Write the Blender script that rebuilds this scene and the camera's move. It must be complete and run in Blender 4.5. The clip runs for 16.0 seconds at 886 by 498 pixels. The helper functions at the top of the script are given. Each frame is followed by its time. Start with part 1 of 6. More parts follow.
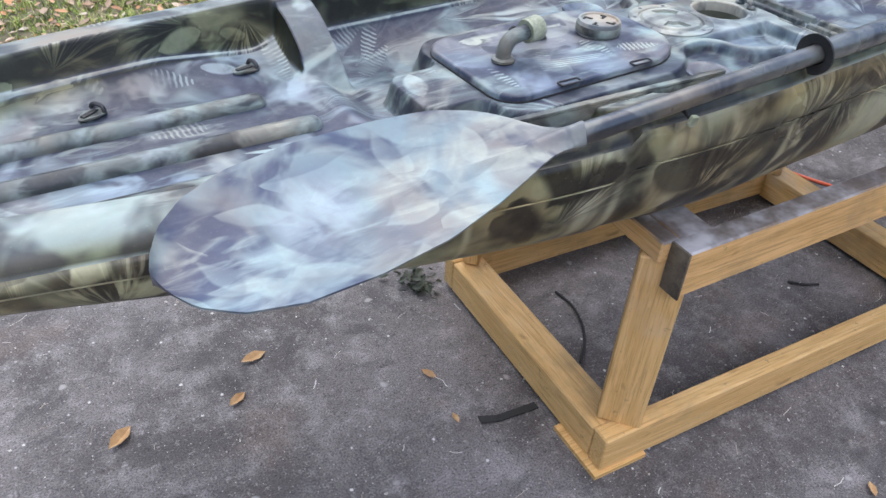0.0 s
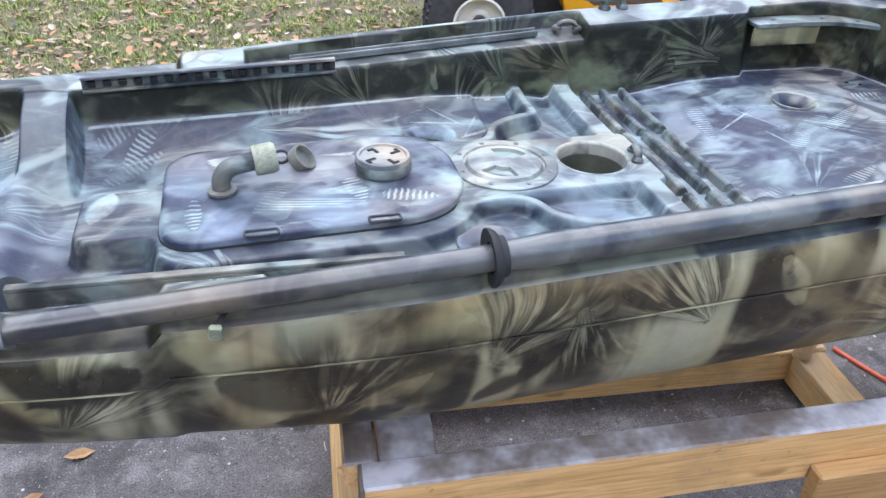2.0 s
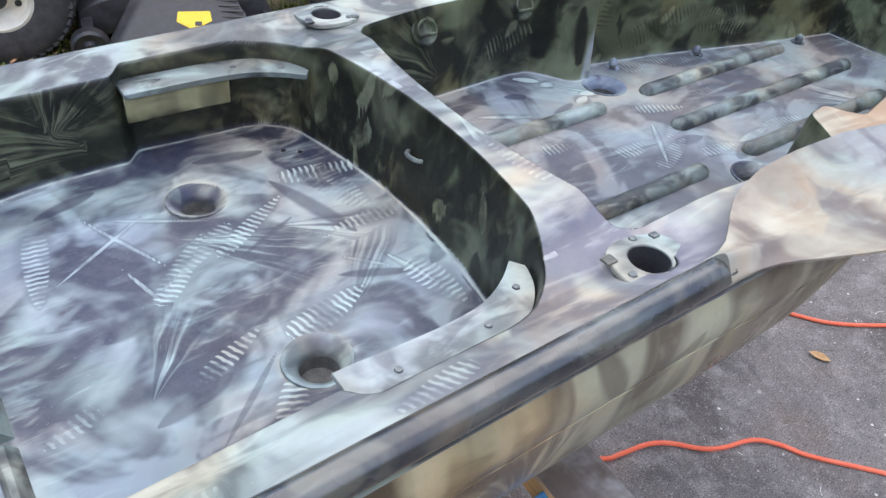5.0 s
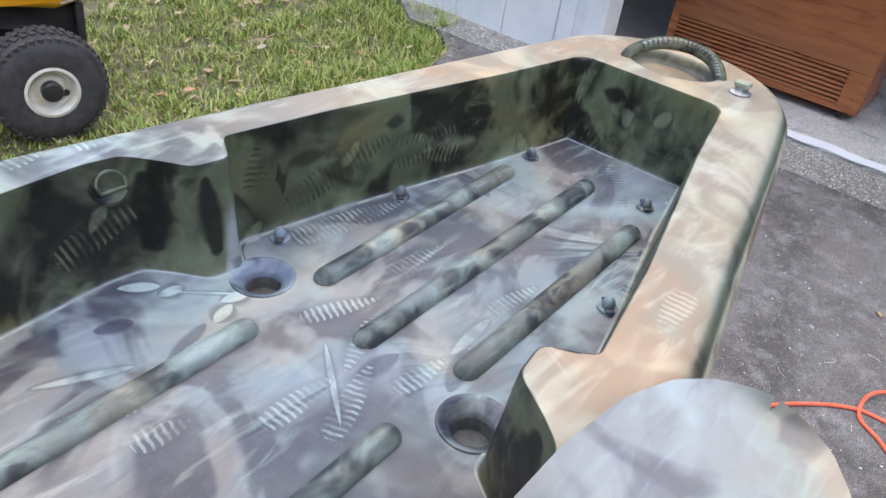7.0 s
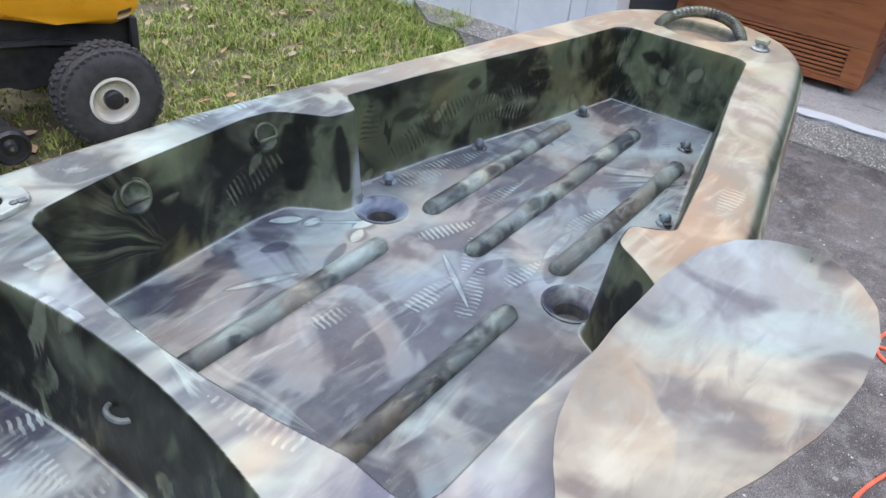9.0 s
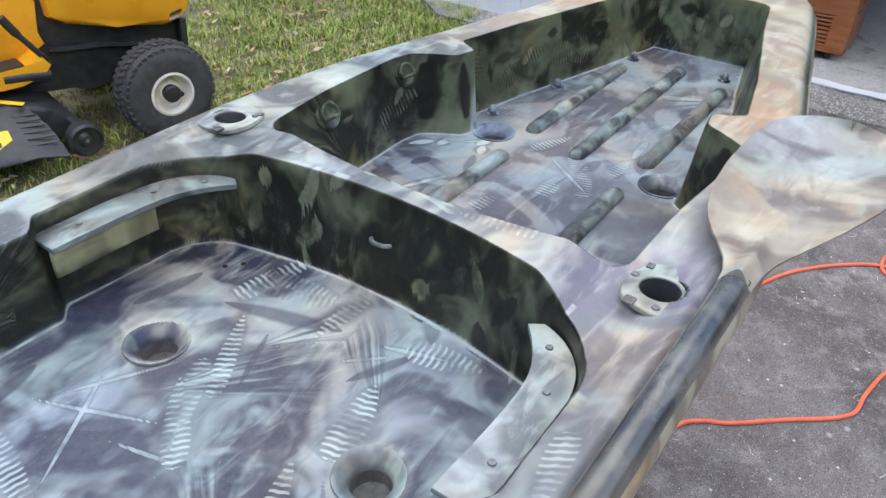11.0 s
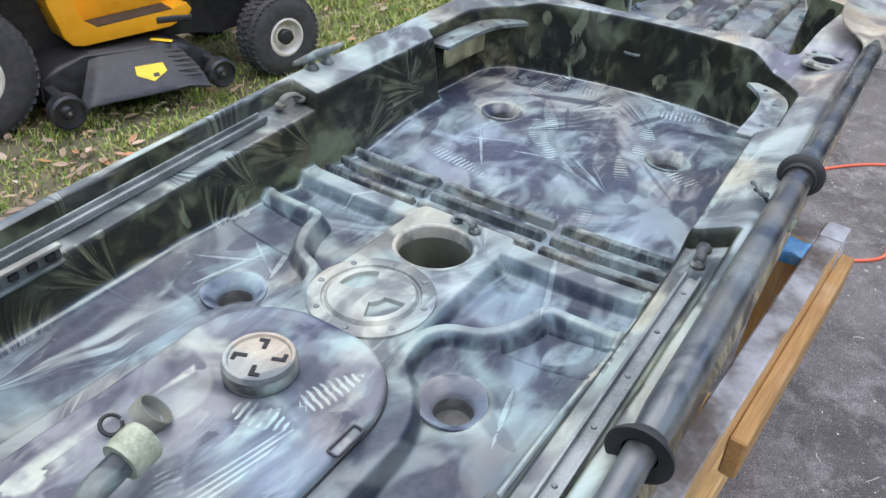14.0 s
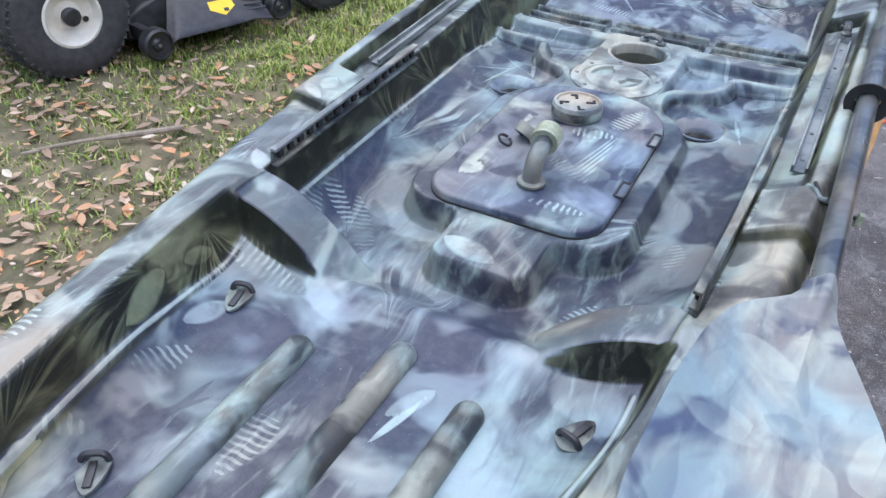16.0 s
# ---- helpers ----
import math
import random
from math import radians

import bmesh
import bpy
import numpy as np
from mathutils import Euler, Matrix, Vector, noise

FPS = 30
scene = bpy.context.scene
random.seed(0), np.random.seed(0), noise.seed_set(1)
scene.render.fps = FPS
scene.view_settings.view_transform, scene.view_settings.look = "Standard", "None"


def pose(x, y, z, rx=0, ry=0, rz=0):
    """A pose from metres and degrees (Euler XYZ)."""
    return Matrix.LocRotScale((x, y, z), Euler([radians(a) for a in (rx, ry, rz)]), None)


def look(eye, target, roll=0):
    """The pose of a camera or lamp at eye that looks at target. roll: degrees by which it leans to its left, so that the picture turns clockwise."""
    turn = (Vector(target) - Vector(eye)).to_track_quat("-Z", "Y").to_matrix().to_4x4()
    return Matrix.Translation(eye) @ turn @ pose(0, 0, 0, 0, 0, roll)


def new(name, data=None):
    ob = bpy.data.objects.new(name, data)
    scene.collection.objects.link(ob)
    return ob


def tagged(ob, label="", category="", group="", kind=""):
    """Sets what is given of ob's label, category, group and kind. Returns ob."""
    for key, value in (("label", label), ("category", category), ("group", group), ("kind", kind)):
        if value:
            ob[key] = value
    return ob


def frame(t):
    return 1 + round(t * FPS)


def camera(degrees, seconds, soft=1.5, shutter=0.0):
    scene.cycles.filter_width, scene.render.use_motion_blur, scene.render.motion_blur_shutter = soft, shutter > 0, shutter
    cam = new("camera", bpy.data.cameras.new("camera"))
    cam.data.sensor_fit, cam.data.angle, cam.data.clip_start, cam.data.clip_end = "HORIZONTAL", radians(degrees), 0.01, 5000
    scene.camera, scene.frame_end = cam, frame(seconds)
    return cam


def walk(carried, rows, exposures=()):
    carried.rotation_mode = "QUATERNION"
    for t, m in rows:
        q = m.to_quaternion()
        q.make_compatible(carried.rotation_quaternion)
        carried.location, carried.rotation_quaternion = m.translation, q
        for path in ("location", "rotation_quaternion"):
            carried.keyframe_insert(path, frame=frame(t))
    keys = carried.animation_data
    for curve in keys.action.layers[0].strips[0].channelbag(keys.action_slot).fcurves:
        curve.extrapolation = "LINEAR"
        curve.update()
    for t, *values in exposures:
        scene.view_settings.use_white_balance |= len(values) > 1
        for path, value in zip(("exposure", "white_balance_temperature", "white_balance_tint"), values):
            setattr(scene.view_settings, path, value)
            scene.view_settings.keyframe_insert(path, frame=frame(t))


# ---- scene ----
cam = camera(60.5, 16.0)
PATH = [
    (0, (-1.711, -0.934, 1.259), (-0.81, 0.381, 0.051), 3.8),
    (0.5, (-1.596, -0.941, 1.273), (-0.851, 0.494, 0.096), 3.3),
    (1, (-1.421, -0.908, 1.251), (-0.8, 0.598, 0.091), 3.5),
    (1.5, (-1.198, -0.894, 1.27), (-0.684, 0.663, 0.125), 3.1),
    (2, (-0.929, -0.935, 1.264), (-0.501, 0.681, 0.165), 2.5),
    (2.5, (-0.7, -0.825, 1.264), (-0.216, 0.751, 0.131), 4.7),
    (3, (-0.511, -0.728, 1.257), (0.037, 0.765, 0.045), 6.3),
    (3.5, (-0.386, -0.732, 1.268), (0.169, 0.75, 0.046), 6.7),
    (4, (-0.328, -0.685, 1.28), (0.315, 0.766, 0.063), 7.0),
    (4.5, (-0.292, -0.664, 1.282), (0.517, 0.689, 0.051), 7.2),
    (5, (-0.249, -0.638, 1.335), (0.753, 0.578, 0.103), 7.0),
    (5.2, (-0.204, -0.632, 1.339), (0.848, 0.565, 0.13), 6.1),
    (7.5, (0.308, -0.373, 1.342), (1.676, 0.541, 0.205), 9.1),
    (8, (0.278, -0.366, 1.352), (1.637, 0.549, 0.204), 8.7),
    (8.5, (0.184, -0.404, 1.353), (1.538, 0.542, 0.225), 7.0),
    (9, (0.013, -0.466, 1.35), (1.361, 0.5, 0.232), 5.3),
    (9.5, (-0.126, -0.456, 1.352), (1.223, 0.515, 0.239), 3.6),
    (12, (-0.55, -0.499, 1.345), (0.835, 0.438, 0.247), 2.8),
    (12.5, (-0.683, -0.457, 1.341), (0.7, 0.481, 0.243), 2.7),
    (13, (-0.813, -0.398, 1.325), (0.578, 0.52, 0.219), 3.1),
    (13.5, (-0.96, -0.421, 1.322), (0.444, 0.474, 0.214), 3.3),
    (14, (-1.168, -0.456, 1.322), (0.246, 0.424, 0.214), 3.5),
    (14.5, (-1.343, -0.41, 1.31), (0.076, 0.461, 0.201), 3.2),
    (15, (-1.518, -0.364, 1.298), (-0.089, 0.465, 0.17), 3.4),
    (15.5, (-1.69, -0.375, 1.29), (-0.249, 0.408, 0.144), 2.8),
    (16, (-1.819, -0.324, 1.29), (-0.389, 0.431, 0.113), 1.8),
]
walk(cam, [(t, look(eye, target, roll)) for t, eye, target, roll in PATH], exposures=[(0.0, 1.45, 6550, 12), (2.0, 1.68, 6200, 13), (3.5, 1.58, 6350, 12), (4.5, 1.48, 6500, 11), (7.5, 1.42, 6550, 11), (9.0, 1.38, 6500, 11), (12.0, 1.45, 6650, 10),
                                                                                       (14.0, 1.45, 6550, 10), (15.0, 1.48, 6200, 10), (16.0, 1.48, 6150, 12)])

# ---- world and light: bright overcast shade ----
world = bpy.data.worlds.new("world")
scene.world = world
world.use_nodes = True
wn = world.node_tree
sky = wn.nodes.new("ShaderNodeTexSky")
sky.sky_type = "NISHITA"
sky.sun_disc = False
sky.sun_elevation, sky.sun_rotation = radians(48), radians(200)
wn.links.new(sky.outputs[0], wn.nodes["Background"].inputs[0])
wn.nodes["Background"].inputs[1].default_value = 0.15
sun_data = bpy.data.lights.new("sun", "SUN")
sun_data.energy, sun_data.angle, sun_data.color = 1.4, radians(80), (1.0, 0.96, 0.90)
sun = new("sun", sun_data)
sun.matrix_world = look((0.6, 2.2, 6.0), (0, 0, 0))


# ---- material helpers ----
def put(nt, socket, value):
    if isinstance(value, bpy.types.NodeSocket):
        nt.links.new(value, socket)
    elif isinstance(value, tuple) and len(value) == 3 and len(socket.default_value) == 4:
        socket.default_value = (*value, 1)
    else:
        socket.default_value = value


def calc(nt, op, a, b=0.0, c=0.0, clamp=False):
    n = nt.nodes.new("ShaderNodeMath")
    n.operation, n.use_clamp = op, clamp
    for i, v in enumerate((a, b, c)):
        put(nt, n.inputs[i], v)
    return n.outputs[0]


def blend(nt, fac, a, b, mode="MIX"):
    n = nt.nodes.new("ShaderNodeMix")
    n.data_type, n.blend_type = "RGBA", mode
    put(nt, n.inputs[0], fac), put(nt, n.inputs[6], a), put(nt, n.inputs[7], b)
    return n.outputs[2]


def grain(nt, vec, scale, detail=3.0, rough=0.5, distort=0.0):
    n = nt.nodes.new("ShaderNodeTexNoise")
    if vec is not None:
        put(nt, n.inputs["Vector"], vec)
    n.inputs["Scale"].default_value, n.inputs["Detail"].default_value = scale, detail
    n.inputs["Roughness"].default_value, n.inputs["Distortion"].default_value = rough, distort
    return n.outputs[0]


def soft(nt, value, low, high, out0=0.0, out1=1.0):
    n = nt.nodes.new("ShaderNodeMapRange")
    n.interpolation_type = "SMOOTHSTEP"
    for i, v in enumerate((value, low, high, out0, out1)):
        put(nt, n.inputs[i], v)
    return n.outputs[0]


def stretch(nt, vec, scale, turn=(0, 0, 0), shift=(0, 0, 0)):
    n = nt.nodes.new("ShaderNodeMapping")
    put(nt, n.inputs[0], vec)
    n.inputs[1].default_value, n.inputs[2].default_value, n.inputs[3].default_value = shift, [radians(a) for a in turn], scale
    return n.outputs[0]


def ramp(nt, fac, tones):
    n = nt.nodes.new("ShaderNodeValToRGB")
    e = n.color_ramp.elements
    e[0].position, e[0].color = 0.0, (*tones[0], 1)
    e[1].position, e[1].color = 1.0, (*tones[-1], 1)
    for k, t in enumerate(tones[1:-1], 1):
        e.new(k / (len(tones) - 1)).color = (*t, 1)
    put(nt, n.inputs[0], fac)
    return n.outputs[0]


def place(nt):
    return nt.nodes.new("ShaderNodeNewGeometry").outputs["Position"]


def start(name):
    m = bpy.data.materials.new(name)
    m.use_nodes = True
    return m, m.node_tree, m.node_tree.nodes["Principled BSDF"]


def relief(nt, shader, height, strength=0.3, distance=0.002):
    n = nt.nodes.new("ShaderNodeBump")
    n.inputs["Strength"].default_value, n.inputs["Distance"].default_value = strength, distance
    put(nt, n.inputs["Height"], height)
    nt.links.new(n.outputs[0], shader.inputs["Normal"])


def plain(name, a, b, rough=0.5, metal=0.0, scale=30.0, bump=0.15, size=(1, 1, 1), spec=0.5, fine=400.0, coat=0.0):
    """Two tones mixed by a coarse and a fine grain, with a little relief."""
    m, nt, sh = start(name)
    p = stretch(nt, place(nt), size)
    g1, g2 = grain(nt, p, scale, 4, 0.6), grain(nt, p, fine, 2, 0.6)
    mix = calc(nt, "ADD", calc(nt, "MULTIPLY", g1, 0.75), calc(nt, "MULTIPLY", g2, 0.25))
    put(nt, sh.inputs["Base Color"], blend(nt, soft(nt, mix, 0.32, 0.68), a, b))
    put(nt, sh.inputs["Roughness"], soft(nt, g1, 0.3, 0.7, max(rough - 0.08, 0.03), min(rough + 0.08, 1)))
    sh.inputs["Metallic"].default_value = metal
    sh.inputs["Specular IOR Level"].default_value = spec
    sh.inputs["Coat Weight"].default_value = coat
    relief(nt, sh, mix, bump)
    return m


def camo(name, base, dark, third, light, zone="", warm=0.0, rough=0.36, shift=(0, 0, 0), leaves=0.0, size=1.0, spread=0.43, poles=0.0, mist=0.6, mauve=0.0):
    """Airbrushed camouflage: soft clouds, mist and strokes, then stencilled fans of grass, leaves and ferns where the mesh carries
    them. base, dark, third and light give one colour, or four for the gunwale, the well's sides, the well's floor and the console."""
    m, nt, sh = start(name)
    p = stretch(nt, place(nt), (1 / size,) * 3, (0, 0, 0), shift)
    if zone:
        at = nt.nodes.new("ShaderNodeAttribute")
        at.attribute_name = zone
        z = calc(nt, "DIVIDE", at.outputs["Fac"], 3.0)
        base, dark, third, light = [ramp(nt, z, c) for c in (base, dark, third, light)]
    if warm:
        sep = nt.nodes.new("ShaderNodeSeparateXYZ")
        put(nt, sep.inputs[0], place(nt))
        w = calc(nt, "MULTIPLY", soft(nt, calc(nt, "ADD", calc(nt, "SUBTRACT", calc(nt, "MULTIPLY", sep.outputs[0], 0.85), calc(nt, "MULTIPLY", sep.outputs[1], 1.2)), calc(nt, "MULTIPLY", grain(nt, p, 4, 2), 0.7)), 0.42, 0.95), warm)
        if zone:
            w = calc(nt, "MULTIPLY", w, soft(nt, z, 0.0, 0.24, 1.0, 0.0))
        # lilac tan amidships, yellower tan towards the bow
        fore = soft(nt, sep.outputs[0], 0.30, 0.66) if zone else 1.0
        base = blend(nt, w, base, blend(nt, fore, (0.45, 0.385, 0.30), (0.50, 0.40, 0.28)))
        light = blend(nt, w, light, blend(nt, fore, (0.62, 0.58, 0.50), (0.64, 0.56, 0.43)))
        third = blend(nt, w, third, blend(nt, fore, (0.31, 0.245, 0.215), (0.36, 0.26, 0.18)))
        dark = blend(nt, calc(nt, "MULTIPLY", w, 1.15, clamp=True), dark, blend(nt, fore, (0.16, 0.15, 0.175), (0.33, 0.25, 0.185)))

    def times(*values):
        out = values[0]
        for q in values[1:]:
            out = calc(nt, "MULTIPLY", out, q)
        return out

    # clouds of the four colours
    cloud = grain(nt, p, 8.0, 3.0, 0.5, 0.8)
    cloud2 = grain(nt, stretch(nt, p, (1, 1, 1), (20, 35, 50), (3, 1, 2)), 5.0, 2.0, 0.5, 0.5)
    cloud3 = grain(nt, stretch(nt, p, (1, 1, 1), (70, 5, 20), (1, 6, 4)), 8.5, 3.0, 0.5, 0.6)
    c = blend(nt, soft(nt, cloud2, 0.44, 0.64, 0.0, 0.85), base, third)
    if zone:
        side = calc(nt, "SUBTRACT", 1.0, calc(nt, "ABSOLUTE", calc(nt, "SUBTRACT", at.outputs["Fac"], 1.0)), clamp=True)
        cloud = calc(nt, "ADD", cloud, calc(nt, "MULTIPLY", side, soft(nt, sep.outputs[0], 0.28, 0.75, 0.085, -0.035)))
    c = blend(nt, soft(nt, cloud, spread + 0.025, spread + 0.14, 0.0, 0.94), c, dark)
    c = blend(nt, soft(nt, cloud3, 0.49, 0.70, 0.0, mist), c, light)
    # strokes of the gun
    for turn, at, scale in (((10, 20, 65), (2, 2, 7), 13.0), ((5, 15, -35), (5, 3, 1), 17.0)):
        wisp = grain(nt, stretch(nt, p, (0.8, 3.0, 1.6), turn, at), scale, 3.0, 0.55, 0.7)
        gate = soft(nt, grain(nt, stretch(nt, p, (1, 1, 1), turn, at), 6.0, 1.0), 0.42, 0.62)
        c = blend(nt, times(soft(nt, wisp, 0.50, 0.74, 0.0, 0.42), gate), c, light)
        c = blend(nt, times(soft(nt, wisp, 0.26, 0.47, 0.45, 0.0), gate), c, dark)
    if mauve:
        # brown-grey haze over the bow's floor
        away = times(soft(nt, sep.outputs[0], 0.22, 0.62), soft(nt, z, 0.45, 0.62), soft(nt, grain(nt, p, 5.0, 2), 0.34, 0.58, 0.45, 1.0), mauve)
        c = blend(nt, away, c, (0.205, 0.190, 0.185))
        # minty coat on the console and the floor round it
        amid = times(soft(nt, sep.outputs[0], -1.30, -1.12), soft(nt, sep.outputs[0], -0.44, -0.34, 1.0, 0.0), soft(nt, z, 0.4, 0.6))
        c = blend(nt, amid, c, (0.82, 0.875, 0.875), "MULTIPLY")
        # cream olive between the black blotches of the stern's sides
        c = blend(nt, times(side, soft(nt, sep.outputs[0], -1.42, -1.24, 1.0, 0.0)), c, (1.75, 1.68, 1.6), "MULTIPLY")
        # cooler coat on the stern's floor
        c = blend(nt, times(soft(nt, sep.outputs[0], -1.34, -1.10, 1.0, 0.0), soft(nt, z, 0.4, 0.6)), c, (0.93, 0.97, 0.99), "MULTIPLY")
    if poles:
        pole = grain(nt, stretch(nt, p, (1, 0.3, 0.16), (0, 14, 0), (3, 3, 3)), 19.0, 2.0, 0.5, 0.5)
        c = blend(nt, soft(nt, pole, 0.50, 0.66, 0.0, poles), c, light)
        c = blend(nt, soft(nt, pole, 0.34, 0.47, poles * 0.8, 0.0), c, dark)
    if leaves:
        wob = nt.nodes.new("ShaderNodeTexNoise")
        wob.inputs["Scale"].default_value = 11.0
        put(nt, wob.inputs["Vector"], p)
        for n, scale, length, width, tone, amount in ((0, 9.0, 0.050, 0.024, light, 0.8), (1, 6.5, 0.085, 0.026, dark, 0.75), (2, 8.0, 0.062, 0.018, light, 0.6), (3, 11.0, 0.045, 0.016, dark, 0.6)):
            # random cells, each with a leaf along its own direction
            add = nt.nodes.new("ShaderNodeVectorMath")
            add.operation = "MULTIPLY_ADD"
            put(nt, add.inputs[0], wob.outputs["Color"]), put(nt, add.inputs[2], stretch(nt, p, (1, 1, 1), (0, 0, 0), (0.37 * n, 0.21 * n, 0.13 * n)))
            add.inputs[1].default_value = (0.025,) * 3
            v = nt.nodes.new("ShaderNodeTexVoronoi")
            put(nt, v.inputs["Vector"], add.outputs[0])
            v.inputs["Scale"].default_value = scale
            sub = nt.nodes.new("ShaderNodeVectorMath")
            sub.operation = "SUBTRACT"
            put(nt, sub.inputs[0], add.outputs[0]), put(nt, sub.inputs[1], v.outputs["Position"])
            s3, rgb = nt.nodes.new("ShaderNodeSeparateXYZ"), nt.nodes.new("ShaderNodeSeparateColor")
            put(nt, s3.inputs[0], sub.outputs[0]), put(nt, rgb.inputs[0], v.outputs["Color"])
            ang = calc(nt, "MULTIPLY", rgb.outputs[0], 6.28)
            yz = calc(nt, "ADD", s3.outputs[1], calc(nt, "MULTIPLY", s3.outputs[2], 1.25))
            cs, sn = calc(nt, "COSINE", ang), calc(nt, "SINE", ang)
            u = calc(nt, "DIVIDE", calc(nt, "ADD", calc(nt, "MULTIPLY", s3.outputs[0], cs), calc(nt, "MULTIPLY", yz, sn)), length)
            w = calc(nt, "SUBTRACT", calc(nt, "MULTIPLY", yz, cs), calc(nt, "MULTIPLY", s3.outputs[0], sn))
            e = calc(nt, "SUBTRACT", calc(nt, "MULTIPLY", calc(nt, "SUBTRACT", 1.0, calc(nt, "MULTIPLY", u, u)), width), calc(nt, "ABSOLUTE", w))
            # one side of a leaf is crisp, the other fades
            c = blend(nt, times(soft(nt, e, 0.0, 0.006), soft(nt, rgb.outputs[1], 0.35, 0.37), soft(nt, calc(nt, "ADD", w, width), 0.0, 2.0 * width, 0.35, 1.0), amount * leaves), c, tone)

    def mark(kind):
        at = nt.nodes.new("ShaderNodeAttribute")
        at.attribute_name = kind
        s3 = nt.nodes.new("ShaderNodeSeparateXYZ")
        put(nt, s3.inputs[0], at.outputs["Vector"])
        tone = s3.outputs[2]
        return s3.outputs[0], s3.outputs[1], calc(nt, "MAXIMUM", tone, 0.0), calc(nt, "MAXIMUM", calc(nt, "MULTIPLY", tone, -1.0), 0.0)

    # fans of grass blades: heavy spray at the root that leaves blades free, or light blades
    a, e, up, down = mark("fan")
    r = calc(nt, "ADD", up, down)
    vec = nt.nodes.new("ShaderNodeCombineXYZ")
    put(nt, vec.inputs[0], calc(nt, "ADD", a, calc(nt, "MULTIPLY", grain(nt, p, 6.0, 2), 5.0))), put(nt, vec.inputs[1], calc(nt, "MULTIPLY", r, 1.6))
    blade = grain(nt, vec.outputs[0], 1.0, 3.0, 0.55, 0.5)
    free = soft(nt, calc(nt, "SUBTRACT", blade, calc(nt, "MULTIPLY", r, 0.05)), 0.40, 0.66)
    body = times(soft(nt, e, 0.0, 0.5), soft(nt, r, 0.02, 0.25, 0.5, 1.0))
    c = blend(nt, times(soft(nt, down, 0.0, 0.004), body, calc(nt, "SUBTRACT", 1.0, calc(nt, "MULTIPLY", free, 0.95)), 0.9), c, dark)
    c = blend(nt, times(soft(nt, r, 0.0, 0.004), body, free, 0.42), c, light)
    # leaves, with overspray round them
    a, e, up, down = mark("leaf")
    shape = times(soft(nt, e, 0.16, 0.50), soft(nt, grain(nt, p, 24.0, 3, 0.6), 0.30, 0.62, 0.15, 0.85))
    c = blend(nt, times(soft(nt, e, -0.9, 0.15), calc(nt, "SUBTRACT", 1.0, shape), up, 0.55), c, dark)
    c = blend(nt, times(shape, up), c, light)
    c = blend(nt, times(soft(nt, e, 0.0, 0.55), down), c, dark)
    # ferns
    a, e, up, down = mark("fern")
    teeth = calc(nt, "ADD", calc(nt, "COSINE", calc(nt, "MULTIPLY", a, 6.2832)), calc(nt, "MULTIPLY", e, 0.5))
    worn = soft(nt, grain(nt, p, 21.0, 3, 0.6), 0.36, 0.60, 0.12, 1.0)
    frond = times(soft(nt, e, 0.0, 0.22), soft(nt, teeth, 0.1, 0.95), worn)
    c = blend(nt, times(soft(nt, e, -0.9, 0.1), calc(nt, "SUBTRACT", 1.0, frond), up, 0.38), c, dark)
    c = blend(nt, times(frond, up, 0.74), c, light)
    c = blend(nt, times(frond, down, 0.8), c, dark)
    tint = ramp(nt, soft(nt, grain(nt, stretch(nt, p, (1, 1, 1), (0, 40, 0), (8, 3, 5)), 4.5, 3, 0.55, 0.6), 0.34, 0.66), ((1.18, 1.02, 0.84), (1.0, 1.02, 0.96), (0.90, 1.05, 1.04), (0.92, 0.99, 1.10)))
    c = blend(nt, 0.8, c, tint, "MULTIPLY")
    speck = grain(nt, p, 260.0, 2, 0.7)
    c = blend(nt, soft(nt, speck, 0.64, 0.80, 0.0, 0.20), c, light)
    c = blend(nt, soft(nt, grain(nt, p, 55.0, 4, 0.7), 0.35, 0.7, 0.0, 0.16), c, third)
    put(nt, sh.inputs["Base Color"], c)
    put(nt, sh.inputs["Roughness"], soft(nt, grain(nt, p, 12.0, 3), 0.3, 0.7, rough - 0.08, rough + 0.12))
    sh.inputs["Specular IOR Level"].default_value = 0.36
    relief(nt, sh, calc(nt, "ADD", grain(nt, p, 90.0, 3), calc(nt, "MULTIPLY", speck, 0.4)), 0.12, 0.002)
    return m


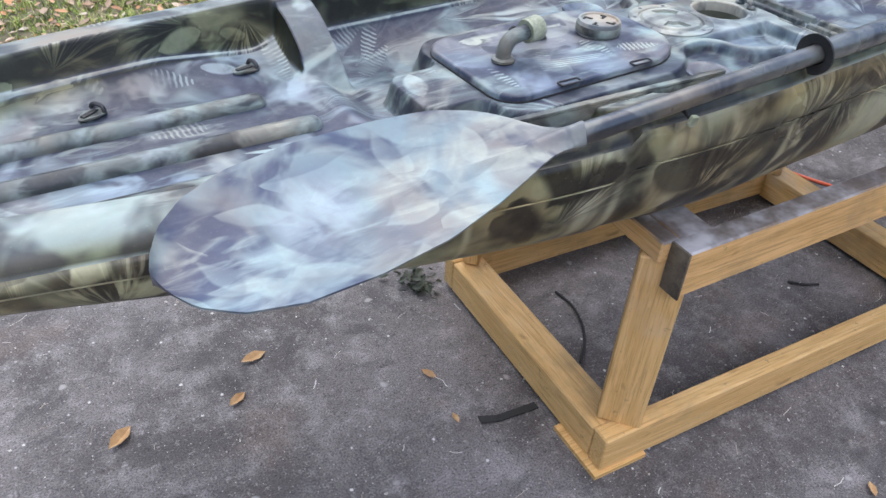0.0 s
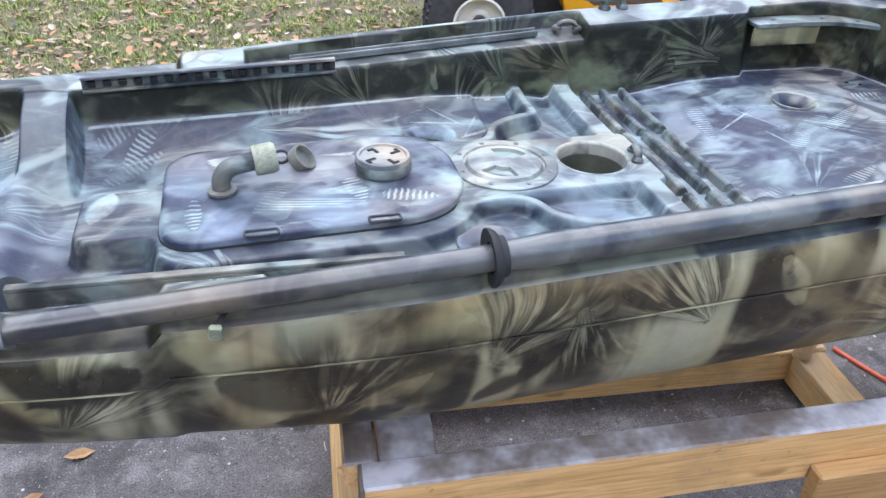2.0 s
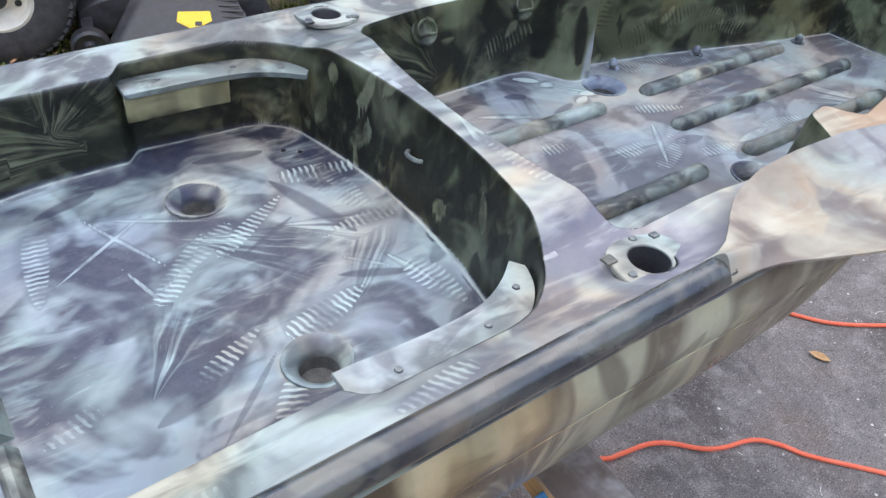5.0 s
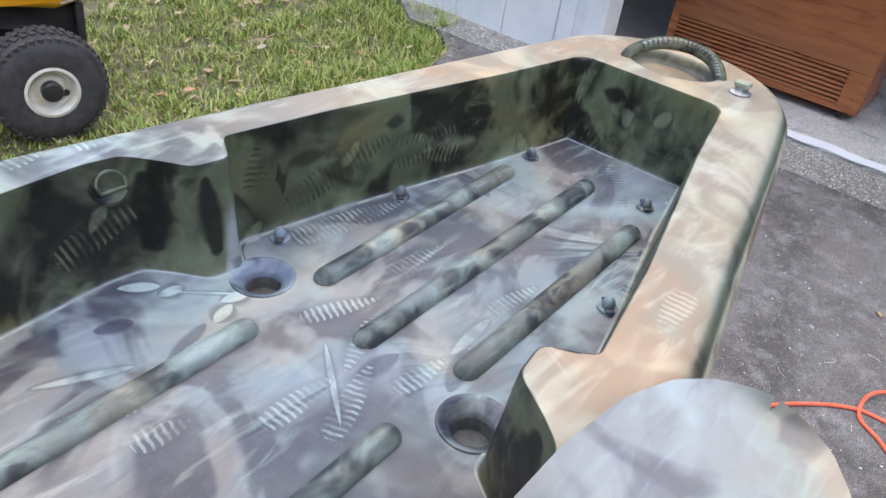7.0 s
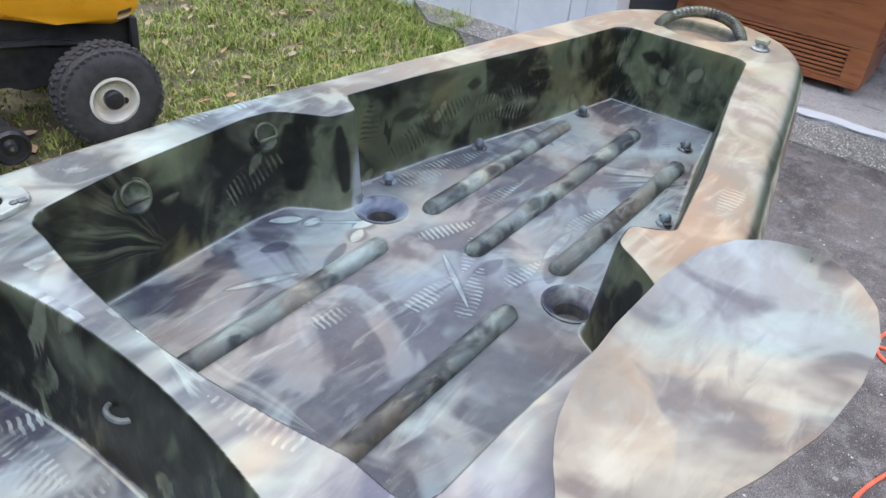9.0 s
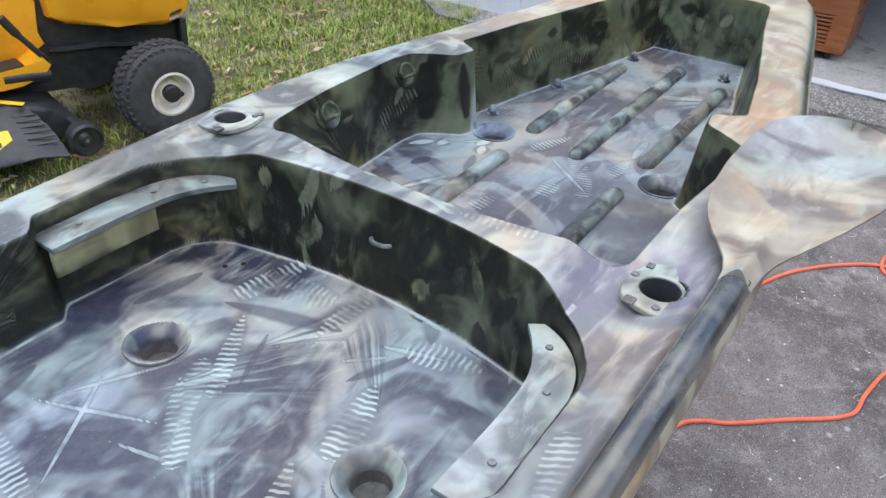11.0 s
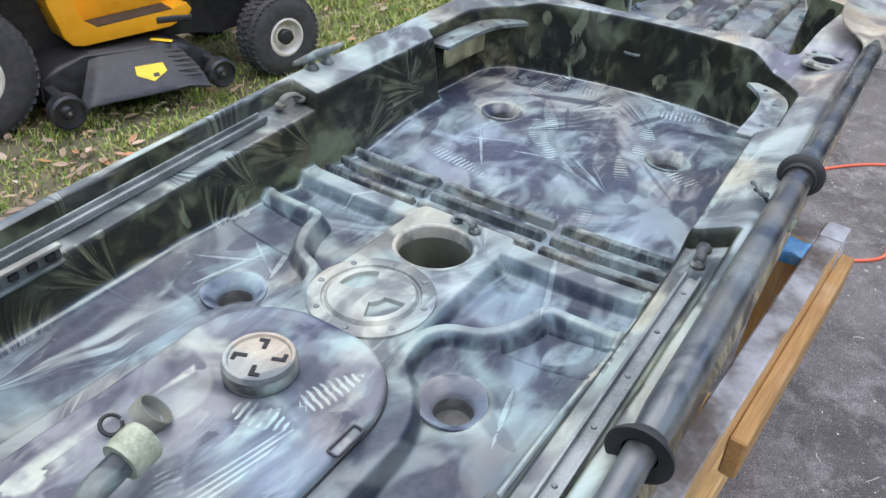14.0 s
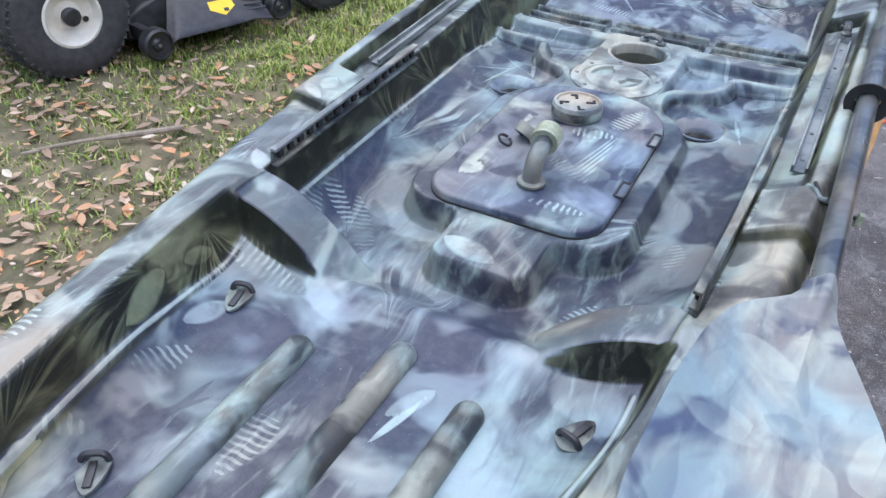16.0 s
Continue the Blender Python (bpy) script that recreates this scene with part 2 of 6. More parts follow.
def timber(name, a, b, dark, along=(1, 14, 14), paint=0.0):
    """Pine with grain along x, small knots, and dark overspray in places."""
    m, nt, sh = start(name)
    tc = nt.nodes.new("ShaderNodeTexCoord").outputs["Object"]
    p = stretch(nt, tc, along)
    g = grain(nt, p, 5.0, 5, 0.6, 1.2)
    c = blend(nt, soft(nt, g, 0.35, 0.68), a, b)
    c = blend(nt, soft(nt, grain(nt, stretch(nt, tc, (2, 60, 60)), 5.0, 3, 0.6, 0.4), 0.48, 0.66, 0.0, 0.45), c, dark)
    c = blend(nt, soft(nt, grain(nt, stretch(nt, tc, (2.5, 6, 6)), 5.0, 1), 0.70, 0.80, 0.0, 0.8), c, dark)
    c = blend(nt, soft(nt, grain(nt, place(nt), 6.0, 4, 0.6), 0.5, 0.75, 0.0, 0.5), c, (0.30, 0.20, 0.10))
    c = blend(nt, soft(nt, grain(nt, stretch(nt, place(nt), (1, 1, 1), (0, 0, 0), (3, 3, 3)), 4.0, 3, 0.6), 0.55, 0.75, 0.0, 0.4), c, (0.66, 0.56, 0.42))
    scuff = grain(nt, place(nt), 38.0, 4, 0.7)
    c = blend(nt, soft(nt, scuff, 0.62, 0.75, 0.0, 0.5), c, (0.10, 0.08, 0.06))
    if paint:
        sep = nt.nodes.new("ShaderNodeSeparateXYZ")
        put(nt, sep.inputs[0], nt.nodes.new("ShaderNodeNewGeometry").outputs["Normal"])
        up = calc(nt, "ADD", calc(nt, "MULTIPLY", sep.outputs[2], 0.7), grain(nt, place(nt), 9.0, 3))
        over = blend(nt, soft(nt, grain(nt, place(nt), 9.0, 4, 0.6), 0.38, 0.66), (0.07, 0.07, 0.075), (0.50, 0.52, 0.55))
        c = blend(nt, soft(nt, up, 0.72, 1.0, 0.0, paint), c, over)
    put(nt, sh.inputs["Base Color"], c)
    sh.inputs["Roughness"].default_value = 0.62
    relief(nt, sh, g, 0.25, 0.002)
    return m


def paving(name, a, b, pale, stone=0.5):
    """Old concrete: dusty and dark patches, stains, pits, and light specks of worn aggregate."""
    m, nt, sh = start(name)
    p = place(nt)
    big, mid, small, fine = grain(nt, p, 2.2, 5, 0.65, 0.6), grain(nt, p, 11.0, 5, 0.7), grain(nt, p, 60.0, 4, 0.7), grain(nt, p, 240.0, 4, 0.75)
    c = blend(nt, soft(nt, big, 0.38, 0.62), a, b)
    c = blend(nt, soft(nt, mid, 0.46, 0.70, 0.0, 0.55), c, pale)
    c = blend(nt, soft(nt, small, 0.54, 0.72, 0.0, 0.55), c, pale)
    c = blend(nt, soft(nt, small, 0.28, 0.46, 0.6, 0.0), c, (0.035, 0.034, 0.034))
    c = blend(nt, soft(nt, grain(nt, stretch(nt, p, (1, 1, 1), (0, 0, 0), (4, 2, 0)), 4.5, 4, 0.6, 0.8), 0.56, 0.70, 0.0, 0.55), c, (0.055, 0.053, 0.052))
    c = blend(nt, soft(nt, grain(nt, stretch(nt, p, (1, 1, 1), (0, 0, 0), (1, 9, 0)), 3.0, 4, 0.6), 0.55, 0.75, 0.0, 0.35), c, (0.22, 0.15, 0.10))
    c = blend(nt, soft(nt, fine, 0.40, 0.55, 0.52, 0.0), c, (0.025, 0.023, 0.022))
    c = blend(nt, soft(nt, fine, 0.57, 0.70, 0.0, 0.36), c, pale)
    for scale, share, tone in ((45.0, 0.90, (0.62, 0.60, 0.57)), (110.0, 0.72, (0.44, 0.42, 0.40)), (20.0, 0.93, (0.55, 0.53, 0.50))):
        v = nt.nodes.new("ShaderNodeTexVoronoi")
        put(nt, v.inputs["Vector"], p)
        v.inputs["Scale"].default_value = scale
        rgb = nt.nodes.new("ShaderNodeSeparateColor")
        put(nt, rgb.inputs[0], v.outputs["Color"])
        spot = calc(nt, "ADD", v.outputs["Distance"], calc(nt, "MULTIPLY", calc(nt, "SUBTRACT", small, 0.5), 0.5))
        chip = calc(nt, "MULTIPLY", soft(nt, spot, 0.08, 0.20, 1.0, 0.0), soft(nt, rgb.outputs[0], share, share + 0.03))
        c = blend(nt, calc(nt, "MULTIPLY", chip, stone * (0.5 if scale < 30 else 1)), c, tone)
    put(nt, sh.inputs["Base Color"], c)
    sh.inputs["Roughness"].default_value = 0.88
    relief(nt, sh, calc(nt, "ADD", calc(nt, "MULTIPLY", fine, 0.4), calc(nt, "ADD", small, mid)), 0.35, 0.004)
    return m


# darker sides, bluer floor: part paint, part shade and sky sheen in the colour
CAMO_DECK = camo("shaded_camo_paint",
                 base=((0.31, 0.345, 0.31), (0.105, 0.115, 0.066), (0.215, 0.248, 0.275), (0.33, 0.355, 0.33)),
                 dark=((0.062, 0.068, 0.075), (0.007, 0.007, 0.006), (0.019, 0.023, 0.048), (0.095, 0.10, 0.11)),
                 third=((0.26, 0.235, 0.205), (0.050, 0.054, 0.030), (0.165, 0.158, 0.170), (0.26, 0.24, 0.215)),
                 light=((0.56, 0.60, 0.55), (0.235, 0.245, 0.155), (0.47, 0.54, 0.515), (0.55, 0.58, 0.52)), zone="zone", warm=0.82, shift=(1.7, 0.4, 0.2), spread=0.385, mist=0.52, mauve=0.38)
CAMO_HULL = camo("camo_hull_paint", (0.33, 0.285, 0.155), (0.014, 0.011, 0.009), (0.18, 0.14, 0.075), (0.56, 0.50, 0.32), warm=0.40, rough=0.34, spread=0.372,
                 shift=(5, 2, 1), size=1.2, poles=0.75)
CAMO_SIDE = camo("camo_side_paint", (0.10, 0.108, 0.066), (0.010, 0.010, 0.009), (0.055, 0.058, 0.036), (0.22, 0.23, 0.155), shift=(2, 1, 6), size=0.5)
CAMO_RIB = camo("camo_trim_paint", (0.165, 0.18, 0.172), (0.030, 0.033, 0.038), (0.11, 0.105, 0.095), (0.38, 0.43, 0.39), shift=(1, 4, 2), size=0.6)
CAMO_PALE = camo("camo_pale_paint", (0.33, 0.355, 0.33), (0.11, 0.115, 0.12), (0.28, 0.245, 0.21), (0.54, 0.57, 0.51), shift=(0, 0, 0), size=0.8)
CAMO_LID = camo("camo_lid_paint", (0.165, 0.19, 0.235), (0.024, 0.028, 0.055), (0.125, 0.125, 0.15), (0.45, 0.53, 0.49), shift=(4, 1, 5), leaves=0.25)
CAMO_PADDLE = camo("camo_blade_paint", (0.215, 0.26, 0.28), (0.050, 0.062, 0.115), (0.15, 0.15, 0.17), (0.42, 0.49, 0.47), rough=0.42, spread=0.44, size=0.8, shift=(2, 7, 3), leaves=0.48)
CAMO_TAN = camo("camo_tan_blade_paint", (0.325, 0.315, 0.285), (0.155, 0.140, 0.140), (0.31, 0.245, 0.185), (0.47, 0.50, 0.45), rough=0.42, spread=0.46, size=1.0, shift=(6, 2, 3), leaves=0.2)
SHAFT = camo("camo_shaft_paint", (0.100, 0.097, 0.090), (0.016, 0.017, 0.024), (0.095, 0.080, 0.062), (0.24, 0.24, 0.215), rough=0.30, spread=0.40, size=0.9, shift=(3, 3, 8), mist=0.4)
SHAFT.node_tree.nodes["Principled BSDF"].inputs["Coat Weight"].default_value = 1.0
SHAFT.node_tree.nodes["Principled BSDF"].inputs["Coat Roughness"].default_value = 0.26
RUBBER = plain("black_rubber", (0.018, 0.018, 0.018), (0.035, 0.035, 0.034), 0.75, 0, 60, 0.3)
BLACK = plain("black_plastic", (0.018, 0.018, 0.02), (0.04, 0.04, 0.042), 0.42, 0, 25, 0.1)
DECK_BLACK = plain("grey_black_plastic", (0.018, 0.018, 0.021), (0.045, 0.045, 0.050), 0.45, 0, 25, 0.15)
SMUDGE = plain("sprayed_wood_end", (0.055, 0.045, 0.035), (0.22, 0.18, 0.13), 0.6, 0, 22, 0.2)
DRAIN = plain("shaded_drain", (0.055, 0.055, 0.052), (0.15, 0.145, 0.135), 0.7, 0, 40, 0.2)
CUP = plain("shaded_olive_cup", (0.055, 0.060, 0.042), (0.13, 0.135, 0.10), 0.5, 0, 14, 0.1)
STEEL = plain("dulled_steel", (0.30, 0.31, 0.31), (0.48, 0.49, 0.48), 0.4, 0.9, 60, 0.1)
SPRAYED = plain("sprayed_screw", (0.075, 0.08, 0.085), (0.24, 0.26, 0.25), 0.42, 0.3, 60, 0.1)
ALUMINIUM = plain("painted_aluminium", (0.10, 0.11, 0.11), (0.30, 0.32, 0.31), 0.4, 0.3, 14, 0.05)
# near-black that stands for the shade inside slots, holes and gaps
HOLE = plain("opening_shade", (0.012, 0.012, 0.012), (0.02, 0.02, 0.02), 0.8)
VENT = plain("stained_valve", (0.20, 0.22, 0.14), (0.46, 0.48, 0.36), 0.5, 0, 40, 0.1)
PINE = timber("pine", (0.82, 0.54, 0.23), (0.70, 0.42, 0.15), (0.40, 0.20, 0.06))
PINE_TOP = timber("oversprayed_pine", (0.80, 0.50, 0.21), (0.64, 0.37, 0.13), (0.34, 0.17, 0.05), paint=0.9)
PINE_OLD = timber("weathered_pine", (0.50, 0.30, 0.11), (0.40, 0.22, 0.08), (0.22, 0.11, 0.04))
YELLOW = plain("mower_yellow_paint", (0.88, 0.39, 0.012), (0.94, 0.45, 0.02), 0.33, 0, 8, 0.03, coat=0.3)
DECAL = plain("green_print", (0.12, 0.32, 0.10), (0.20, 0.42, 0.16), 0.5)
RIM = plain("cream_rim_paint", (0.66, 0.63, 0.54), (0.78, 0.75, 0.66), 0.45, 0, 20, 0.08)
TYRE = plain("tyre_rubber", (0.035, 0.034, 0.036), (0.075, 0.072, 0.072), 0.85, 0, 30, 0.4)
LABEL = plain("yellow_label", (0.85, 0.55, 0.02), (0.90, 0.62, 0.05), 0.5)
BLUE = plain("blue_tape", (0.03, 0.20, 0.44), (0.22, 0.40, 0.60), 0.6, 0, 22, 0.4)
TAPE = plain("clear_tape", (0.42, 0.42, 0.43), (0.62, 0.62, 0.63), 0.22, 0, 30, 0.4)
CORD = plain("orange_cord", (0.80, 0.13, 0.06), (0.88, 0.20, 0.11), 0.5)
WHITE = plain("white_paint", (0.74, 0.77, 0.80), (0.84, 0.86, 0.87), 0.55, 0, 6, 0.12)
BROWN = plain("brown_varnish", (0.27, 0.085, 0.028), (0.40, 0.145, 0.05), 0.33, 0, 4, 0.1, size=(1, 1, 9))
GARAGE = plain("dimmed_wall_grey", (0.20, 0.19, 0.18), (0.28, 0.27, 0.25), 0.9)
DRIVE = paving("driveway_concrete", (0.104, 0.094, 0.090), (0.205, 0.187, 0.180), (0.40, 0.375, 0.365), 1.0)
APRON = paving("aggregate_concrete", (0.22, 0.21, 0.20), (0.29, 0.28, 0.26), (0.50, 0.48, 0.45), 1.0)
SLAB = paving("garage_concrete", (0.55, 0.53, 0.50), (0.64, 0.62, 0.59), (0.78, 0.77, 0.75), 0.3)
SOIL = plain("lawn_soil", (0.07, 0.068, 0.034), (0.20, 0.165, 0.10), 0.95, 0, 7.0, 0.6, fine=80)
STICK = plain("weathered_stick", (0.20, 0.16, 0.12), (0.36, 0.30, 0.23), 0.85, 0, 40, 0.4)
LEAF_BROWN = plain("dry_leaf", (0.40, 0.22, 0.09), (0.55, 0.36, 0.18), 0.7, 0, 60, 0.3)


def leaf_mix(name, tones, pos, rough=0.6, see=0.0):
    """A tone for each separate piece of a mesh."""
    m, nt, sh = start(name)
    n = nt.nodes.new("ShaderNodeValToRGB")
    n.color_ramp.interpolation = "LINEAR"
    e = n.color_ramp.elements
    e[0].position, e[0].color = pos[0], (*tones[0], 1)
    e[1].position, e[1].color = pos[-1], (*tones[-1], 1)
    for t, q in zip(tones[1:-1], pos[1:-1]):
        k = e.new(q)
        k.color = (*t, 1)
    put(nt, n.inputs[0], nt.nodes.new("ShaderNodeNewGeometry").outputs["Random Per Island"])
    put(nt, sh.inputs["Base Color"], n.outputs[0])
    sh.inputs["Roughness"].default_value = rough
    sh.inputs["Subsurface Weight"].default_value = see
    return m


GRASS = leaf_mix("grass", [(0.10, 0.165, 0.025), (0.235, 0.335, 0.045), (0.39, 0.43, 0.11), (0.54, 0.44, 0.23)], [0.0, 0.44, 0.76, 1.0])
PEBBLE = leaf_mix("pebbles", [(0.16, 0.15, 0.14), (0.30, 0.28, 0.25), (0.48, 0.45, 0.41), (0.72, 0.70, 0.66)], [0.0, 0.4, 0.75, 1.0], 0.8)
CRUMB = leaf_mix("crumbs", [(0.10, 0.08, 0.06), (0.30, 0.26, 0.21), (0.58, 0.54, 0.48), (0.72, 0.70, 0.66)], [0.0, 0.35, 0.75, 1.0], 0.8)
LITTER = leaf_mix("leaf_litter", [(0.26, 0.18, 0.12), (0.42, 0.30, 0.20), (0.50, 0.24, 0.10), (0.55, 0.48, 0.38)], [0.0, 0.45, 0.7, 1.0])


# ---- mesh helpers ----
def part(name, bm, material, parent=None, label="", smooth=40):
    """Links a bmesh as one object."""
    me = bpy.data.meshes.new(name)
    bmesh.ops.recalc_face_normals(bm, faces=bm.faces)
    bm.to_mesh(me)
    bm.free()
    return link(name, me, material, parent, label, smooth)


def link(name, me, material, parent=None, label="", smooth=40):
    for m in material if isinstance(material, list) else [material]:
        me.materials.append(m)
    if smooth:
        me.polygons.foreach_set("use_smooth", [True] * len(me.polygons))
        me.set_sharp_from_angle(angle=radians(smooth))
    ob = new(name, me)
    ob.parent = parent
    if label:
        tagged(ob, label)
    return ob


def thing(name, label, category, at=None, group="", kind=""):
    ob = new(name)
    ob.empty_display_size = 0.05
    if at is not None:
        ob.matrix_world = at
    return tagged(ob, label, category, group, kind)


def box(bm, x0, x1, y0, y1, z0, z1, bevel=0.0, m=None, seg=2):
    r = bmesh.ops.create_cube(bm, size=1)
    vs = r["verts"]
    bmesh.ops.scale(bm, vec=(x1 - x0, y1 - y0, z1 - z0), verts=vs)
    bmesh.ops.translate(bm, vec=((x0 + x1) / 2, (y0 + y1) / 2, (z0 + z1) / 2), verts=vs)
    if bevel:
        es = list({e for v in vs for e in v.link_edges})
        r = bmesh.ops.bevel(bm, geom=es, offset=bevel, segments=seg, profile=0.5, affect="EDGES")
        vs = list({v for f in r["faces"] for v in f.verts} | {v for v in vs if v.is_valid})
    if m is not None:
        bmesh.ops.transform(bm, matrix=m, verts=vs)
    return bm


def turned(bm, profile, seg=32, m=None, closed=False):
    """A body of revolution round z from (radius, height) pairs."""
    rings = []
    for r, z in profile:
        if r < 1e-6:
            rings.append([bm.verts.new((0, 0, z))])
        else:
            rings.append([bm.verts.new((r * math.cos(2 * math.pi * k / seg), r * math.sin(2 * math.pi * k / seg), z)) for k in range(seg)])
    pairs = list(zip(rings, rings[1:])) + ([(rings[-1], rings[0])] if closed else [])
    for a, b in pairs:
        for k in range(seg):
            j = (k + 1) % seg
            if len(a) == 1 and len(b) > 1:
                bm.faces.new((a[0], b[k], b[j]))
            elif len(b) == 1 and len(a) > 1:
                bm.faces.new((a[k], a[j], b[0]))
            elif len(a) > 1:
                bm.faces.new((a[k], a[j], b[j], b[k]))
    if m is not None:
        bmesh.ops.transform(bm, matrix=m, verts=[v for r in rings for v in r])
    return bm


def swept(bm, points, radius, seg=10, flat=1.0, closed=False, caps=True):
    """A tube along points; radius may be one number or one for each point; flat squeezes it in height."""
    pts = [Vector(p) for p in points]
    n = len(pts)
    rs = radius if isinstance(radius, (list, tuple)) else [radius] * n
    rings, side = [], None
    for i, p in enumerate(pts):
        a, b = pts[i - 1 if i or closed else 0], pts[(i + 1) % n if i + 1 < n or closed else i]
        t = (b - a).normalized()
        up = Vector((0, 0, 1)) if side is None else side.cross(t)
        if abs(t.dot(up)) > 0.98 and side is None:
            up = Vector((1, 0, 0))
        side = t.cross(up).normalized()
        nrm = side.cross(t).normalized()
        rings.append([bm.verts.new(p + rs[i] * (math.cos(2 * math.pi * k / seg) * side + flat * math.sin(2 * math.pi * k / seg) * nrm)) for k in range(seg)])
    for i in range(n if closed else n - 1):
        a, b = rings[i], rings[(i + 1) % n]
        for k in range(seg):
            j = (k + 1) % seg
            bm.faces.new((a[k], a[j], b[j], b[k]))
    if not closed and caps:
        bm.faces.new(rings[0]), bm.faces.new(rings[-1])
    return bm


def prism(bm, outline, z0, z1, bevel=0.0, m=None, seg=2):
    """An outline in x and y, raised from z0 to z1."""
    low = [bm.verts.new((x, y, z0)) for x, y in outline]
    high = [bm.verts.new((x, y, z1)) for x, y in outline]
    n = len(outline)
    faces = [bm.faces.new(low[::-1]), bm.faces.new(high)]
    for k in range(n):
        j = (k + 1) % n
        faces.append(bm.faces.new((low[k], low[j], high[j], high[k])))
    vs = low + high
    if bevel:
        es = [e for e in faces[1].edges] + [e for e in faces[0].edges]
        r = bmesh.ops.bevel(bm, geom=es, offset=bevel, segments=seg, profile=0.5, affect="EDGES")
        vs = list({v for f in r["faces"] for v in f.verts} | {v for v in vs if v.is_valid})
    if m is not None:
        bmesh.ops.transform(bm, matrix=m, verts=vs)
    return bm


def rounded(x0, x1, y0, y1, r, seg=6):
    out = []
    for cx, cy, a in ((x1 - r, y1 - r, 0), (x0 + r, y1 - r, 90), (x0 + r, y0 + r, 180), (x1 - r, y0 + r, 270)):
        for k in range(seg + 1):
            t = radians(a + 90 * k / seg)
            out.append((cx + r * math.cos(t), cy + r * math.sin(t)))
    return out


def glide(points, steps=8, closed=False):
    """A smooth line through points."""
    p = [Vector(q) for q in points]
    n, out = len(p), []
    for i in range(n if closed else n - 1):
        a, b, c, d = [p[j % n] if closed else p[min(max(j, 0), n - 1)] for j in (i - 1, i, i + 1, i + 2)]
        for k in range(steps):
            t = k / steps
            out.append(0.5 * (2 * b + (c - a) * t + (2 * a - 5 * b + 4 * c - d) * t * t + (3 * b - a - 3 * c + d) * t ** 3))
    return out if closed else out + [p[-1]]


def aim(p, q):
    """A pose at p whose z axis points to q."""
    return Matrix.Translation(p) @ (Vector(q) - Vector(p)).to_track_quat("Z", "Y").to_matrix().to_4x4()

# ---- the setting: lawn, driveway, garage ----
def lawn_height(x, y):
    t = np.clip((y - 1.2) / 0.9, 0, 1)
    t = t * t * (3 - 2 * t)
    u = np.clip((x + 0.2) / 1.6, 0, 1)
    return t * (-0.012 - 0.05 * u * u * (3 - 2 * u)) - 0.014 * (1 - t)


def sheet(xs, ys, height):
    gx, gy = np.meshgrid(xs, ys, indexing="ij")
    co = np.stack([gx, gy, height(gx, gy)], -1).reshape(-1, 3)
    i = np.arange((len(xs) - 1) * (len(ys) - 1))
    a = (i // (len(ys) - 1)) * len(ys) + i % (len(ys) - 1)
    quads = np.stack([a, a + len(ys), a + len(ys) + 1, a + 1], -1)
    me = bpy.data.meshes.new("sheet")
    me.from_pydata(co.tolist(), [], quads.tolist())
    return me


ground_x = np.r_[-300, -80, -20, -8, np.linspace(-4, 3.7, 60), 8, 20, 80, 300]
ground_y = np.r_[-300, -80, -20, -8, np.linspace(-3, 8, 70), 20, 80, 300]
tagged(link("ground", sheet(ground_x, ground_y, lawn_height), SOIL), "patchy lawn soil with thin grass and fallen leaves", "lawn", kind="structure")
drive_edge = [(-6, 0.95), (-1.5, 1.0), (0.8, 1.08), (1.9, 1.22), (2.78, 1.63), (3.20, 1.78), (3.38, 1.98)]
bm = prism(bmesh.new(), [(-6, -6), (3.36, -6)] + [(3.38, 1.98)] + drive_edge[-2::-1], -0.12, 0.0)
tagged(part("driveway", bm, DRIVE, smooth=0), "dark mottled old concrete driveway with pale worn specks", "driveway", kind="structure")
bm = prism(bmesh.new(), [(3.364, -6), (3.70, -6), (3.70, 2.6), (3.384, 2.2)], -0.12, 0.003)
tagged(part("pavement", bm, APRON, smooth=0), "rough exposed aggregate concrete strip before the garage", "pavement", kind="structure")
bm = box(bmesh.new(), 3.704, 8.0, -4.0, 2.4, -0.12, 0.015, 0.006)
tagged(part("floor", bm, SLAB, smooth=0), "pale concrete garage floor with a whitened front edge", "floor", kind="structure")

bm = box(bmesh.new(), 3.66, 3.78, 1.36, 6.0, -0.13, 2.6)
wall = tagged(part("wall_north", bm, WHITE, smooth=0), "white painted board wall beside the garage opening", "wall", kind="structure")
for k in range(14):
    y0 = 1.46 + 0.32 * k
    bm = box(bmesh.new(), 3.644, 3.664, y0 + 0.002, y0 + 0.318, -0.10, 2.6, 0.003)
    part("plank", bm, WHITE, wall, smooth=0)
bm = bmesh.new()
box(bm, 3.625, 3.78, 1.19, 1.30, -0.05, 2.25, 0.006)
box(bm, 3.640, 3.78, 1.302, 1.36, -0.05, 2.25, 0.006)
box(bm, 3.632, 3.664, 1.36, 1.45, -0.05, 2.25, 0.005)
tagged(part("door_1", bm, WHITE, smooth=0), "white painted wooden frame of the garage opening", "door frame", kind="structure")
# unseen walls and ceiling added to close the garage, dimness put into their grey
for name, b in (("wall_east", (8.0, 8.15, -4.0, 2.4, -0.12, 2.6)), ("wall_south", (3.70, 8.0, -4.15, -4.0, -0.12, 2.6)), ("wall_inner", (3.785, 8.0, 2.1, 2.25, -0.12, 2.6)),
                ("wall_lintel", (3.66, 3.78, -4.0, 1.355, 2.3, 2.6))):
    tagged(part(name, box(bmesh.new(), *b), GARAGE if name != "wall_lintel" else WHITE, smooth=0), "plain unseen wall added to close the open garage", "wall", kind="structure")
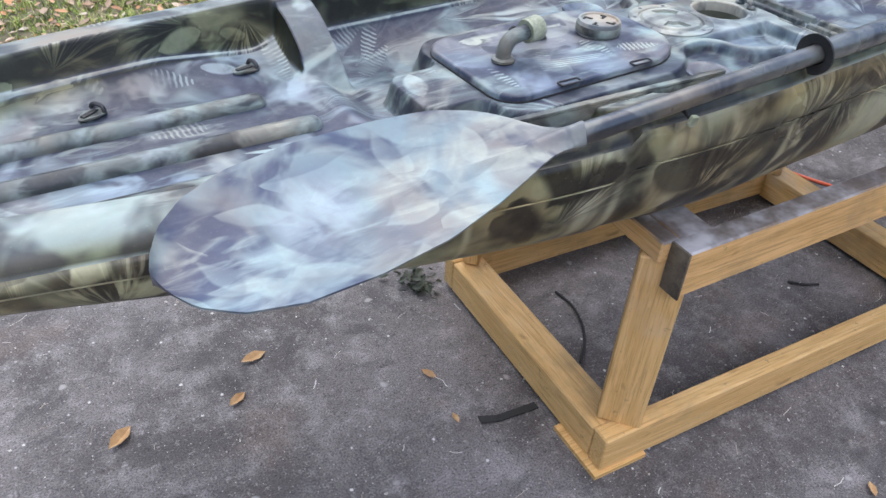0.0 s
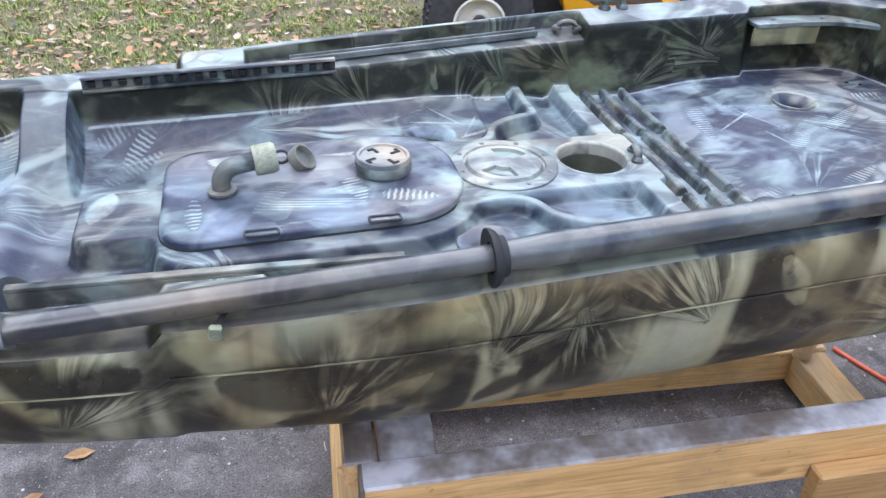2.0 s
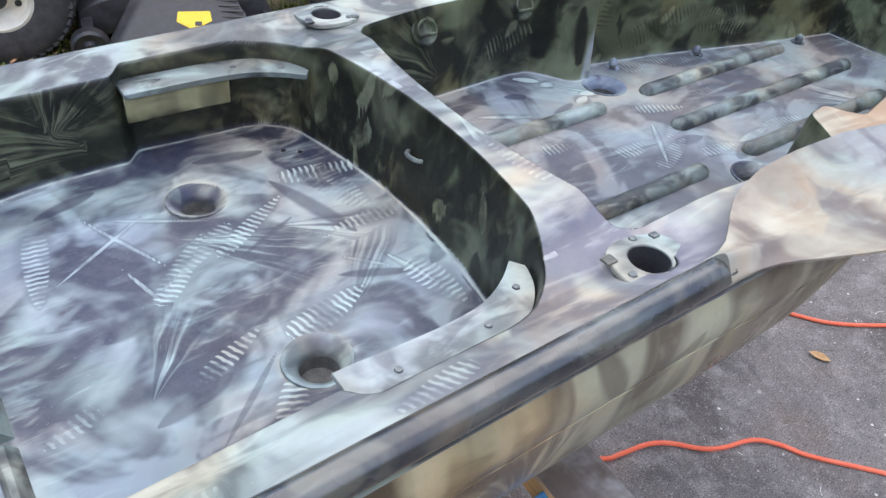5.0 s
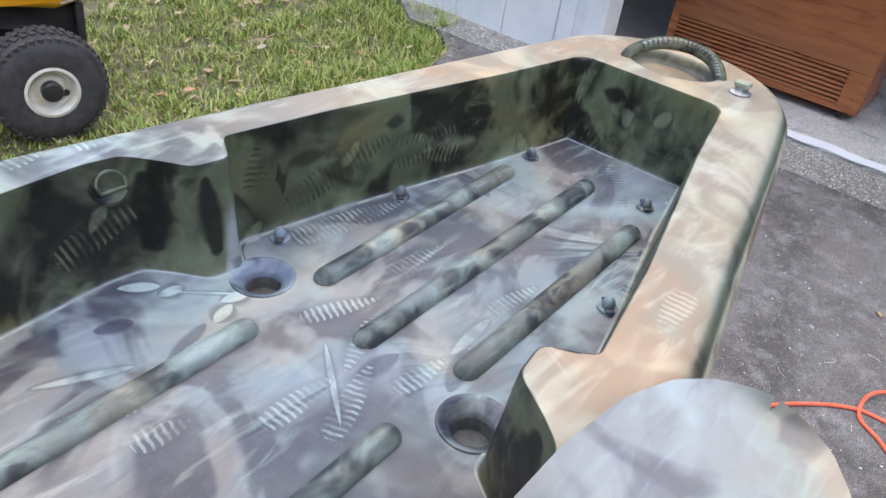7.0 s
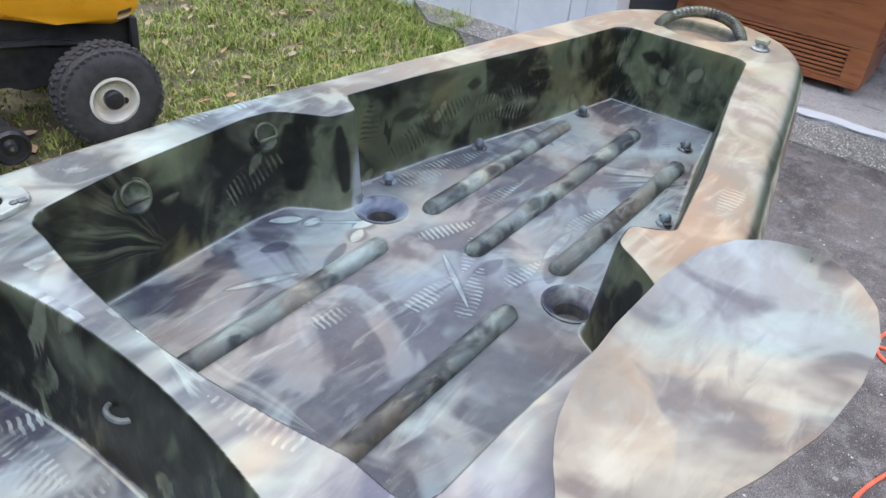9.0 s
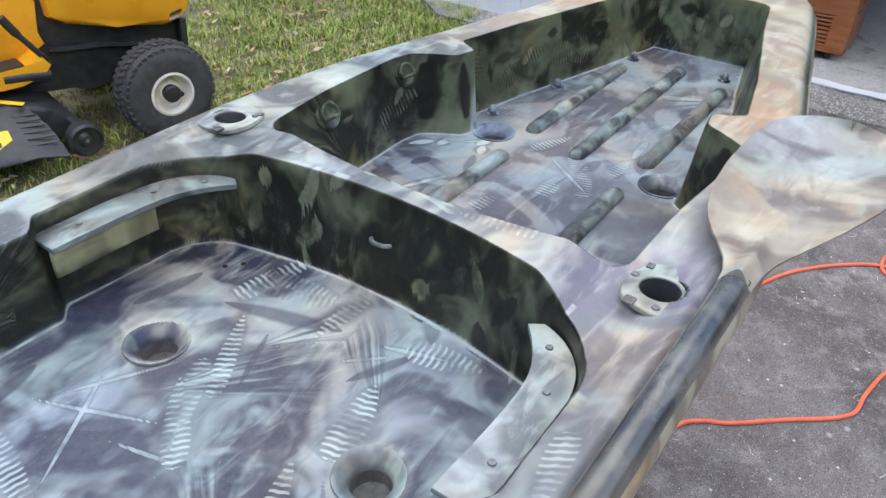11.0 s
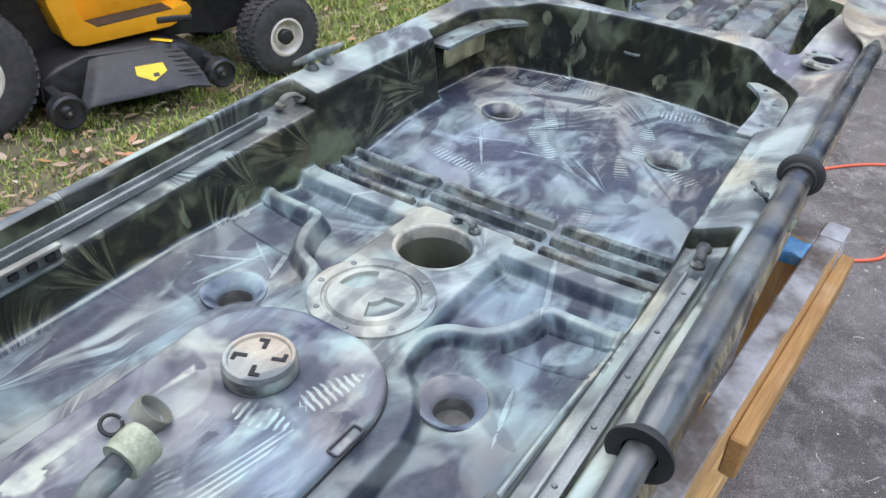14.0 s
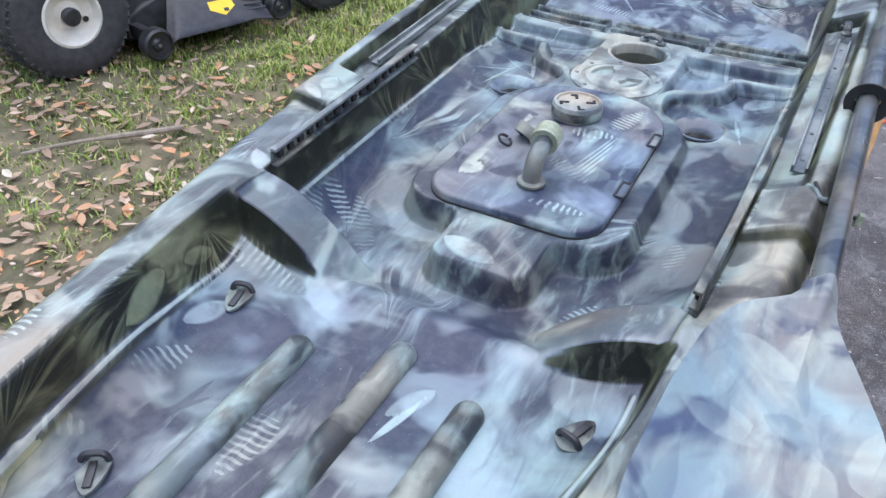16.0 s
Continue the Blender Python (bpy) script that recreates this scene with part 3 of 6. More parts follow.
tagged(part("ceiling", box(bmesh.new(), 3.66, 8.15, -4.15, 2.4, 2.604, 2.7), GARAGE, smooth=0), "unseen ceiling added over the garage, dimness in its grey", "ceiling", kind="structure")


# ---- the kayak: widths and heights along its length (x ahead, y across, z above the well's floor) ----
def along(table, round_over=0.10):
    xs, vs = zip(*table)
    fine = np.linspace(xs[0], xs[-1], 1500)
    val = np.interp(fine, xs, vs)
    half = max(int(round_over / 2 / (fine[1] - fine[0])), 1)
    ker = np.hanning(2 * half + 3)
    val = np.convolve(np.pad(val, half + 1, mode="edge"), ker / ker.sum(), mode="valid")
    return lambda x: np.interp(x, fine, val)


BOW, STERN = 1.60, -2.10
beam = along([(-2.1, 0.20), (-1.9, 0.235), (-1.53, 0.298), (-1.15, 0.350), (-0.8, 0.374), (-0.4, 0.380), (0.0, 0.378), (0.4, 0.380), (0.56, 0.374), (0.74, 0.348),
              (0.85, 0.328), (1.0, 0.295), (1.2, 0.256), (1.3, 0.236), (1.45, 0.204), (1.6, 0.17)])
top = along([(-2.1, 0.078), (-1.4, 0.081), (-0.95, 0.089), (-0.35, 0.126), (0.27, 0.152), (0.75, 0.150), (1.45, 0.164), (1.6, 0.158)])
keel = along([(-2.1, 0.0), (-1.76, -0.045), (-1.6, -0.078), (-1.33, -0.140), (-0.85, -0.193), (0.3, -0.160), (0.8, -0.150), (1.1, -0.125), (1.35, -0.07), (1.6, 0.02)])
well = along([(-2.1, 0.12), (-1.95, 0.155), (-1.6, 0.220), (-1.36, 0.260), (-1.1, 0.277), (-0.95, 0.285), (-0.5, 0.295), (-0.3, 0.292), (0.0, 0.286), (0.3, 0.286)])
fore = along([(0.2, 0.262), (0.60, 0.292), (0.645, 0.286), (0.668, 0.256), (0.690, 0.219), (0.735, 0.212), (0.758, 0.257), (0.91, 0.228), (1.03, 0.199), (1.2, 0.157), (1.42, 0.112)], 0.03)
base = along([(-2.1, -0.02), (-1.31, -0.028), (-1.22, -0.050), (-1.0, -0.047), (-0.85, -0.033), (-0.67, -0.012), (-0.5, -0.011), (-0.30, -0.016), (-0.05, 0.000), (0.235, 0.019)])
edge_rise = along([(-2.1, 0.022), (-1.48, 0.016), (-1.33, -0.008), (-1.17, 0.002), (-0.95, 0.003), (-0.65, 0.009), (-0.47, 0.002), (-0.41, -0.010), (-0.26, -0.011), (-0.17, 0.008), (-0.05, 0.014), (0.1, 0.012), (0.24, 0.020)])
bow_floor = along([(0.2, 0.000), (0.7, 0.006), (1.36, 0.024), (1.5, 0.026)])


def half_width(x):
    e = np.clip((x - 1.42) / (BOW - 1.42), 0, 1)
    s = np.clip((-1.9 - x) / 0.2, 0, 1)
    return beam(x) * np.maximum(1 - e ** 2.6, 0) ** 0.5 * np.maximum(1 - s ** 2.6, 0) ** 0.5


def step(d, w):
    t = np.clip(d / w, 0, 1)
    return t * t * (3 - 2 * t)


def drop(d, w, e=0.22):
    """A straight slope over w with a rounded head and foot."""
    t = np.clip(d / w, 0, 1)
    k = 1 / (2 * e * (1 - e))
    return np.where(t < e, k * t * t, np.where(t > 1 - e, 1 - k * (1 - t) ** 2, k * e * e + (t - e) / (1 - e)))


def corner(a, b, r):
    """The inner distance to two edges that meet in a rounded corner."""
    return np.where((a < r) & (b < r), r - np.hypot(np.minimum(a - r, 0), np.minimum(b - r, 0)), np.minimum(a, b))


def inside(x, y, x0, x1, y0, y1, r):
    dx, dy = np.abs(x - (x0 + x1) / 2) - (x1 - x0) / 2 + r, np.abs(y - (y0 + y1) / 2) - (y1 - y0) / 2 + r
    return r - np.hypot(np.maximum(dx, 0), np.maximum(dy, 0)) - np.minimum(np.maximum(dx, dy), 0)


def join(a, b, k):
    """Two inner distances united, with a fillet where they meet."""
    h = np.clip(0.5 + 0.5 * (a - b) / k, 0, 1)
    return b + (a - b) * h + k * h * (1 - h)


def near_line(x, y, pts):
    d = np.full(x.shape, 9.0)
    for (ax, ay), (bx, by) in zip(pts, pts[1:]):
        t = np.clip(((x - ax) * (bx - ax) + (y - ay) * (by - ay)) / ((bx - ax) ** 2 + (by - ay) ** 2), 0, 1)
        d = np.minimum(d, np.hypot(x - ax - t * (bx - ax), y - ay - t * (by - ay)))
    return d


RIDGE = [(p.x, p.y) for p in glide([(-0.680, 0.092, 0), (-0.625, 0.084, 0), (-0.590, 0.100, 0), (-0.570, 0.140, 0), (-0.530, 0.166, 0), (-0.492, 0.178, 0), (-0.488, 0.21, 0), (-0.490, 0.30, 0)], 4)]
SCUPPERS = [(0.0, 0.160, 0.037), (0.738, 0.162, 0.038), (-0.668, 0.162, 0.039)]


def deck(x, y):
    """Height of the moulded upper side, and how far down a well's side a place is (0 gunwale, 1 floor)."""
    ay, hw = np.abs(y), half_width(x)
    t = top(x)
    # trays in the gunwale for the gear tracks, a lower stretch towards the stern
    tray = step(0.346 - ay - 0.035 * np.clip(-x - 0.5, 0, 1), 0.006) * step(x + 0.945, 0.007) * step(-0.355 - x, 0.007)
    t = t - 0.024 * tray - 0.017 * step(-1.04 - x, 0.014)
    # handle dish at the bow
    t = t - 0.018 * step(1 - np.hypot((x - 1.475) / 0.062, (y - 0.010) / 0.082), 0.25)
    # the gunwale's top falls towards the well
    lean = step(x + 1.25, 0.06) * step(0.44 - x, 0.2) * step(ay - 0.20, 0.06) * np.where(y < 0, 0.026, 0.012)
    t = t - lean * np.clip((0.352 - 0.06 * np.clip(-x - 0.8, 0, 1) - ay) / 0.055, 0, 1)
    edge = np.clip(1 - (hw - ay) / 0.035, 0, 1)
    t = t - 0.026 * edge ** 2.2
    t = t - 0.09 * step(0.0245 - np.hypot(x - 0.271, ay - 0.317), 0.005)
    # cockpit
    side = np.clip((ay - 0.12) / np.maximum(well(x) - 0.142, 0.02), 0, 1) ** 2.4
    f = base(x) + (edge_rise(x) - base(x)) * side
    f = f + 0.020 * np.exp(-((x + 1.262) / 0.032) ** 2) * step(0.30 - ay, 0.02)
    arch = -0.042 + 0.098 * (1 - (np.clip(0.272 - ay, 0, 1) / 0.158) ** 2)
    f = f + np.maximum(arch - f, 0) * drop(0.042 - np.abs(x + 1.236), 0.012, 0.35)
    isle = join(np.minimum(inside(x, y, -1.084, -0.64, -0.166, 0.166, 0.065), inside(x, y, -1.3, -0.64, -0.166, 0.166, 0.125)), inside(x, y, -1.186, -0.95, -0.086, 0.068, 0.040), 0.030)
    f = f + (-0.003 + 0.025 * (x + 0.9) - f) * drop(isle, 0.016, 0.32)
    mid = np.maximum(inside(x, y, -0.76, -0.37, -0.084, 0.084, 0.02), np.minimum(np.minimum(x + 0.425, -0.383 - x), 0.1))
    mid = np.maximum(mid, 0.0125 - near_line(x, ay, RIDGE))
    f = f + (0.009 + 0.004 * side - f) * drop(mid + 0.004, 0.0125, 0.3)
    rec = inside(x, ay, -0.575, -0.428, 0.088, 0.33, 0.012)
    f = np.where((mid < -0.004) & (rec > 0), f - 0.005 * step(rec, 0.01), f)
    f = f + (-0.13 - f) * drop(0.055 - np.hypot(x + 0.459, y - 0.003), 0.009)
    for sx, sy, r in SCUPPERS:
        d = np.hypot(x - sx, ay - sy)
        f = f - 0.014 * step(r - d, 0.012) - 0.055 * step(0.66 * r - d, 0.010)
    d1 = well(x) + 0.024 * step(x + 0.052, 0.026) - ay
    d2 = 0.236 - 0.55 * y * y - x
    s1 = drop(corner(d1, d2, 0.085), 0.022) * step(x + 1.93, 0.03)
    bead = np.exp(-((corner(d1, d2, 0.085) - 0.0245) / 0.0030) ** 2) * step(0.25 - x, 0.02) * step(np.abs(x + 1.240) - 0.045, 0.01)
    z = t + (f - t) * s1 + 0.003 * bead
    # bow well
    g = bow_floor(x)
    sx, sy, r = SCUPPERS[1]
    d = np.hypot(x - sx, ay - sy)
    g = g - 0.014 * step(r - d, 0.012) - 0.055 * step(0.66 * r - d, 0.010)
    d1, d2, d3 = fore(x) - ay, x - 0.262 - 0.45 * y * y, 1.372 - x
    s2 = drop(corner(np.minimum(d1, 9), np.minimum(d2, d3), 0.022), 0.020)
    bead2 = np.exp(-((corner(np.minimum(d1, 9), np.minimum(d2, d3), 0.022) - 0.0225) / 0.0028) ** 2) * step(x - 0.25, 0.02)
    z = z + (g - z) * s2 + 0.002 * bead2
    return z, np.clip(np.maximum(s1, s2), 0, 1), np.maximum(bead, bead2)


# ---- stencilled marks on the paint: place, heading in degrees, length, half-width (or half-spread) and tone, light above 0 ----
def stencil(me, co, jobs, welt=None):
    """Gives a mesh the coordinates of the marks: each job is a kind, the places across and up, the distance off the surface, its reach, and the marks."""
    co = np.asarray(co)
    layers = {k: np.tile(np.array([0.0, -1.0, 0.0], np.float32), (len(co), 1)) for k in ("fan", "leaf", "fern")}
    for kind, a, b, off, reach, rows in jobs:
        near = np.abs(off) < reach
        for n, (x, y, heading, length, width, tone) in enumerate(rows):
            size = length * 1.25 + (0 if kind == "fan" else width)
            k = np.nonzero(near & (np.abs(a - x) < size) & (np.abs(b - y) < size))[0]
            if not len(k):
                continue
            h = radians(heading)
            u, q = (a[k] - x) * math.cos(h) + (b[k] - y) * math.sin(h), np.abs((b[k] - y) * math.cos(h) - (a[k] - x) * math.sin(h))
            v = u / length
            if kind == "fan":
                ang = np.arctan2((b[k] - y) * math.cos(h) - (a[k] - x) * math.sin(h), u)
                r = np.hypot(u, q) / length
                e, first, third = 1 - np.maximum(r, np.abs(ang) / width), ang * 8.5 + 5.3 * n, tone * np.maximum(r, 0.01)
            else:
                w = np.clip(v, 0.001, 1) ** (0.30 if kind == "fern" else 0.8) * np.clip(1 - v, 0.001, 1) ** 0.7 * (1.35 if kind == "fern" else 2.0)
                e = np.where((v > 0) & (v < 1), 1 - q / (width * w), -1.0)
                first, third = (u - 0.30 * q + 1.5 * q * q / width * 0.3) / 0.0082 + n, np.full(len(k), tone)
            e = np.clip(e, -1, 1)
            new_best = e > layers[kind][k, 1]
            layers[kind][k[new_best]] = np.stack([first, e, third], -1)[new_best]
    if welt is not None:
        layers["leaf"][welt > 0.45] = np.stack([0 * welt, 0.6 * welt, 0 * welt + 0.6], -1)[welt > 0.45]
    for kind, values in layers.items():
        me.attributes.new(kind, "FLOAT_VECTOR", "POINT").data.foreach_set("vector", values.ravel())


def strewn(seed, n, x0, x1, y0, y1, length, width, tone, heading=(0, 360)):
    """Marks at random within a stretch."""
    rng = np.random.default_rng(seed)
    return [(rng.uniform(x0, x1), rng.uniform(y0, y1), rng.uniform(*heading), rng.uniform(*length), rng.uniform(*width), rng.uniform(*tone)) for k in range(n)]


def on_deck():
    """The marks of the floors and gunwales, by kind and height."""
    well_ferns = [(-0.186, 0.197, -101, 0.138, 0.022, 0.8), (-0.105, 0.001, 48, 0.126, 0.022, 0.8), (-0.022, 0.043, 32, 0.135, 0.018, 0.8), (0.105, 0.150, -14, 0.137, 0.026, 0.8),
                  (0.203, 0.014, 178, 0.093, 0.020, 0.6), (0.161, -0.081, -80, 0.095, 0.030, 0.9), (-0.010, -0.117, 15, 0.110, 0.030, 0.9), (-0.063, -0.225, 61, 0.080, 0.024, 0.8),
                  (-0.109, -0.122, 25, 0.088, 0.018, 0.7), (0.171, 0.039, 111, 0.110, 0.020, -0.5), (0.014, 0.096, -146, 0.130, 0.020, 0.6), (0.164, 0.152, -82, 0.120, 0.020, 0.6),
                  (-0.20, -0.10, 200, 0.06, 0.018, 0.4)]
    well_leaves = [(0.093, 0.153, -74, 0.164, 0.022, -0.7), (-0.164, -0.152, 16, 0.090, 0.024, -0.6), (-0.067, -0.091, 38, 0.080, 0.024, -0.7), (-0.173, -0.022, 15, 0.085, 0.030, -0.6),
                   (0.078, -0.058, -27, 0.085, 0.014, -0.7), (-0.182, 0.217, 11, 0.080, 0.016, -0.7), (-0.137, 0.202, -67, 0.160, 0.005, 0.63), (-0.197, 0.085, 32, 0.153, 0.005, 0.63),
                   (-0.120, 0.082, -76, 0.086, 0.005, 0.63), (-0.120, 0.183, -31, 0.144, 0.005, 0.56), (-0.124, -0.210, 42, 0.128, 0.007, -0.5), (0.094, -0.028, -48, 0.071, 0.005, 0.49),
                   (0.001, 0.029, 24, 0.093, 0.008, -0.6), (0.02, 0.235, -10, 0.10, 0.02, -0.6)]
    bow_ferns = [(0.811, 0.196, -11, 0.190, 0.032, 0.65), (0.719, 0.075, -22, 0.100, 0.020, 0.58), (0.584, -0.018, 1, 0.100, 0.022, 0.58), (0.620, -0.074, 22, 0.115, 0.022, 0.58),
                 (0.714, -0.077, -5, 0.075, 0.020, 0.50), (0.885, -0.071, -9, 0.092, 0.018, 0.50), (0.853, 0.058, -1, 0.094, 0.020, 0.43), (0.780, 0.016, -157, 0.092, 0.018, 0.5),
                 (1.323, 0.013, -137, 0.130, 0.024, -0.6), (0.527, 0.088, 157, 0.080, 0.022, 0.43), (0.487, 0.047, -10, 0.060, 0.022, 0.50)]
    bow_leaves = [(0.603, 0.256, -37, 0.048, 0.018, 0.9), (0.627, 0.213, -5, 0.034, 0.016, 0.9), (0.672, 0.159, -13, 0.040, 0.017, 0.9), (0.645, 0.134, 21, 0.037, 0.016, 0.9),
                  (0.544, 0.208, -18, 0.045, 0.022, -0.7), (0.646, 0.209, -46, 0.073, 0.005, 0.8), (0.554, -0.015, -4, 0.123, 0.007, -0.5), (0.457, 0.177, -25, 0.104, 0.010, 0.6),
                  (0.795, -0.084, 4, 0.084, 0.014, 0.4)]
    aft_ferns = [(-1.290, 0.248, -93, 0.109, 0.024, 0.8), (-1.494, 0.195, -11, 0.065, 0.022, 0.5), (-1.393, 0.002, -5, 0.078, 0.022, 0.4), (-1.602, 0.220, -47, 0.058, 0.020, 0.4),
                 (-1.460, 0.061, -178, 0.080, 0.030, 0.5), (-1.164, 0.148, 37, 0.106, 0.022, 0.35), (-1.178, 0.222, 30, 0.100, 0.020, 0.35), (-1.092, 0.252, -125, 0.095, 0.020, 0.5),
                 (-1.179, -0.132, -20, 0.060, 0.022, 0.7), (-1.035, -0.216, 10, 0.067, 0.020, 0.4), (-1.10, 0.03, 100, 0.040, 0.020, 0.6)]
    # the first three darken the floor in a band along the port side
    aft_leaves = [(-1.17, 0.205, 14, 0.25, 0.050, -0.85), (-0.88, 0.235, 5, 0.22, 0.036, -0.85), (-0.62, 0.225, -10, 0.14, 0.04, -0.7), (-1.155, -0.030, 75, 0.080, 0.036, 0.6), (-1.417, 0.209, -8, 0.060, 0.024, 0.5), (-1.443, -0.037, -14, 0.080, 0.010, 0.8), (-1.406, -0.033, -27, 0.060, 0.022, 0.4), (-1.540, 0.147, -5, 0.090, 0.008, -0.6),
                  (-1.535, 0.167, -32, 0.080, 0.007, -0.6), (-0.70, 0.21, -12, 0.13, 0.005, 0.45), (-0.66, 0.25, -50, 0.10, 0.005, 0.45), (-0.62, 0.14, 60, 0.10, 0.005, 0.4),
                  (-0.56, -0.21, -30, 0.07, 0.04, 0.5), (-0.71, -0.23, 15, 0.10, 0.006, 0.6)]
    rim_ferns = [(-1.395, 0.315, 17, 0.084, 0.024, 0.8), (-1.564, 0.27, 5, 0.050, 0.022, 0.8), (-1.253, 0.343, -14, 0.050, 0.022, 0.7), (-1.48, 0.30, 8, 0.045, 0.022, 0.7),
                 (0.613, 0.335, -8, 0.060, 0.024, 0.8), (0.941, 0.265, 4, 0.083, 0.020, 0.6), (0.537, 0.335, 9, 0.056, 0.022, 0.8), (0.910, -0.275, -176, 0.084, 0.022, 0.6),
                 (0.292, 0.052, -91, 0.120, 0.016, 0.6), (0.05, -0.33, 190, 0.09, 0.02, 0.6), (-0.16, -0.335, 175, 0.08, 0.02, 0.5), (0.27, -0.18, 100, 0.10, 0.02, 0.6)]
    floor = [("fern", well_ferns + bow_ferns + aft_ferns), ("leaf", well_leaves + bow_leaves + aft_leaves + strewn(3, 16, -1.75, 1.2, -0.2, 0.2, (0.05, 0.11), (0.016, 0.028), (-0.6, -0.3)) + strewn(5, 12, -1.7, 1.2, -0.2, 0.2, (0.07, 0.15), (0.005, 0.009), (0.3, 0.7))),
             ("fan", strewn(8, 18, -1.7, 1.2, -0.22, 0.22, (0.14, 0.26), (0.25, 0.5), (-0.9, 0.9)) + [(-1.30, 0.03, 20, 0.20, 0.5, 0.8), (-1.18, 0.0, 160, 0.16, 0.5, 0.8), (-1.16, 0.18, 30, 0.30, 0.4, -0.9), (-0.95, 0.24, -10, 0.26, 0.4, -0.9), (-0.05, 0.10, -40, 0.22, 0.4, -0.8)])]
    rim = [("fern", rim_ferns), ("leaf", strewn(51, 10, -1.9, -1.1, -0.31, -0.22, (0.04, 0.08), (0.02, 0.035), (-0.9, 0.9)) + strewn(52, 10, -1.9, -0.4, 0.25, 0.36, (0.04, 0.08), (0.015, 0.03), (-0.8, 0.6)) + strewn(53, 8, 0.3, 1.4, 0.15, 0.34, (0.04, 0.08), (0.015, 0.03), (-0.5, 0.6))), ("fan", strewn(9, 16, -1.9, 1.4, -0.36, 0.36, (0.06, 0.12), (0.4, 0.8), (0.4, 1.0)) + strewn(10, 10, -1.9, 0.3, 0.30, 0.36, (0.05, 0.10), (0.5, 0.9), (-0.9, -0.6)))]
    return floor, rim


def deck_marks(x, y, z, rim):
    """All the marks of the upper side."""
    floor, top_marks = on_deck()
    inner = np.where(np.abs(y) < rim - 0.02, z + 0.02, 9.0)
    bridge = (x > 0.225) & (x < 0.275)
    outer = np.where((np.abs(y) > rim - 0.004) | bridge | (x > 1.37), 0.0, 9.0)
    jobs = [(kind, x, y, inner, 0.07, rows) for kind, rows in floor] + [(kind, x, y, outer, 0.05, rows) for kind, rows in top_marks]
    wall = np.abs(y) - rim + 0.013
    fans = [(-0.386, 0.037, 140, 0.20, 0.8, -0.9), (-0.506, 0.020, 124, 0.16, 0.7, -0.9), (-0.751, -0.003, 121, 0.13, 0.8, -0.9), (-0.133, 0.060, 60, 0.13, 0.9, -0.9),
            (-0.091, 0.045, 163, 0.20, 0.6, -0.9), (-0.60, -0.03, 60, 0.14, 0.7, -0.9), (-0.27, 0.0, 30, 0.16, 0.7, -0.9), (-0.90, -0.04, 80, 0.12, 0.9, -0.9), (0.45, 0.03, 140, 0.18, 0.7, -0.9), (-1.42, 0.05, 160, 0.14, 1.2, -0.95), (-1.62, 0.03, 60, 0.14, 1.2, -0.95), (-1.32, 0.04, -100, 0.10, 1.2, -0.95)]
    leaves = [(0.655, 0.02, 88, 0.12, 0.030, -0.95), (0.705, 0.02, 92, 0.12, 0.026, -0.95), (-1.47, 0.022, 12, 0.075, 0.032, 0.9), (-1.60, 0.010, -160, 0.080, 0.034, 0.9), (-1.37, 0.03, -20, 0.05, 0.02, 0.8), (-1.75, 0.0, 20, 0.08, 0.03, 0.8)]
    ferns = [(0.83, 0.035, 22, 0.20, 0.030, -0.9), (1.00, 0.06, 12, 0.20, 0.030, -0.9), (0.79, 0.06, 80, 0.08, 0.026, -0.8), (1.12, 0.05, 160, 0.14, 0.03, 0.7), (0.55, 0.05, 20, 0.12, 0.03, 0.6)]
    for s in (1, -1):
        off = np.where(np.sign(y) == s, wall, 9.0)
        jobs += [("fan", x, z, off, 0.017, fans if s > 0 else strewn(21, 9, -1.7, 1.1, -0.02, 0.05, (0.12, 0.2), (0.6, 0.9), (-0.9, -0.8), (40, 140))),
                 ("leaf", x, z, off, 0.017, leaves + strewn(22 + s, 12, -1.0, 1.3, 0.01, 0.11, (0.03, 0.06), (0.012, 0.022), (0.5, 0.8)) + strewn(27 + s, 24, -1.9, 1.3, 0.01, 0.11, (0.04, 0.08), (0.016, 0.03), (-0.9, -0.6))),
                 ("fern", x, z, off, 0.017, ferns)]
    for at, seed in ((0.225, 31), (0.28, 32), (1.362, 33)):
        off = np.where(np.abs(y) < rim - 0.012, x - at + (0.5 * y * y if at < 1 else 0), 9.0)
        jobs.append(("leaf", y, z, off, 0.02, strewn(seed, 11, -0.26, 0.26, 0.03, 0.14, (0.035, 0.065), (0.016, 0.026), (0.5, 0.9), (50, 130)) + strewn(seed + 9, 8, -0.26, 0.26, 0.02, 0.13, (0.05, 0.08), (0.02, 0.03), (-0.9, -0.7))))
    return jobs


KAYAK = Matrix.Translation((0, 0, 0.757)) @ pose(0, 0, 0, 0, 0, 0.6)
kayak = thing("kayak", "open fishing kayak spray-painted in leaf camouflage on a wooden stand", "kayak", KAYAK)


def rim_line(x):
    """Half-width of the wells' rim, for a grid that follows it."""
    t = step(x - 0.225, 0.05)
    w = (well(x) + 0.024 * step(x + 0.052, 0.026)) * (1 - t) + fore(x) * t
    return np.minimum(w, 0.86 * half_width(x))


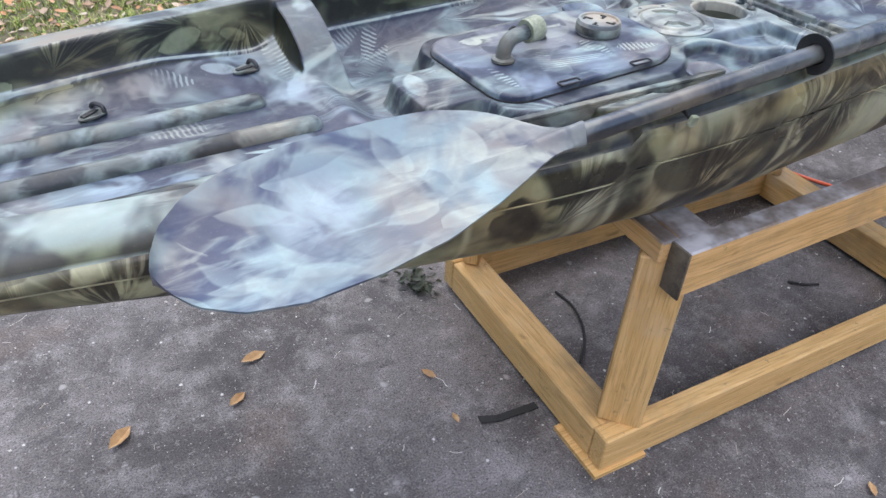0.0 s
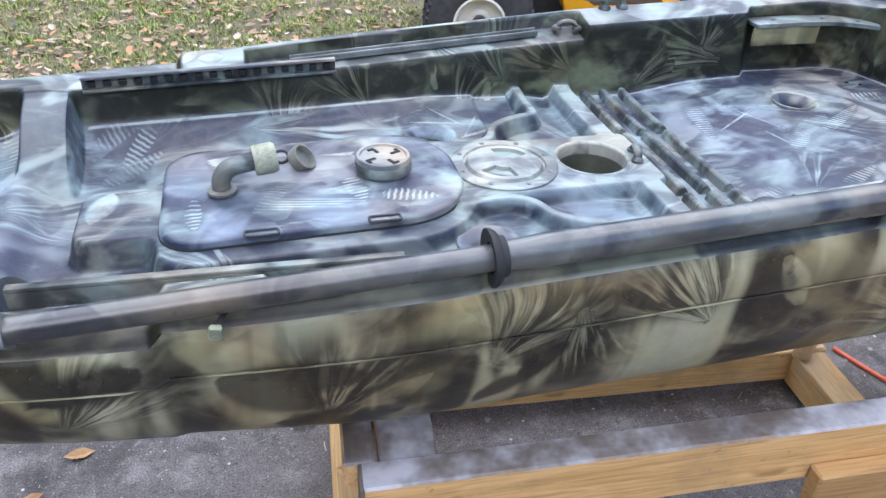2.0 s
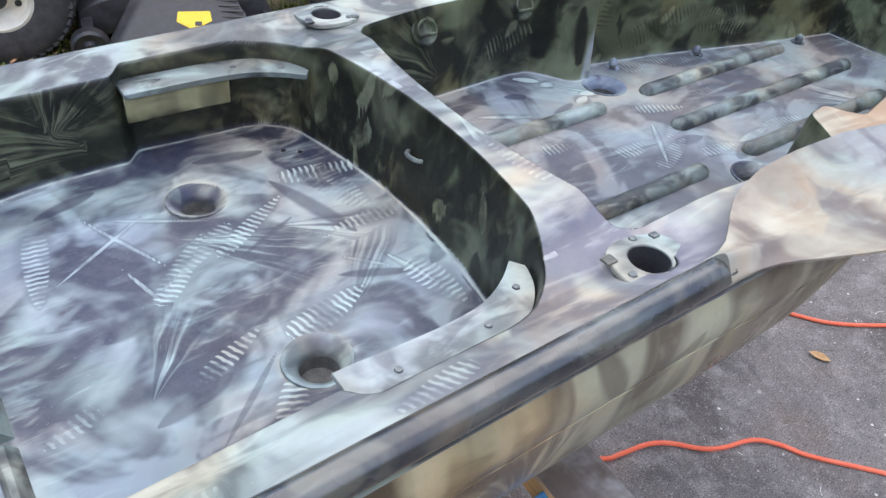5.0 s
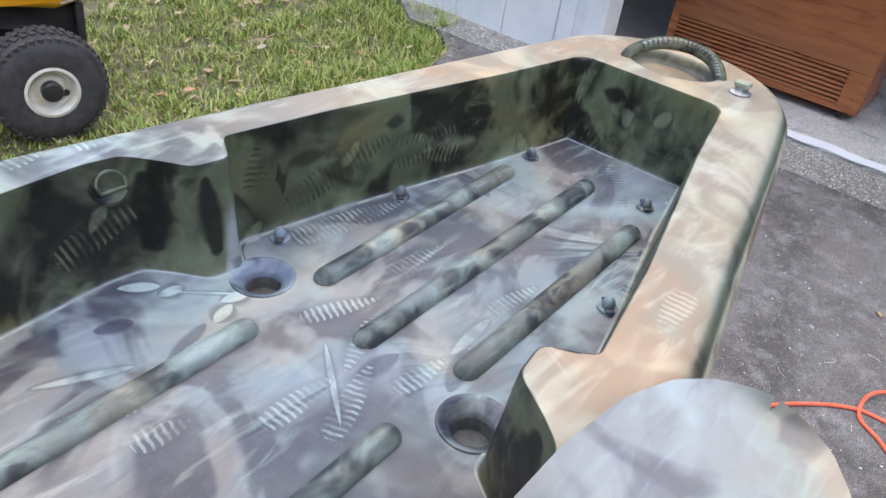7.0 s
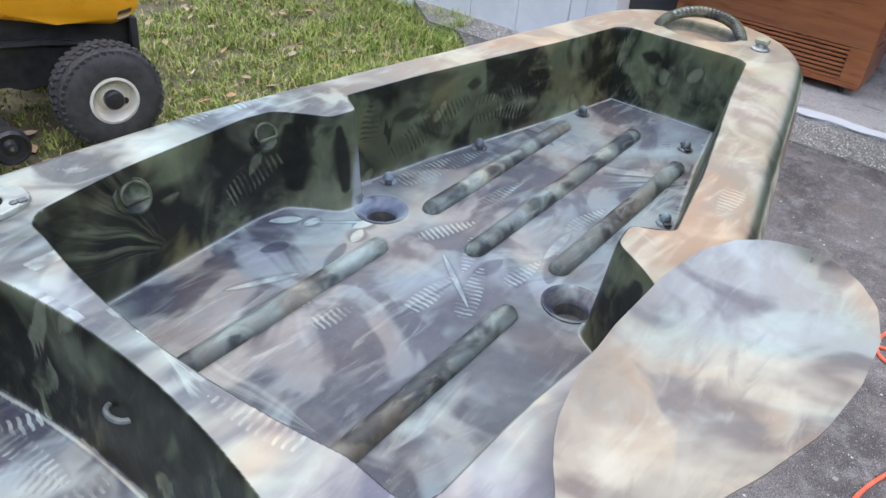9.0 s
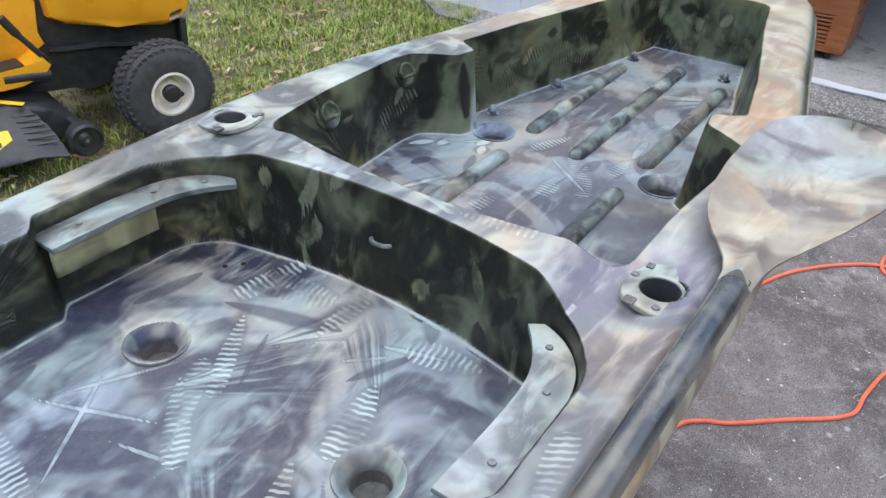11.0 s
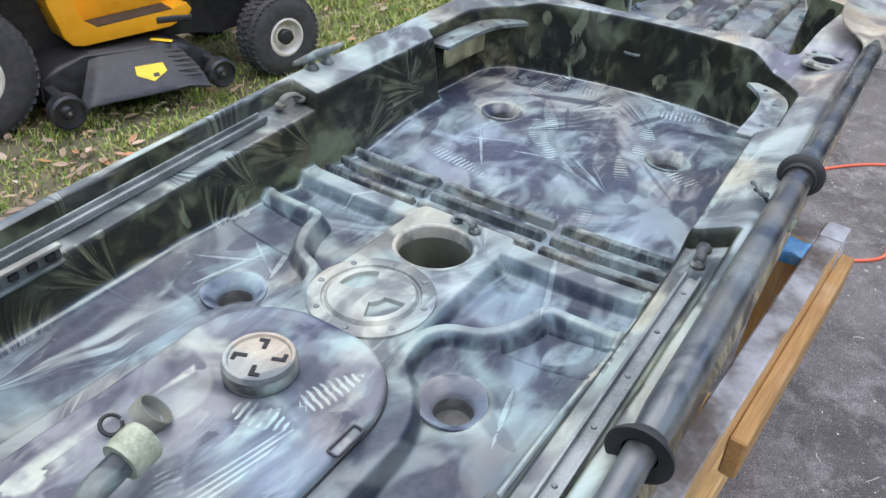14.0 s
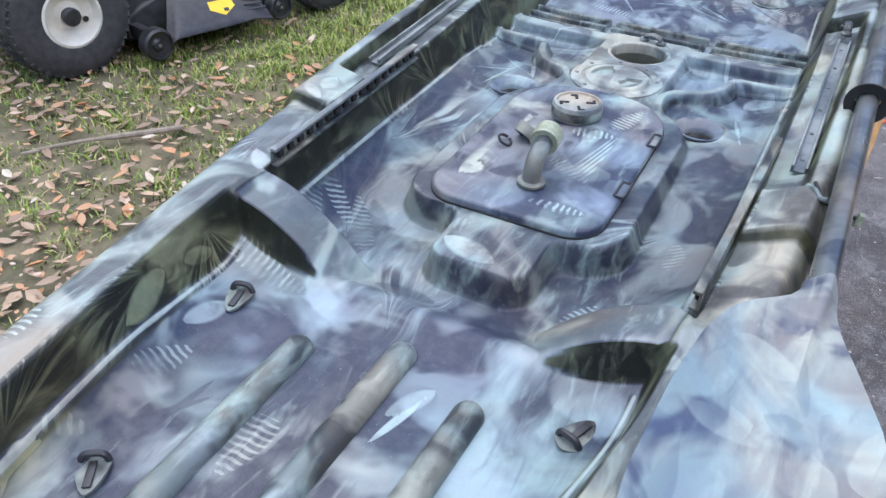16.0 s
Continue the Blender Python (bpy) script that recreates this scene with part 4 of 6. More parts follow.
def kayak_shell():
    xs = np.r_[STERN + 0.002, np.linspace(STERN + 0.02, -1.75, 40), np.linspace(-1.745, -0.725, 300), np.linspace(-0.723, -0.375, 220), np.linspace(-0.372, 0.15, 150), np.linspace(0.152, 0.30, 130), np.linspace(0.3035, 0.62, 80), np.linspace(0.622, 0.79, 75),
               np.linspace(0.7935, 1.335, 140), np.linspace(1.337, 1.40, 30), 1.40 + 0.198 * np.sin(np.linspace(0.02, 1, 50) * math.pi / 2)]
    v = np.r_[np.linspace(0, 0.70, 150), np.linspace(0.705, 0.80, 14), np.linspace(0.808, 1, 26)]
    v = np.r_[-v[:0:-1], v]
    gx = np.repeat(xs[:, None], len(v), 1)
    hw, rim = half_width(gx), rim_line(gx)
    av = np.abs(v)[None, :]
    gy = np.where(av < 0.70, av / 0.70 * (rim - 0.026), np.where(av < 0.80, rim - 0.026 + (av - 0.70) / 0.10 * 0.028, rim + 0.002 + (av - 0.80) / 0.20 * (hw - rim - 0.002))) * np.sign(v)[None, :]
    z, s, bead = deck(gx, gy)
    e = 0.0025
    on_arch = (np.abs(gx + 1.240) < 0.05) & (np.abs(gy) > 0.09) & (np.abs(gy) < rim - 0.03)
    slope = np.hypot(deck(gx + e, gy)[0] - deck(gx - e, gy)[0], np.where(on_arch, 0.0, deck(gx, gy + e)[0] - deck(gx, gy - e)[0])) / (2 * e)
    # steep faces get the darker side colour, part paint and part shade
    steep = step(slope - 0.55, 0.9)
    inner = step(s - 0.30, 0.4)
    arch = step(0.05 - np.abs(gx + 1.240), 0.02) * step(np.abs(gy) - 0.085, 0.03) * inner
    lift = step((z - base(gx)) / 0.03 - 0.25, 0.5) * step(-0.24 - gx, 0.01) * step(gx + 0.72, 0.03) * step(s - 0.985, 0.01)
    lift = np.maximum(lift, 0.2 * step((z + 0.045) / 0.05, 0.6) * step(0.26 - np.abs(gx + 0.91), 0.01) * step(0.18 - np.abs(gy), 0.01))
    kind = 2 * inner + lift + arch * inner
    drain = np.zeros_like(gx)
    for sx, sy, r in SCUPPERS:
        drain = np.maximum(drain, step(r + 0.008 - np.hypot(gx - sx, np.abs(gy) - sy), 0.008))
    # the arch's aft face is darkest: its shade goes into the colour
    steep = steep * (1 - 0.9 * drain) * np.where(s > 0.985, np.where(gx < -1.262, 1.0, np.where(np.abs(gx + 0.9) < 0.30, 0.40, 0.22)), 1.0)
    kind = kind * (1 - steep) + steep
    dish = np.hypot((gx - 1.475) / 0.062, (gy - 0.010) / 0.082)
    kind = np.maximum(kind, 0.75 * step(1.08 - dish, 0.15) * step(dish - 0.45, 0.3))
    pale = np.maximum(0.8 * step(bead - 0.35, 0.4), 0.9 * drain)
    kind = kind + (3 - kind) * pale
    # holes and cup take the sides' dark palette, which stands for their shade
    for sx, sy, rad in SCUPPERS:
        hole = step(0.56 * rad - np.hypot(gx - sx, np.abs(gy) - sy), 0.006)
        kind = kind * (1 - hole) + hole
    cup = step(0.052 - np.hypot(gx + 0.459, gy - 0.003), 0.004)
    kind = kind * (1 - cup) + 1.0 * cup
    co = np.stack([gx, gy, z], -1).reshape(-1, 3)
    n = len(v)
    i = np.arange((len(xs) - 1) * (n - 1))
    a = (i // (n - 1)) * n + i % (n - 1)
    me = bpy.data.meshes.new("deck")
    me.from_pydata(co.tolist(), [], np.stack([a, a + n, a + n + 1, a + 1], -1).tolist())
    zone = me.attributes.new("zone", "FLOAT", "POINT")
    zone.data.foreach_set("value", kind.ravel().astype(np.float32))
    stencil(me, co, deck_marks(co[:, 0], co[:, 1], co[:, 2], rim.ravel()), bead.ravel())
    link("deck", me, CAMO_DECK, kayak, "moulded plastic deck with three wells, green, black and slate camouflage with shade on its sides", 50)
    # outer hull
    prof = [(1.0, 0.0), (1.012, 0.03), (1.022, 0.08), (1.024, 0.14), (1.018, 0.20), (1.010, 0.215), (1.004, 0.23), (0.998, 0.33), (0.985, 0.45), (0.955, 0.58), (0.90, 0.71),
            (0.80, 0.83), (0.62, 0.93), (0.36, 0.985), (0.0, 1.0)]
    # the bilge draws in towards the stern
    fr, gr = zip(*prof)
    u = np.linspace(0, 1, 34)
    k = np.linspace(0, 1, len(prof))
    fr, gr = np.interp(u, k, fr), np.interp(u, k, gr)
    fr, gr = np.r_[fr, -fr[-2::-1]], np.r_[gr, gr[-2::-1]]
    hx = xs[::4] if xs[-1] in xs[::4] else np.r_[xs[::4], xs[-1]]
    hw = half_width(hx)
    ze = deck(hx, hw)[0]
    kz = np.minimum(keel(hx), ze - 0.01)
    co = np.stack([np.repeat(hx[:, None], len(fr), 1) - 0.0 * hw[:, None], hw[:, None] * fr[None], ze[:, None] + (kz - ze)[:, None] * gr[None]], -1).reshape(-1, 3)
    n = len(fr)
    i = np.arange((len(hx) - 1) * (n - 1))
    a = (i // (n - 1)) * n + i % (n - 1)
    me = bpy.data.meshes.new("hull")
    me.from_pydata(co.tolist(), [], np.stack([a, a + n, a + n + 1, a + 1], -1).tolist())
    x, y, z = co.T
    for_hull = [(-0.728, -0.02, 61, 0.17, 0.9, -0.9), (-0.484, 0.0, 127, 0.16, 0.9, -0.9), (-0.16, -0.06, 140, 0.18, 0.8, -0.9), (-0.642, 0.05, -76, 0.13, 0.7, -0.9), (-0.90, -0.08, 70, 0.15, 0.8, -0.9),
                (0.10, -0.06, 100, 0.16, 0.9, -0.9), (0.45, -0.05, 70, 0.15, 0.8, -0.9), (-1.15, -0.06, 50, 0.15, 0.8, -0.9), (0.70, 0.0, 160, 0.15, 0.7, -0.8), (-1.40, -0.05, 110, 0.13, 0.9, -0.9), (-1.50, -0.05, 95, 0.13, 1.3, -0.95), (-1.66, -0.04, 80, 0.12, 1.3, -0.95), (-1.82, -0.03, 90, 0.12, 1.3, -0.95)]
    stencil(me, co, [("fan", x, z, y + 0.3, 0.28, for_hull), ("leaf", x, z, y + 0.3, 0.28, [(-1.47, 0.005, 15, 0.06, 0.036, 0.9), (-1.60, -0.005, 190, 0.06, 0.034, 0.9), (-1.70, 0.02, 30, 0.05, 0.03, 0.8)] + strewn(44, 16, -2.05, -1.3, -0.03, 0.06, (0.05, 0.10), (0.02, 0.04), (-0.95, 0.6)) + strewn(43, 10, -1.35, -0.75, -0.10, 0.06, (0.08, 0.16), (0.03, 0.06), (-0.95, -0.8)) + strewn(41, 12, -1.6, 0.8, -0.08, 0.06, (0.06, 0.12), (0.02, 0.035), (0.3, 0.6)) + strewn(42, 12, -1.6, 0.8, -0.1, 0.06, (0.06, 0.14), (0.02, 0.04), (-0.8, -0.5)))])
    link("hull", me, CAMO_HULL, kayak, "outer hull in olive and tan brushed camouflage", 50)
    for s in (1, -1):
        pts = [(x, s * w * 1.0105, a + (b - a) * 0.222) for x, w, a, b in zip(hx, hw, ze, kz)][2:-8:3]
        part("seam", swept(bmesh.new(), pts, 0.0013, 6), CAMO_HULL, kayak, "thin moulding seam along the hull")


kayak_shell()


def floor_z(x, y):
    return float(deck(np.array([x]), np.array([y]))[0][0])


def floor_rib(x0, x1, y0, y1, w=0.0155, h=0.014):
    n = (x1 - x0) / w
    us = [0.0, 0.06, 0.2, 0.45, 0.8, 1.2] + [1.2 + (n - 2.4) * k / 10 for k in range(1, 10)] + [n - 1.2, n - 0.8, n - 0.45, n - 0.2, n - 0.06, n]
    pts, rs = [], []
    for u in us:
        x, y = x0 + u * w, y0 + (y1 - y0) * u / n
        e = min(u, n - u)
        pts.append((x, y, floor_z(x, y) + 0.0005))
        rs.append(w * (math.sqrt(max(1 - (1 - e) ** 2, 0.01)) if e < 1 else 1))
    part("floor_rib", swept(bmesh.new(), pts, rs, 16, h / w), CAMO_RIB, kayak, "raised rounded floor rib, worn camouflage", 60)


for y in (0.108, -0.002, -0.112):
    floor_rib(0.732 if abs(y) < 0.05 else 0.775, 1.245 if abs(y) < 0.05 else 1.185, y, y)
for y in (0.101, -0.112):
    floor_rib(0.33, 0.676, y - 0.004, y)
for x, y in ((-1.357, 0.094), (-1.312, -0.006), (-1.352, -0.104)):
    floor_rib(-1.86, x, y * 0.92, y, 0.0165, 0.016)

# the three-part foot tray between the console and the main well
for x in (-0.357, -0.320, -0.283):
    for y0, y1 in ((0.111, 0.288), (-0.091, 0.098), (-0.284, -0.104)):
        bm = bmesh.new()
        ends = []
        for y in (y0, y0 + 0.002, y0 * 0.75 + y1 * 0.25, (y0 + y1) / 2, y0 * 0.25 + y1 * 0.75, y1 - 0.002, y1):
            z = floor_z(x, min(max(y, -0.262), 0.262))
            t = z + (0.0125 if y in (y0, y1) else 0.0138)
            ends.append([bm.verts.new((x + a, y, b)) for a, b in ((-0.0115, z - 0.012), (0.014, z - 0.012), (0.013, z - 0.001), (0.0045, t - 0.0018), (0.002, t), (-0.004, t), (-0.0062, t - 0.002), (-0.0095, z - 0.001))])
        for p, q in zip(ends, ends[1:]):
            for k in range(len(p)):
                bm.faces.new((p[k - 1], p[k], q[k], q[k - 1]))
        bm.faces.new(ends[0]), bm.faces.new(ends[-1])
        part("tray_rib", bm, CAMO_RIB, kayak, "narrow moulded tray rib with steep sides", 30)


for sx, sy, rad in SCUPPERS:
    for s in (1, -1):
        ring = [floor_z(sx + 1.15 * rad * math.cos(a), s * sy + 1.15 * rad * math.sin(a)) for a in np.linspace(0, 2 * math.pi, 12, False)]
        at = Matrix.Translation((sx, s * sy, sorted(ring)[5]))
        funnel = part("scupper", turned(bmesh.new(), [(1.06 * rad, -0.002), (1.05 * rad, 0.0006), (0.99 * rad, 0.0012), (0.88 * rad, -0.001), (0.66 * rad, -0.0085), (0.59 * rad, -0.012), (0.575 * rad, -0.018)], 32, at),
                      CAMO_LID, kayak, "round funnel-shaped scupper drain", 60)
        # a closed grey end stands for the shaded ground below the open drain
        part("drain_tube", turned(bmesh.new(), [(0.575 * rad, -0.0175), (0.55 * rad, -0.034), (0.0, -0.035)], 28, at), DRAIN, funnel, "drain tube, the shade in it put into its colour", 50)

# ---- the paddle, laid along the gunwale ----
def blade_mesh(length, width, skew, sign, flip):
    """A spoon blade along x from its neck, thin, cupped, with a rib down its middle and a rounded tip."""
    bm = bmesh.new()
    full = [(0.0, 0.17), (0.05, 0.19), (0.09, 0.30), (0.14, 0.52), (0.20, 0.72), (0.30, 0.87), (0.45, 0.96), (0.65, 1.0), (0.80, 0.93), (0.90, 0.74), (0.96, 0.48), (0.99, 0.2), (1.0, 0.03)]
    slim = [(0.0, 0.17), (0.06, 0.18), (0.12, 0.25), (0.20, 0.44), (0.32, 0.70), (0.46, 0.91), (0.62, 1.0), (0.77, 0.98), (0.88, 0.82), (0.95, 0.56), (0.985, 0.28), (1.0, 0.03)]
    n, k = 40, 14
    for side in (1, -1):
        grid = []
        for i in range(n + 1):
            u = 1 - (1 - i / n) ** 1.5
            row = []
            for j in range(k + 1):
                t = 2 * j / k - 1
                w = width / 2 * np.interp(u, *zip(*(full if t * flip > 0 else slim)))
                y = w * t + skew * u * u
                z = sign * 0.016 * (t * t) * min(1, u * 3) - 0.018 * u * u * sign
                thick = 0.0015 + 0.009 * math.exp(-(t * w / 0.009) ** 2) * max(0, 1 - u * 1.15) + 0.0115 * max(0, 1 - u / 0.17) * (1 - t * t)
                row.append(bm.verts.new((u * length, y, z + side * thick)))
            grid.append(row)
        for a, b in zip(grid, grid[1:]):
            for j in range(k):
                bm.faces.new((a[j], b[j], b[j + 1], a[j + 1]) if side > 0 else (a[j], a[j + 1], b[j + 1], b[j]))
        if side > 0:
            upper = grid
        else:
            for i in range(n):
                for j in (0, k):
                    bm.faces.new((upper[i][j], upper[i + 1][j], grid[i + 1][j], grid[i][j]))
            for i in (0, n):
                for j in range(k):
                    bm.faces.new((upper[i][j], upper[i][j + 1], grid[i][j + 1], grid[i][j]))
    bmesh.ops.remove_doubles(bm, verts=bm.verts, dist=0.00005)
    return bm


A, B = Vector((-1.165, -0.377, 0.089)), Vector((0.285, -0.379, 0.168))
paddle = thing("kayak_paddle", "two-bladed kayak paddle sprayed in pale camouflage, laid along the gunwale", "paddle", Matrix.Translation((0, 0, 0.757)))
n = 24
us = [-0.022, -0.016, -0.009, -0.004] + [k / n for k in range(n + 1)] + [1.004, 1.008, 1.012, 1.016]
pts = [A.lerp(B, u) for u in us]
rad = [0.004, 0.0105, 0.0122, 0.0128] + [0.0130] * 8 + [0.0168] * 9 + [0.0152] * (n - 16) + [0.0150, 0.0138, 0.0105, 0.004]
part("shaft", swept(bmesh.new(), pts, rad, 32), SHAFT, paddle, "grey and tan sprayed round shaft, thicker between the rings")
for x, m in ((-0.733, 1), (-0.216, -1)):
    c = A.lerp(B, (x - A.x) / (B.x - A.x))
    bm = turned(bmesh.new(), [(0.0153, -0.012), (0.0195, -0.012), (0.021, -0.006), (0.0255, -0.004), (0.0285, 0.001), (0.0285, 0.004), (0.0255, 0.004), (0.021, 0.002), (0.0153, 0.002)], 32,
                aim(c, c + m * (A - B)))
    part("drip_ring", bm, RUBBER, paddle, "black rubber drip ring")
bm = blade_mesh(0.482, 0.190, 0.012, 1, -1)
bmesh.ops.transform(bm, matrix=Matrix.Translation(A + Vector((0.012, 0, 0.0))) @ pose(0, 0, 0, 0, 0, 178.4) @ pose(0, 0, 0, -13, 1.5, 0), verts=bm.verts)
part("blade", bm, CAMO_PADDLE, paddle, "broad spoon blade with pale blue-grey leaf camouflage")
bm = blade_mesh(0.535, 0.190, 0.0, 1, 1)
bmesh.ops.transform(bm, matrix=Matrix.Translation(B - Vector((0.004, 0, -0.001))) @ pose(0, 0, 0, 2, 0.6, -0.6), verts=bm.verts)
part("blade", bm, CAMO_TAN, paddle, "broad spoon blade with tan and grey leaf camouflage")


# ---- the wooden stand ----
STAND = Matrix.Translation((-0.862, -0.370, 0)) @ pose(0, 0, 0, 0, 0, -4.0)
stand = thing("kayak_stand", "low trestle stand of pine boards, oversprayed grey on top", "stand", STAND)


def board(name, p, q, w, h, material, label="", roll=0.0):
    """A board from p to q along its own x axis, w wide and h high."""
    p, q = Vector(p), Vector(q)
    bm = box(bmesh.new(), 0, (q - p).length, -w / 2, w / 2, -h / 2, h / 2, 0.003, seg=1)
    ob = part(name, bm, material, stand, label, 30)
    d = (q - p).normalized()
    ob.matrix_local = Matrix.Translation(p) @ d.to_track_quat("X", "Z").to_matrix().to_4x4() @ pose(0, 0, 0, roll)
    return ob


L = 1.15
board("top_rail", (0, 0.021, 0.518), (L, 0.021, 0.556), 0.042, 0.089, PINE_TOP, "upper pine rail greyed by overspray")
board("outer_rail", (0.57, -0.0135, 0.484), (L + 0.01, -0.0135, 0.503), 0.026, 0.078, PINE_OLD, "darker board screwed along the outer side")
board("top_rail", (0, 0.70, 0.518), (L, 0.70, 0.556), 0.038, 0.089, PINE_TOP, "upper pine rail greyed by overspray")
board("cross_bar", (0.0, 0.040, 0.542), (0.0, 0.68, 0.542), 0.038, 0.040, PINE_TOP, "short cross bar carrying the hull")
board("cross_bar", (0.06, 0.040, 0.540), (0.06, 0.68, 0.540), 0.070, 0.038, PINE_TOP, "short cross bar carrying the hull")
board("cross_bar", (L - 0.05, 0.040, 0.579), (L - 0.05, 0.68, 0.579), 0.089, 0.038, PINE_TOP, "short cross bar carrying the hull")
board("bottom_rail", (-0.035, 0.045, 0.0565), (L, 0.045, 0.0565), 0.040, 0.089, PINE, "lower pine rail")
board("bottom_rail", (-0.035, 0.66, 0.0565), (L, 0.66, 0.0565), 0.040, 0.089, PINE, "lower pine rail")
board("bottom_cross_bar", (0.005, 0.067, 0.0545), (0.005, 0.638, 0.0545), 0.080, 0.085, PINE, "lower cross board")
board("bottom_cross_bar", (L - 0.05, 0.067, 0.0545), (L - 0.05, 0.638, 0.0545), 0.080, 0.085, PINE, "lower cross board")
for x in (0.028, L - 0.06):
    for y, s in ((0.056, 1), (0.655, -1)):
        board("leg", (x, y + 0.012 * s, 0.101), (x - 0.012, y - 0.0 * s, 0.52 + 0.03 * x), 0.040, 0.086, PINE, "upright pine leg", 90)
for x in (-0.05, L - 0.09):
    bm = prism(bmesh.new(), [(x, 0.018), (x + 0.13, 0.018), (x + 0.13, 0.06), (x + 0.10, 0.16), (x, 0.16)], 0.0005, 0.0115)
    part("foot_plate", bm, PINE, stand, "thin plywood foot plate")
bm = box(bmesh.new(), -0.002, 0.004, -0.002, 0.040, 0.470, 0.563, 0.002)
part("end_smudge", bm, SMUDGE, stand, "black-painted rail end")

# ---- extension cord on the driveway ----
cord = [(0.45, 0.28), (0.50, 0.15), (0.58, 0.02), (0.71, -0.083), (0.763, -0.100), (0.834, -0.113), (0.883, -0.140), (0.931, -0.185), (0.978, -0.210), (1.055, -0.232), (1.10, -0.275), (1.133, -0.330), (1.225, -0.43), (1.34, -0.555), (1.45, -0.575), (1.57, -0.60),
        (1.75, -0.66), (1.95, -0.65), (2.05, -0.57), (2.10, -0.505), (2.18, -0.495), (2.25, -0.53), (2.30, -0.62), (2.24, -0.68), (2.15, -0.60), (2.127, -0.485), (2.029, -0.367),
        (1.893, -0.265), (1.75, -0.20), (1.60, -0.108), (1.524, -0.025), (1.42, 0.12), (1.30, 0.30)]
pts = glide([(x, y, 0.0055 + (0.007 if 19 < i < 24 else 0)) for i, (x, y) in enumerate(cord)], 6)
tagged(part("extension_cord", swept(bmesh.new(), pts, 0.0055, 8), CORD), "orange-red extension cord looped on the driveway", "extension cord")

# ---- fittings of the kayak ----
def lid_z(x):
    return 0.004 + 0.025 * (x + 0.9)


def lid_line(grow):
    """The lid's outline: tight corners aft, wide ones ahead."""
    aft = [p for p in rounded(-0.200 - grow, 0.200 + grow, -0.122 - grow, 0.122 + grow, 0.048 + grow, 14) if p[0] < 0]
    ahead = [p for p in rounded(-0.200 - grow, 0.200 + grow, -0.122 - grow, 0.122 + grow, 0.098 + grow, 20) if p[0] > 0]
    k = len(ahead) // 2
    return ahead[k:] + ahead[:k] + aft if ahead[0][1] < 0 else ahead[:k] + aft + ahead[k:]


LID = Matrix.Translation((-0.868, 0, lid_z(-0.868))) @ pose(0, 0, 0, 0, -1.4, 0)
line = lid_line(0.0)
bm = bmesh.new()
rings = [[bm.verts.new(LID @ Vector((x * r, y * r, z))) for x, y in line] for r, z in [(0.02 + 0.039 * k, 0.0055) for k in range(25)] + [(0.972, 0.0055), (0.99, 0.0042), (0.998, 0.0018), (1.0, -0.002), (1.0, -0.006)]]
for a, b in zip(rings, rings[1:]):
    for k in range(len(a)):
        bm.faces.new((a[k - 1], a[k], b[k], b[k - 1]))
bm.faces.new(rings[0]), bm.faces.new(rings[-1])
hatch = part("hatch_lid", bm, CAMO_LID, kayak, "rounded rectangular hatch lid in leaf camouflage", 50)
on_lid = np.array([v.co for v in hatch.data.vertices])
stencil(hatch.data, on_lid, [("fern", on_lid[:, 0], on_lid[:, 1], on_lid[:, 2], 1.0, [(-1.035, 0.026, -85, 0.126, 0.024, 0.9), (-0.822, -0.003, -79, 0.069, 0.022, 0.9), (-0.785, -0.054, -17, 0.080, 0.024, 0.8), (-0.906, 0.002, -121, 0.100, 0.018, 0.6)]),
                             ("leaf", on_lid[:, 0], on_lid[:, 1], on_lid[:, 2], 1.0, [(-1.012, 0.091, -21, 0.045, 0.030, 0.9), (-0.946, 0.104, -11, 0.061, 0.028, 0.9), (-0.840, 0.098, -34, 0.050, 0.028, 0.8), (-1.045, 0.042, -115, 0.050, 0.028, 0.7),
                                                                                  (-0.855, -0.028, -12, 0.060, 0.024, 0.9), (-0.93, -0.07, 40, 0.10, 0.032, -0.8), (-0.99, 0.06, -60, 0.10, 0.04, -0.8), (-0.80, 0.06, 100, 0.08, 0.03, -0.7), (-0.76, -0.06, 60, 0.08, 0.03, -0.7)])])
part("gasket", prism(bmesh.new(), lid_line(0.0015), -0.009, -0.0045, 0, LID), RUBBER, hatch, "dark rubber gasket")
for x in (-0.945, -0.793):
    z = lid_z(x) + 0.006
    bm = box(bmesh.new(), x - 0.018, x + 0.018, -0.124, -0.114, z - 0.004, z, 0.0015)
    hinge = part("hinge", bm, CAMO_LID, hatch, "flat moulded hinge in a dark wire loop")
    loop = [(x + a, b, z + 0.0008) for a, b in rounded(-0.020, 0.020, -0.1255, -0.1125, 0.003, 3)]
    part("hinge_loop", swept(bmesh.new(), loop, 0.0017, 6, closed=True), DECK_BLACK, hinge, "dark wire loop")
c = Matrix.Translation((-0.772, 0.011, lid_z(-0.772) + 0.005))
bm = turned(bmesh.new(), [(0, 0.0), (0.036, 0.0), (0.0385, 0.003), (0.0385, 0.021), (0.0365, 0.0245), (0.033, 0.0245), (0.0315, 0.0215), (0.0, 0.0215)], 36, c)
cap = part("screw_cap", bm, CAMO_PALE, hatch, "round screw cap with four dark slots")
for a in (25, 115, 205, 295):
    bm = box(bmesh.new(), 0.013, 0.028, -0.0022, 0.0022, 0.0213, 0.0228, 0, c @ pose(0, 0, 0, 0, 0, a))
    box(bm, 0.0235, 0.028, 0.0025, 0.0085, 0.0213, 0.0228, 0, c @ pose(0, 0, 0, 0, 0, a))
    part("grip_slot", bm, HOLE, cap)
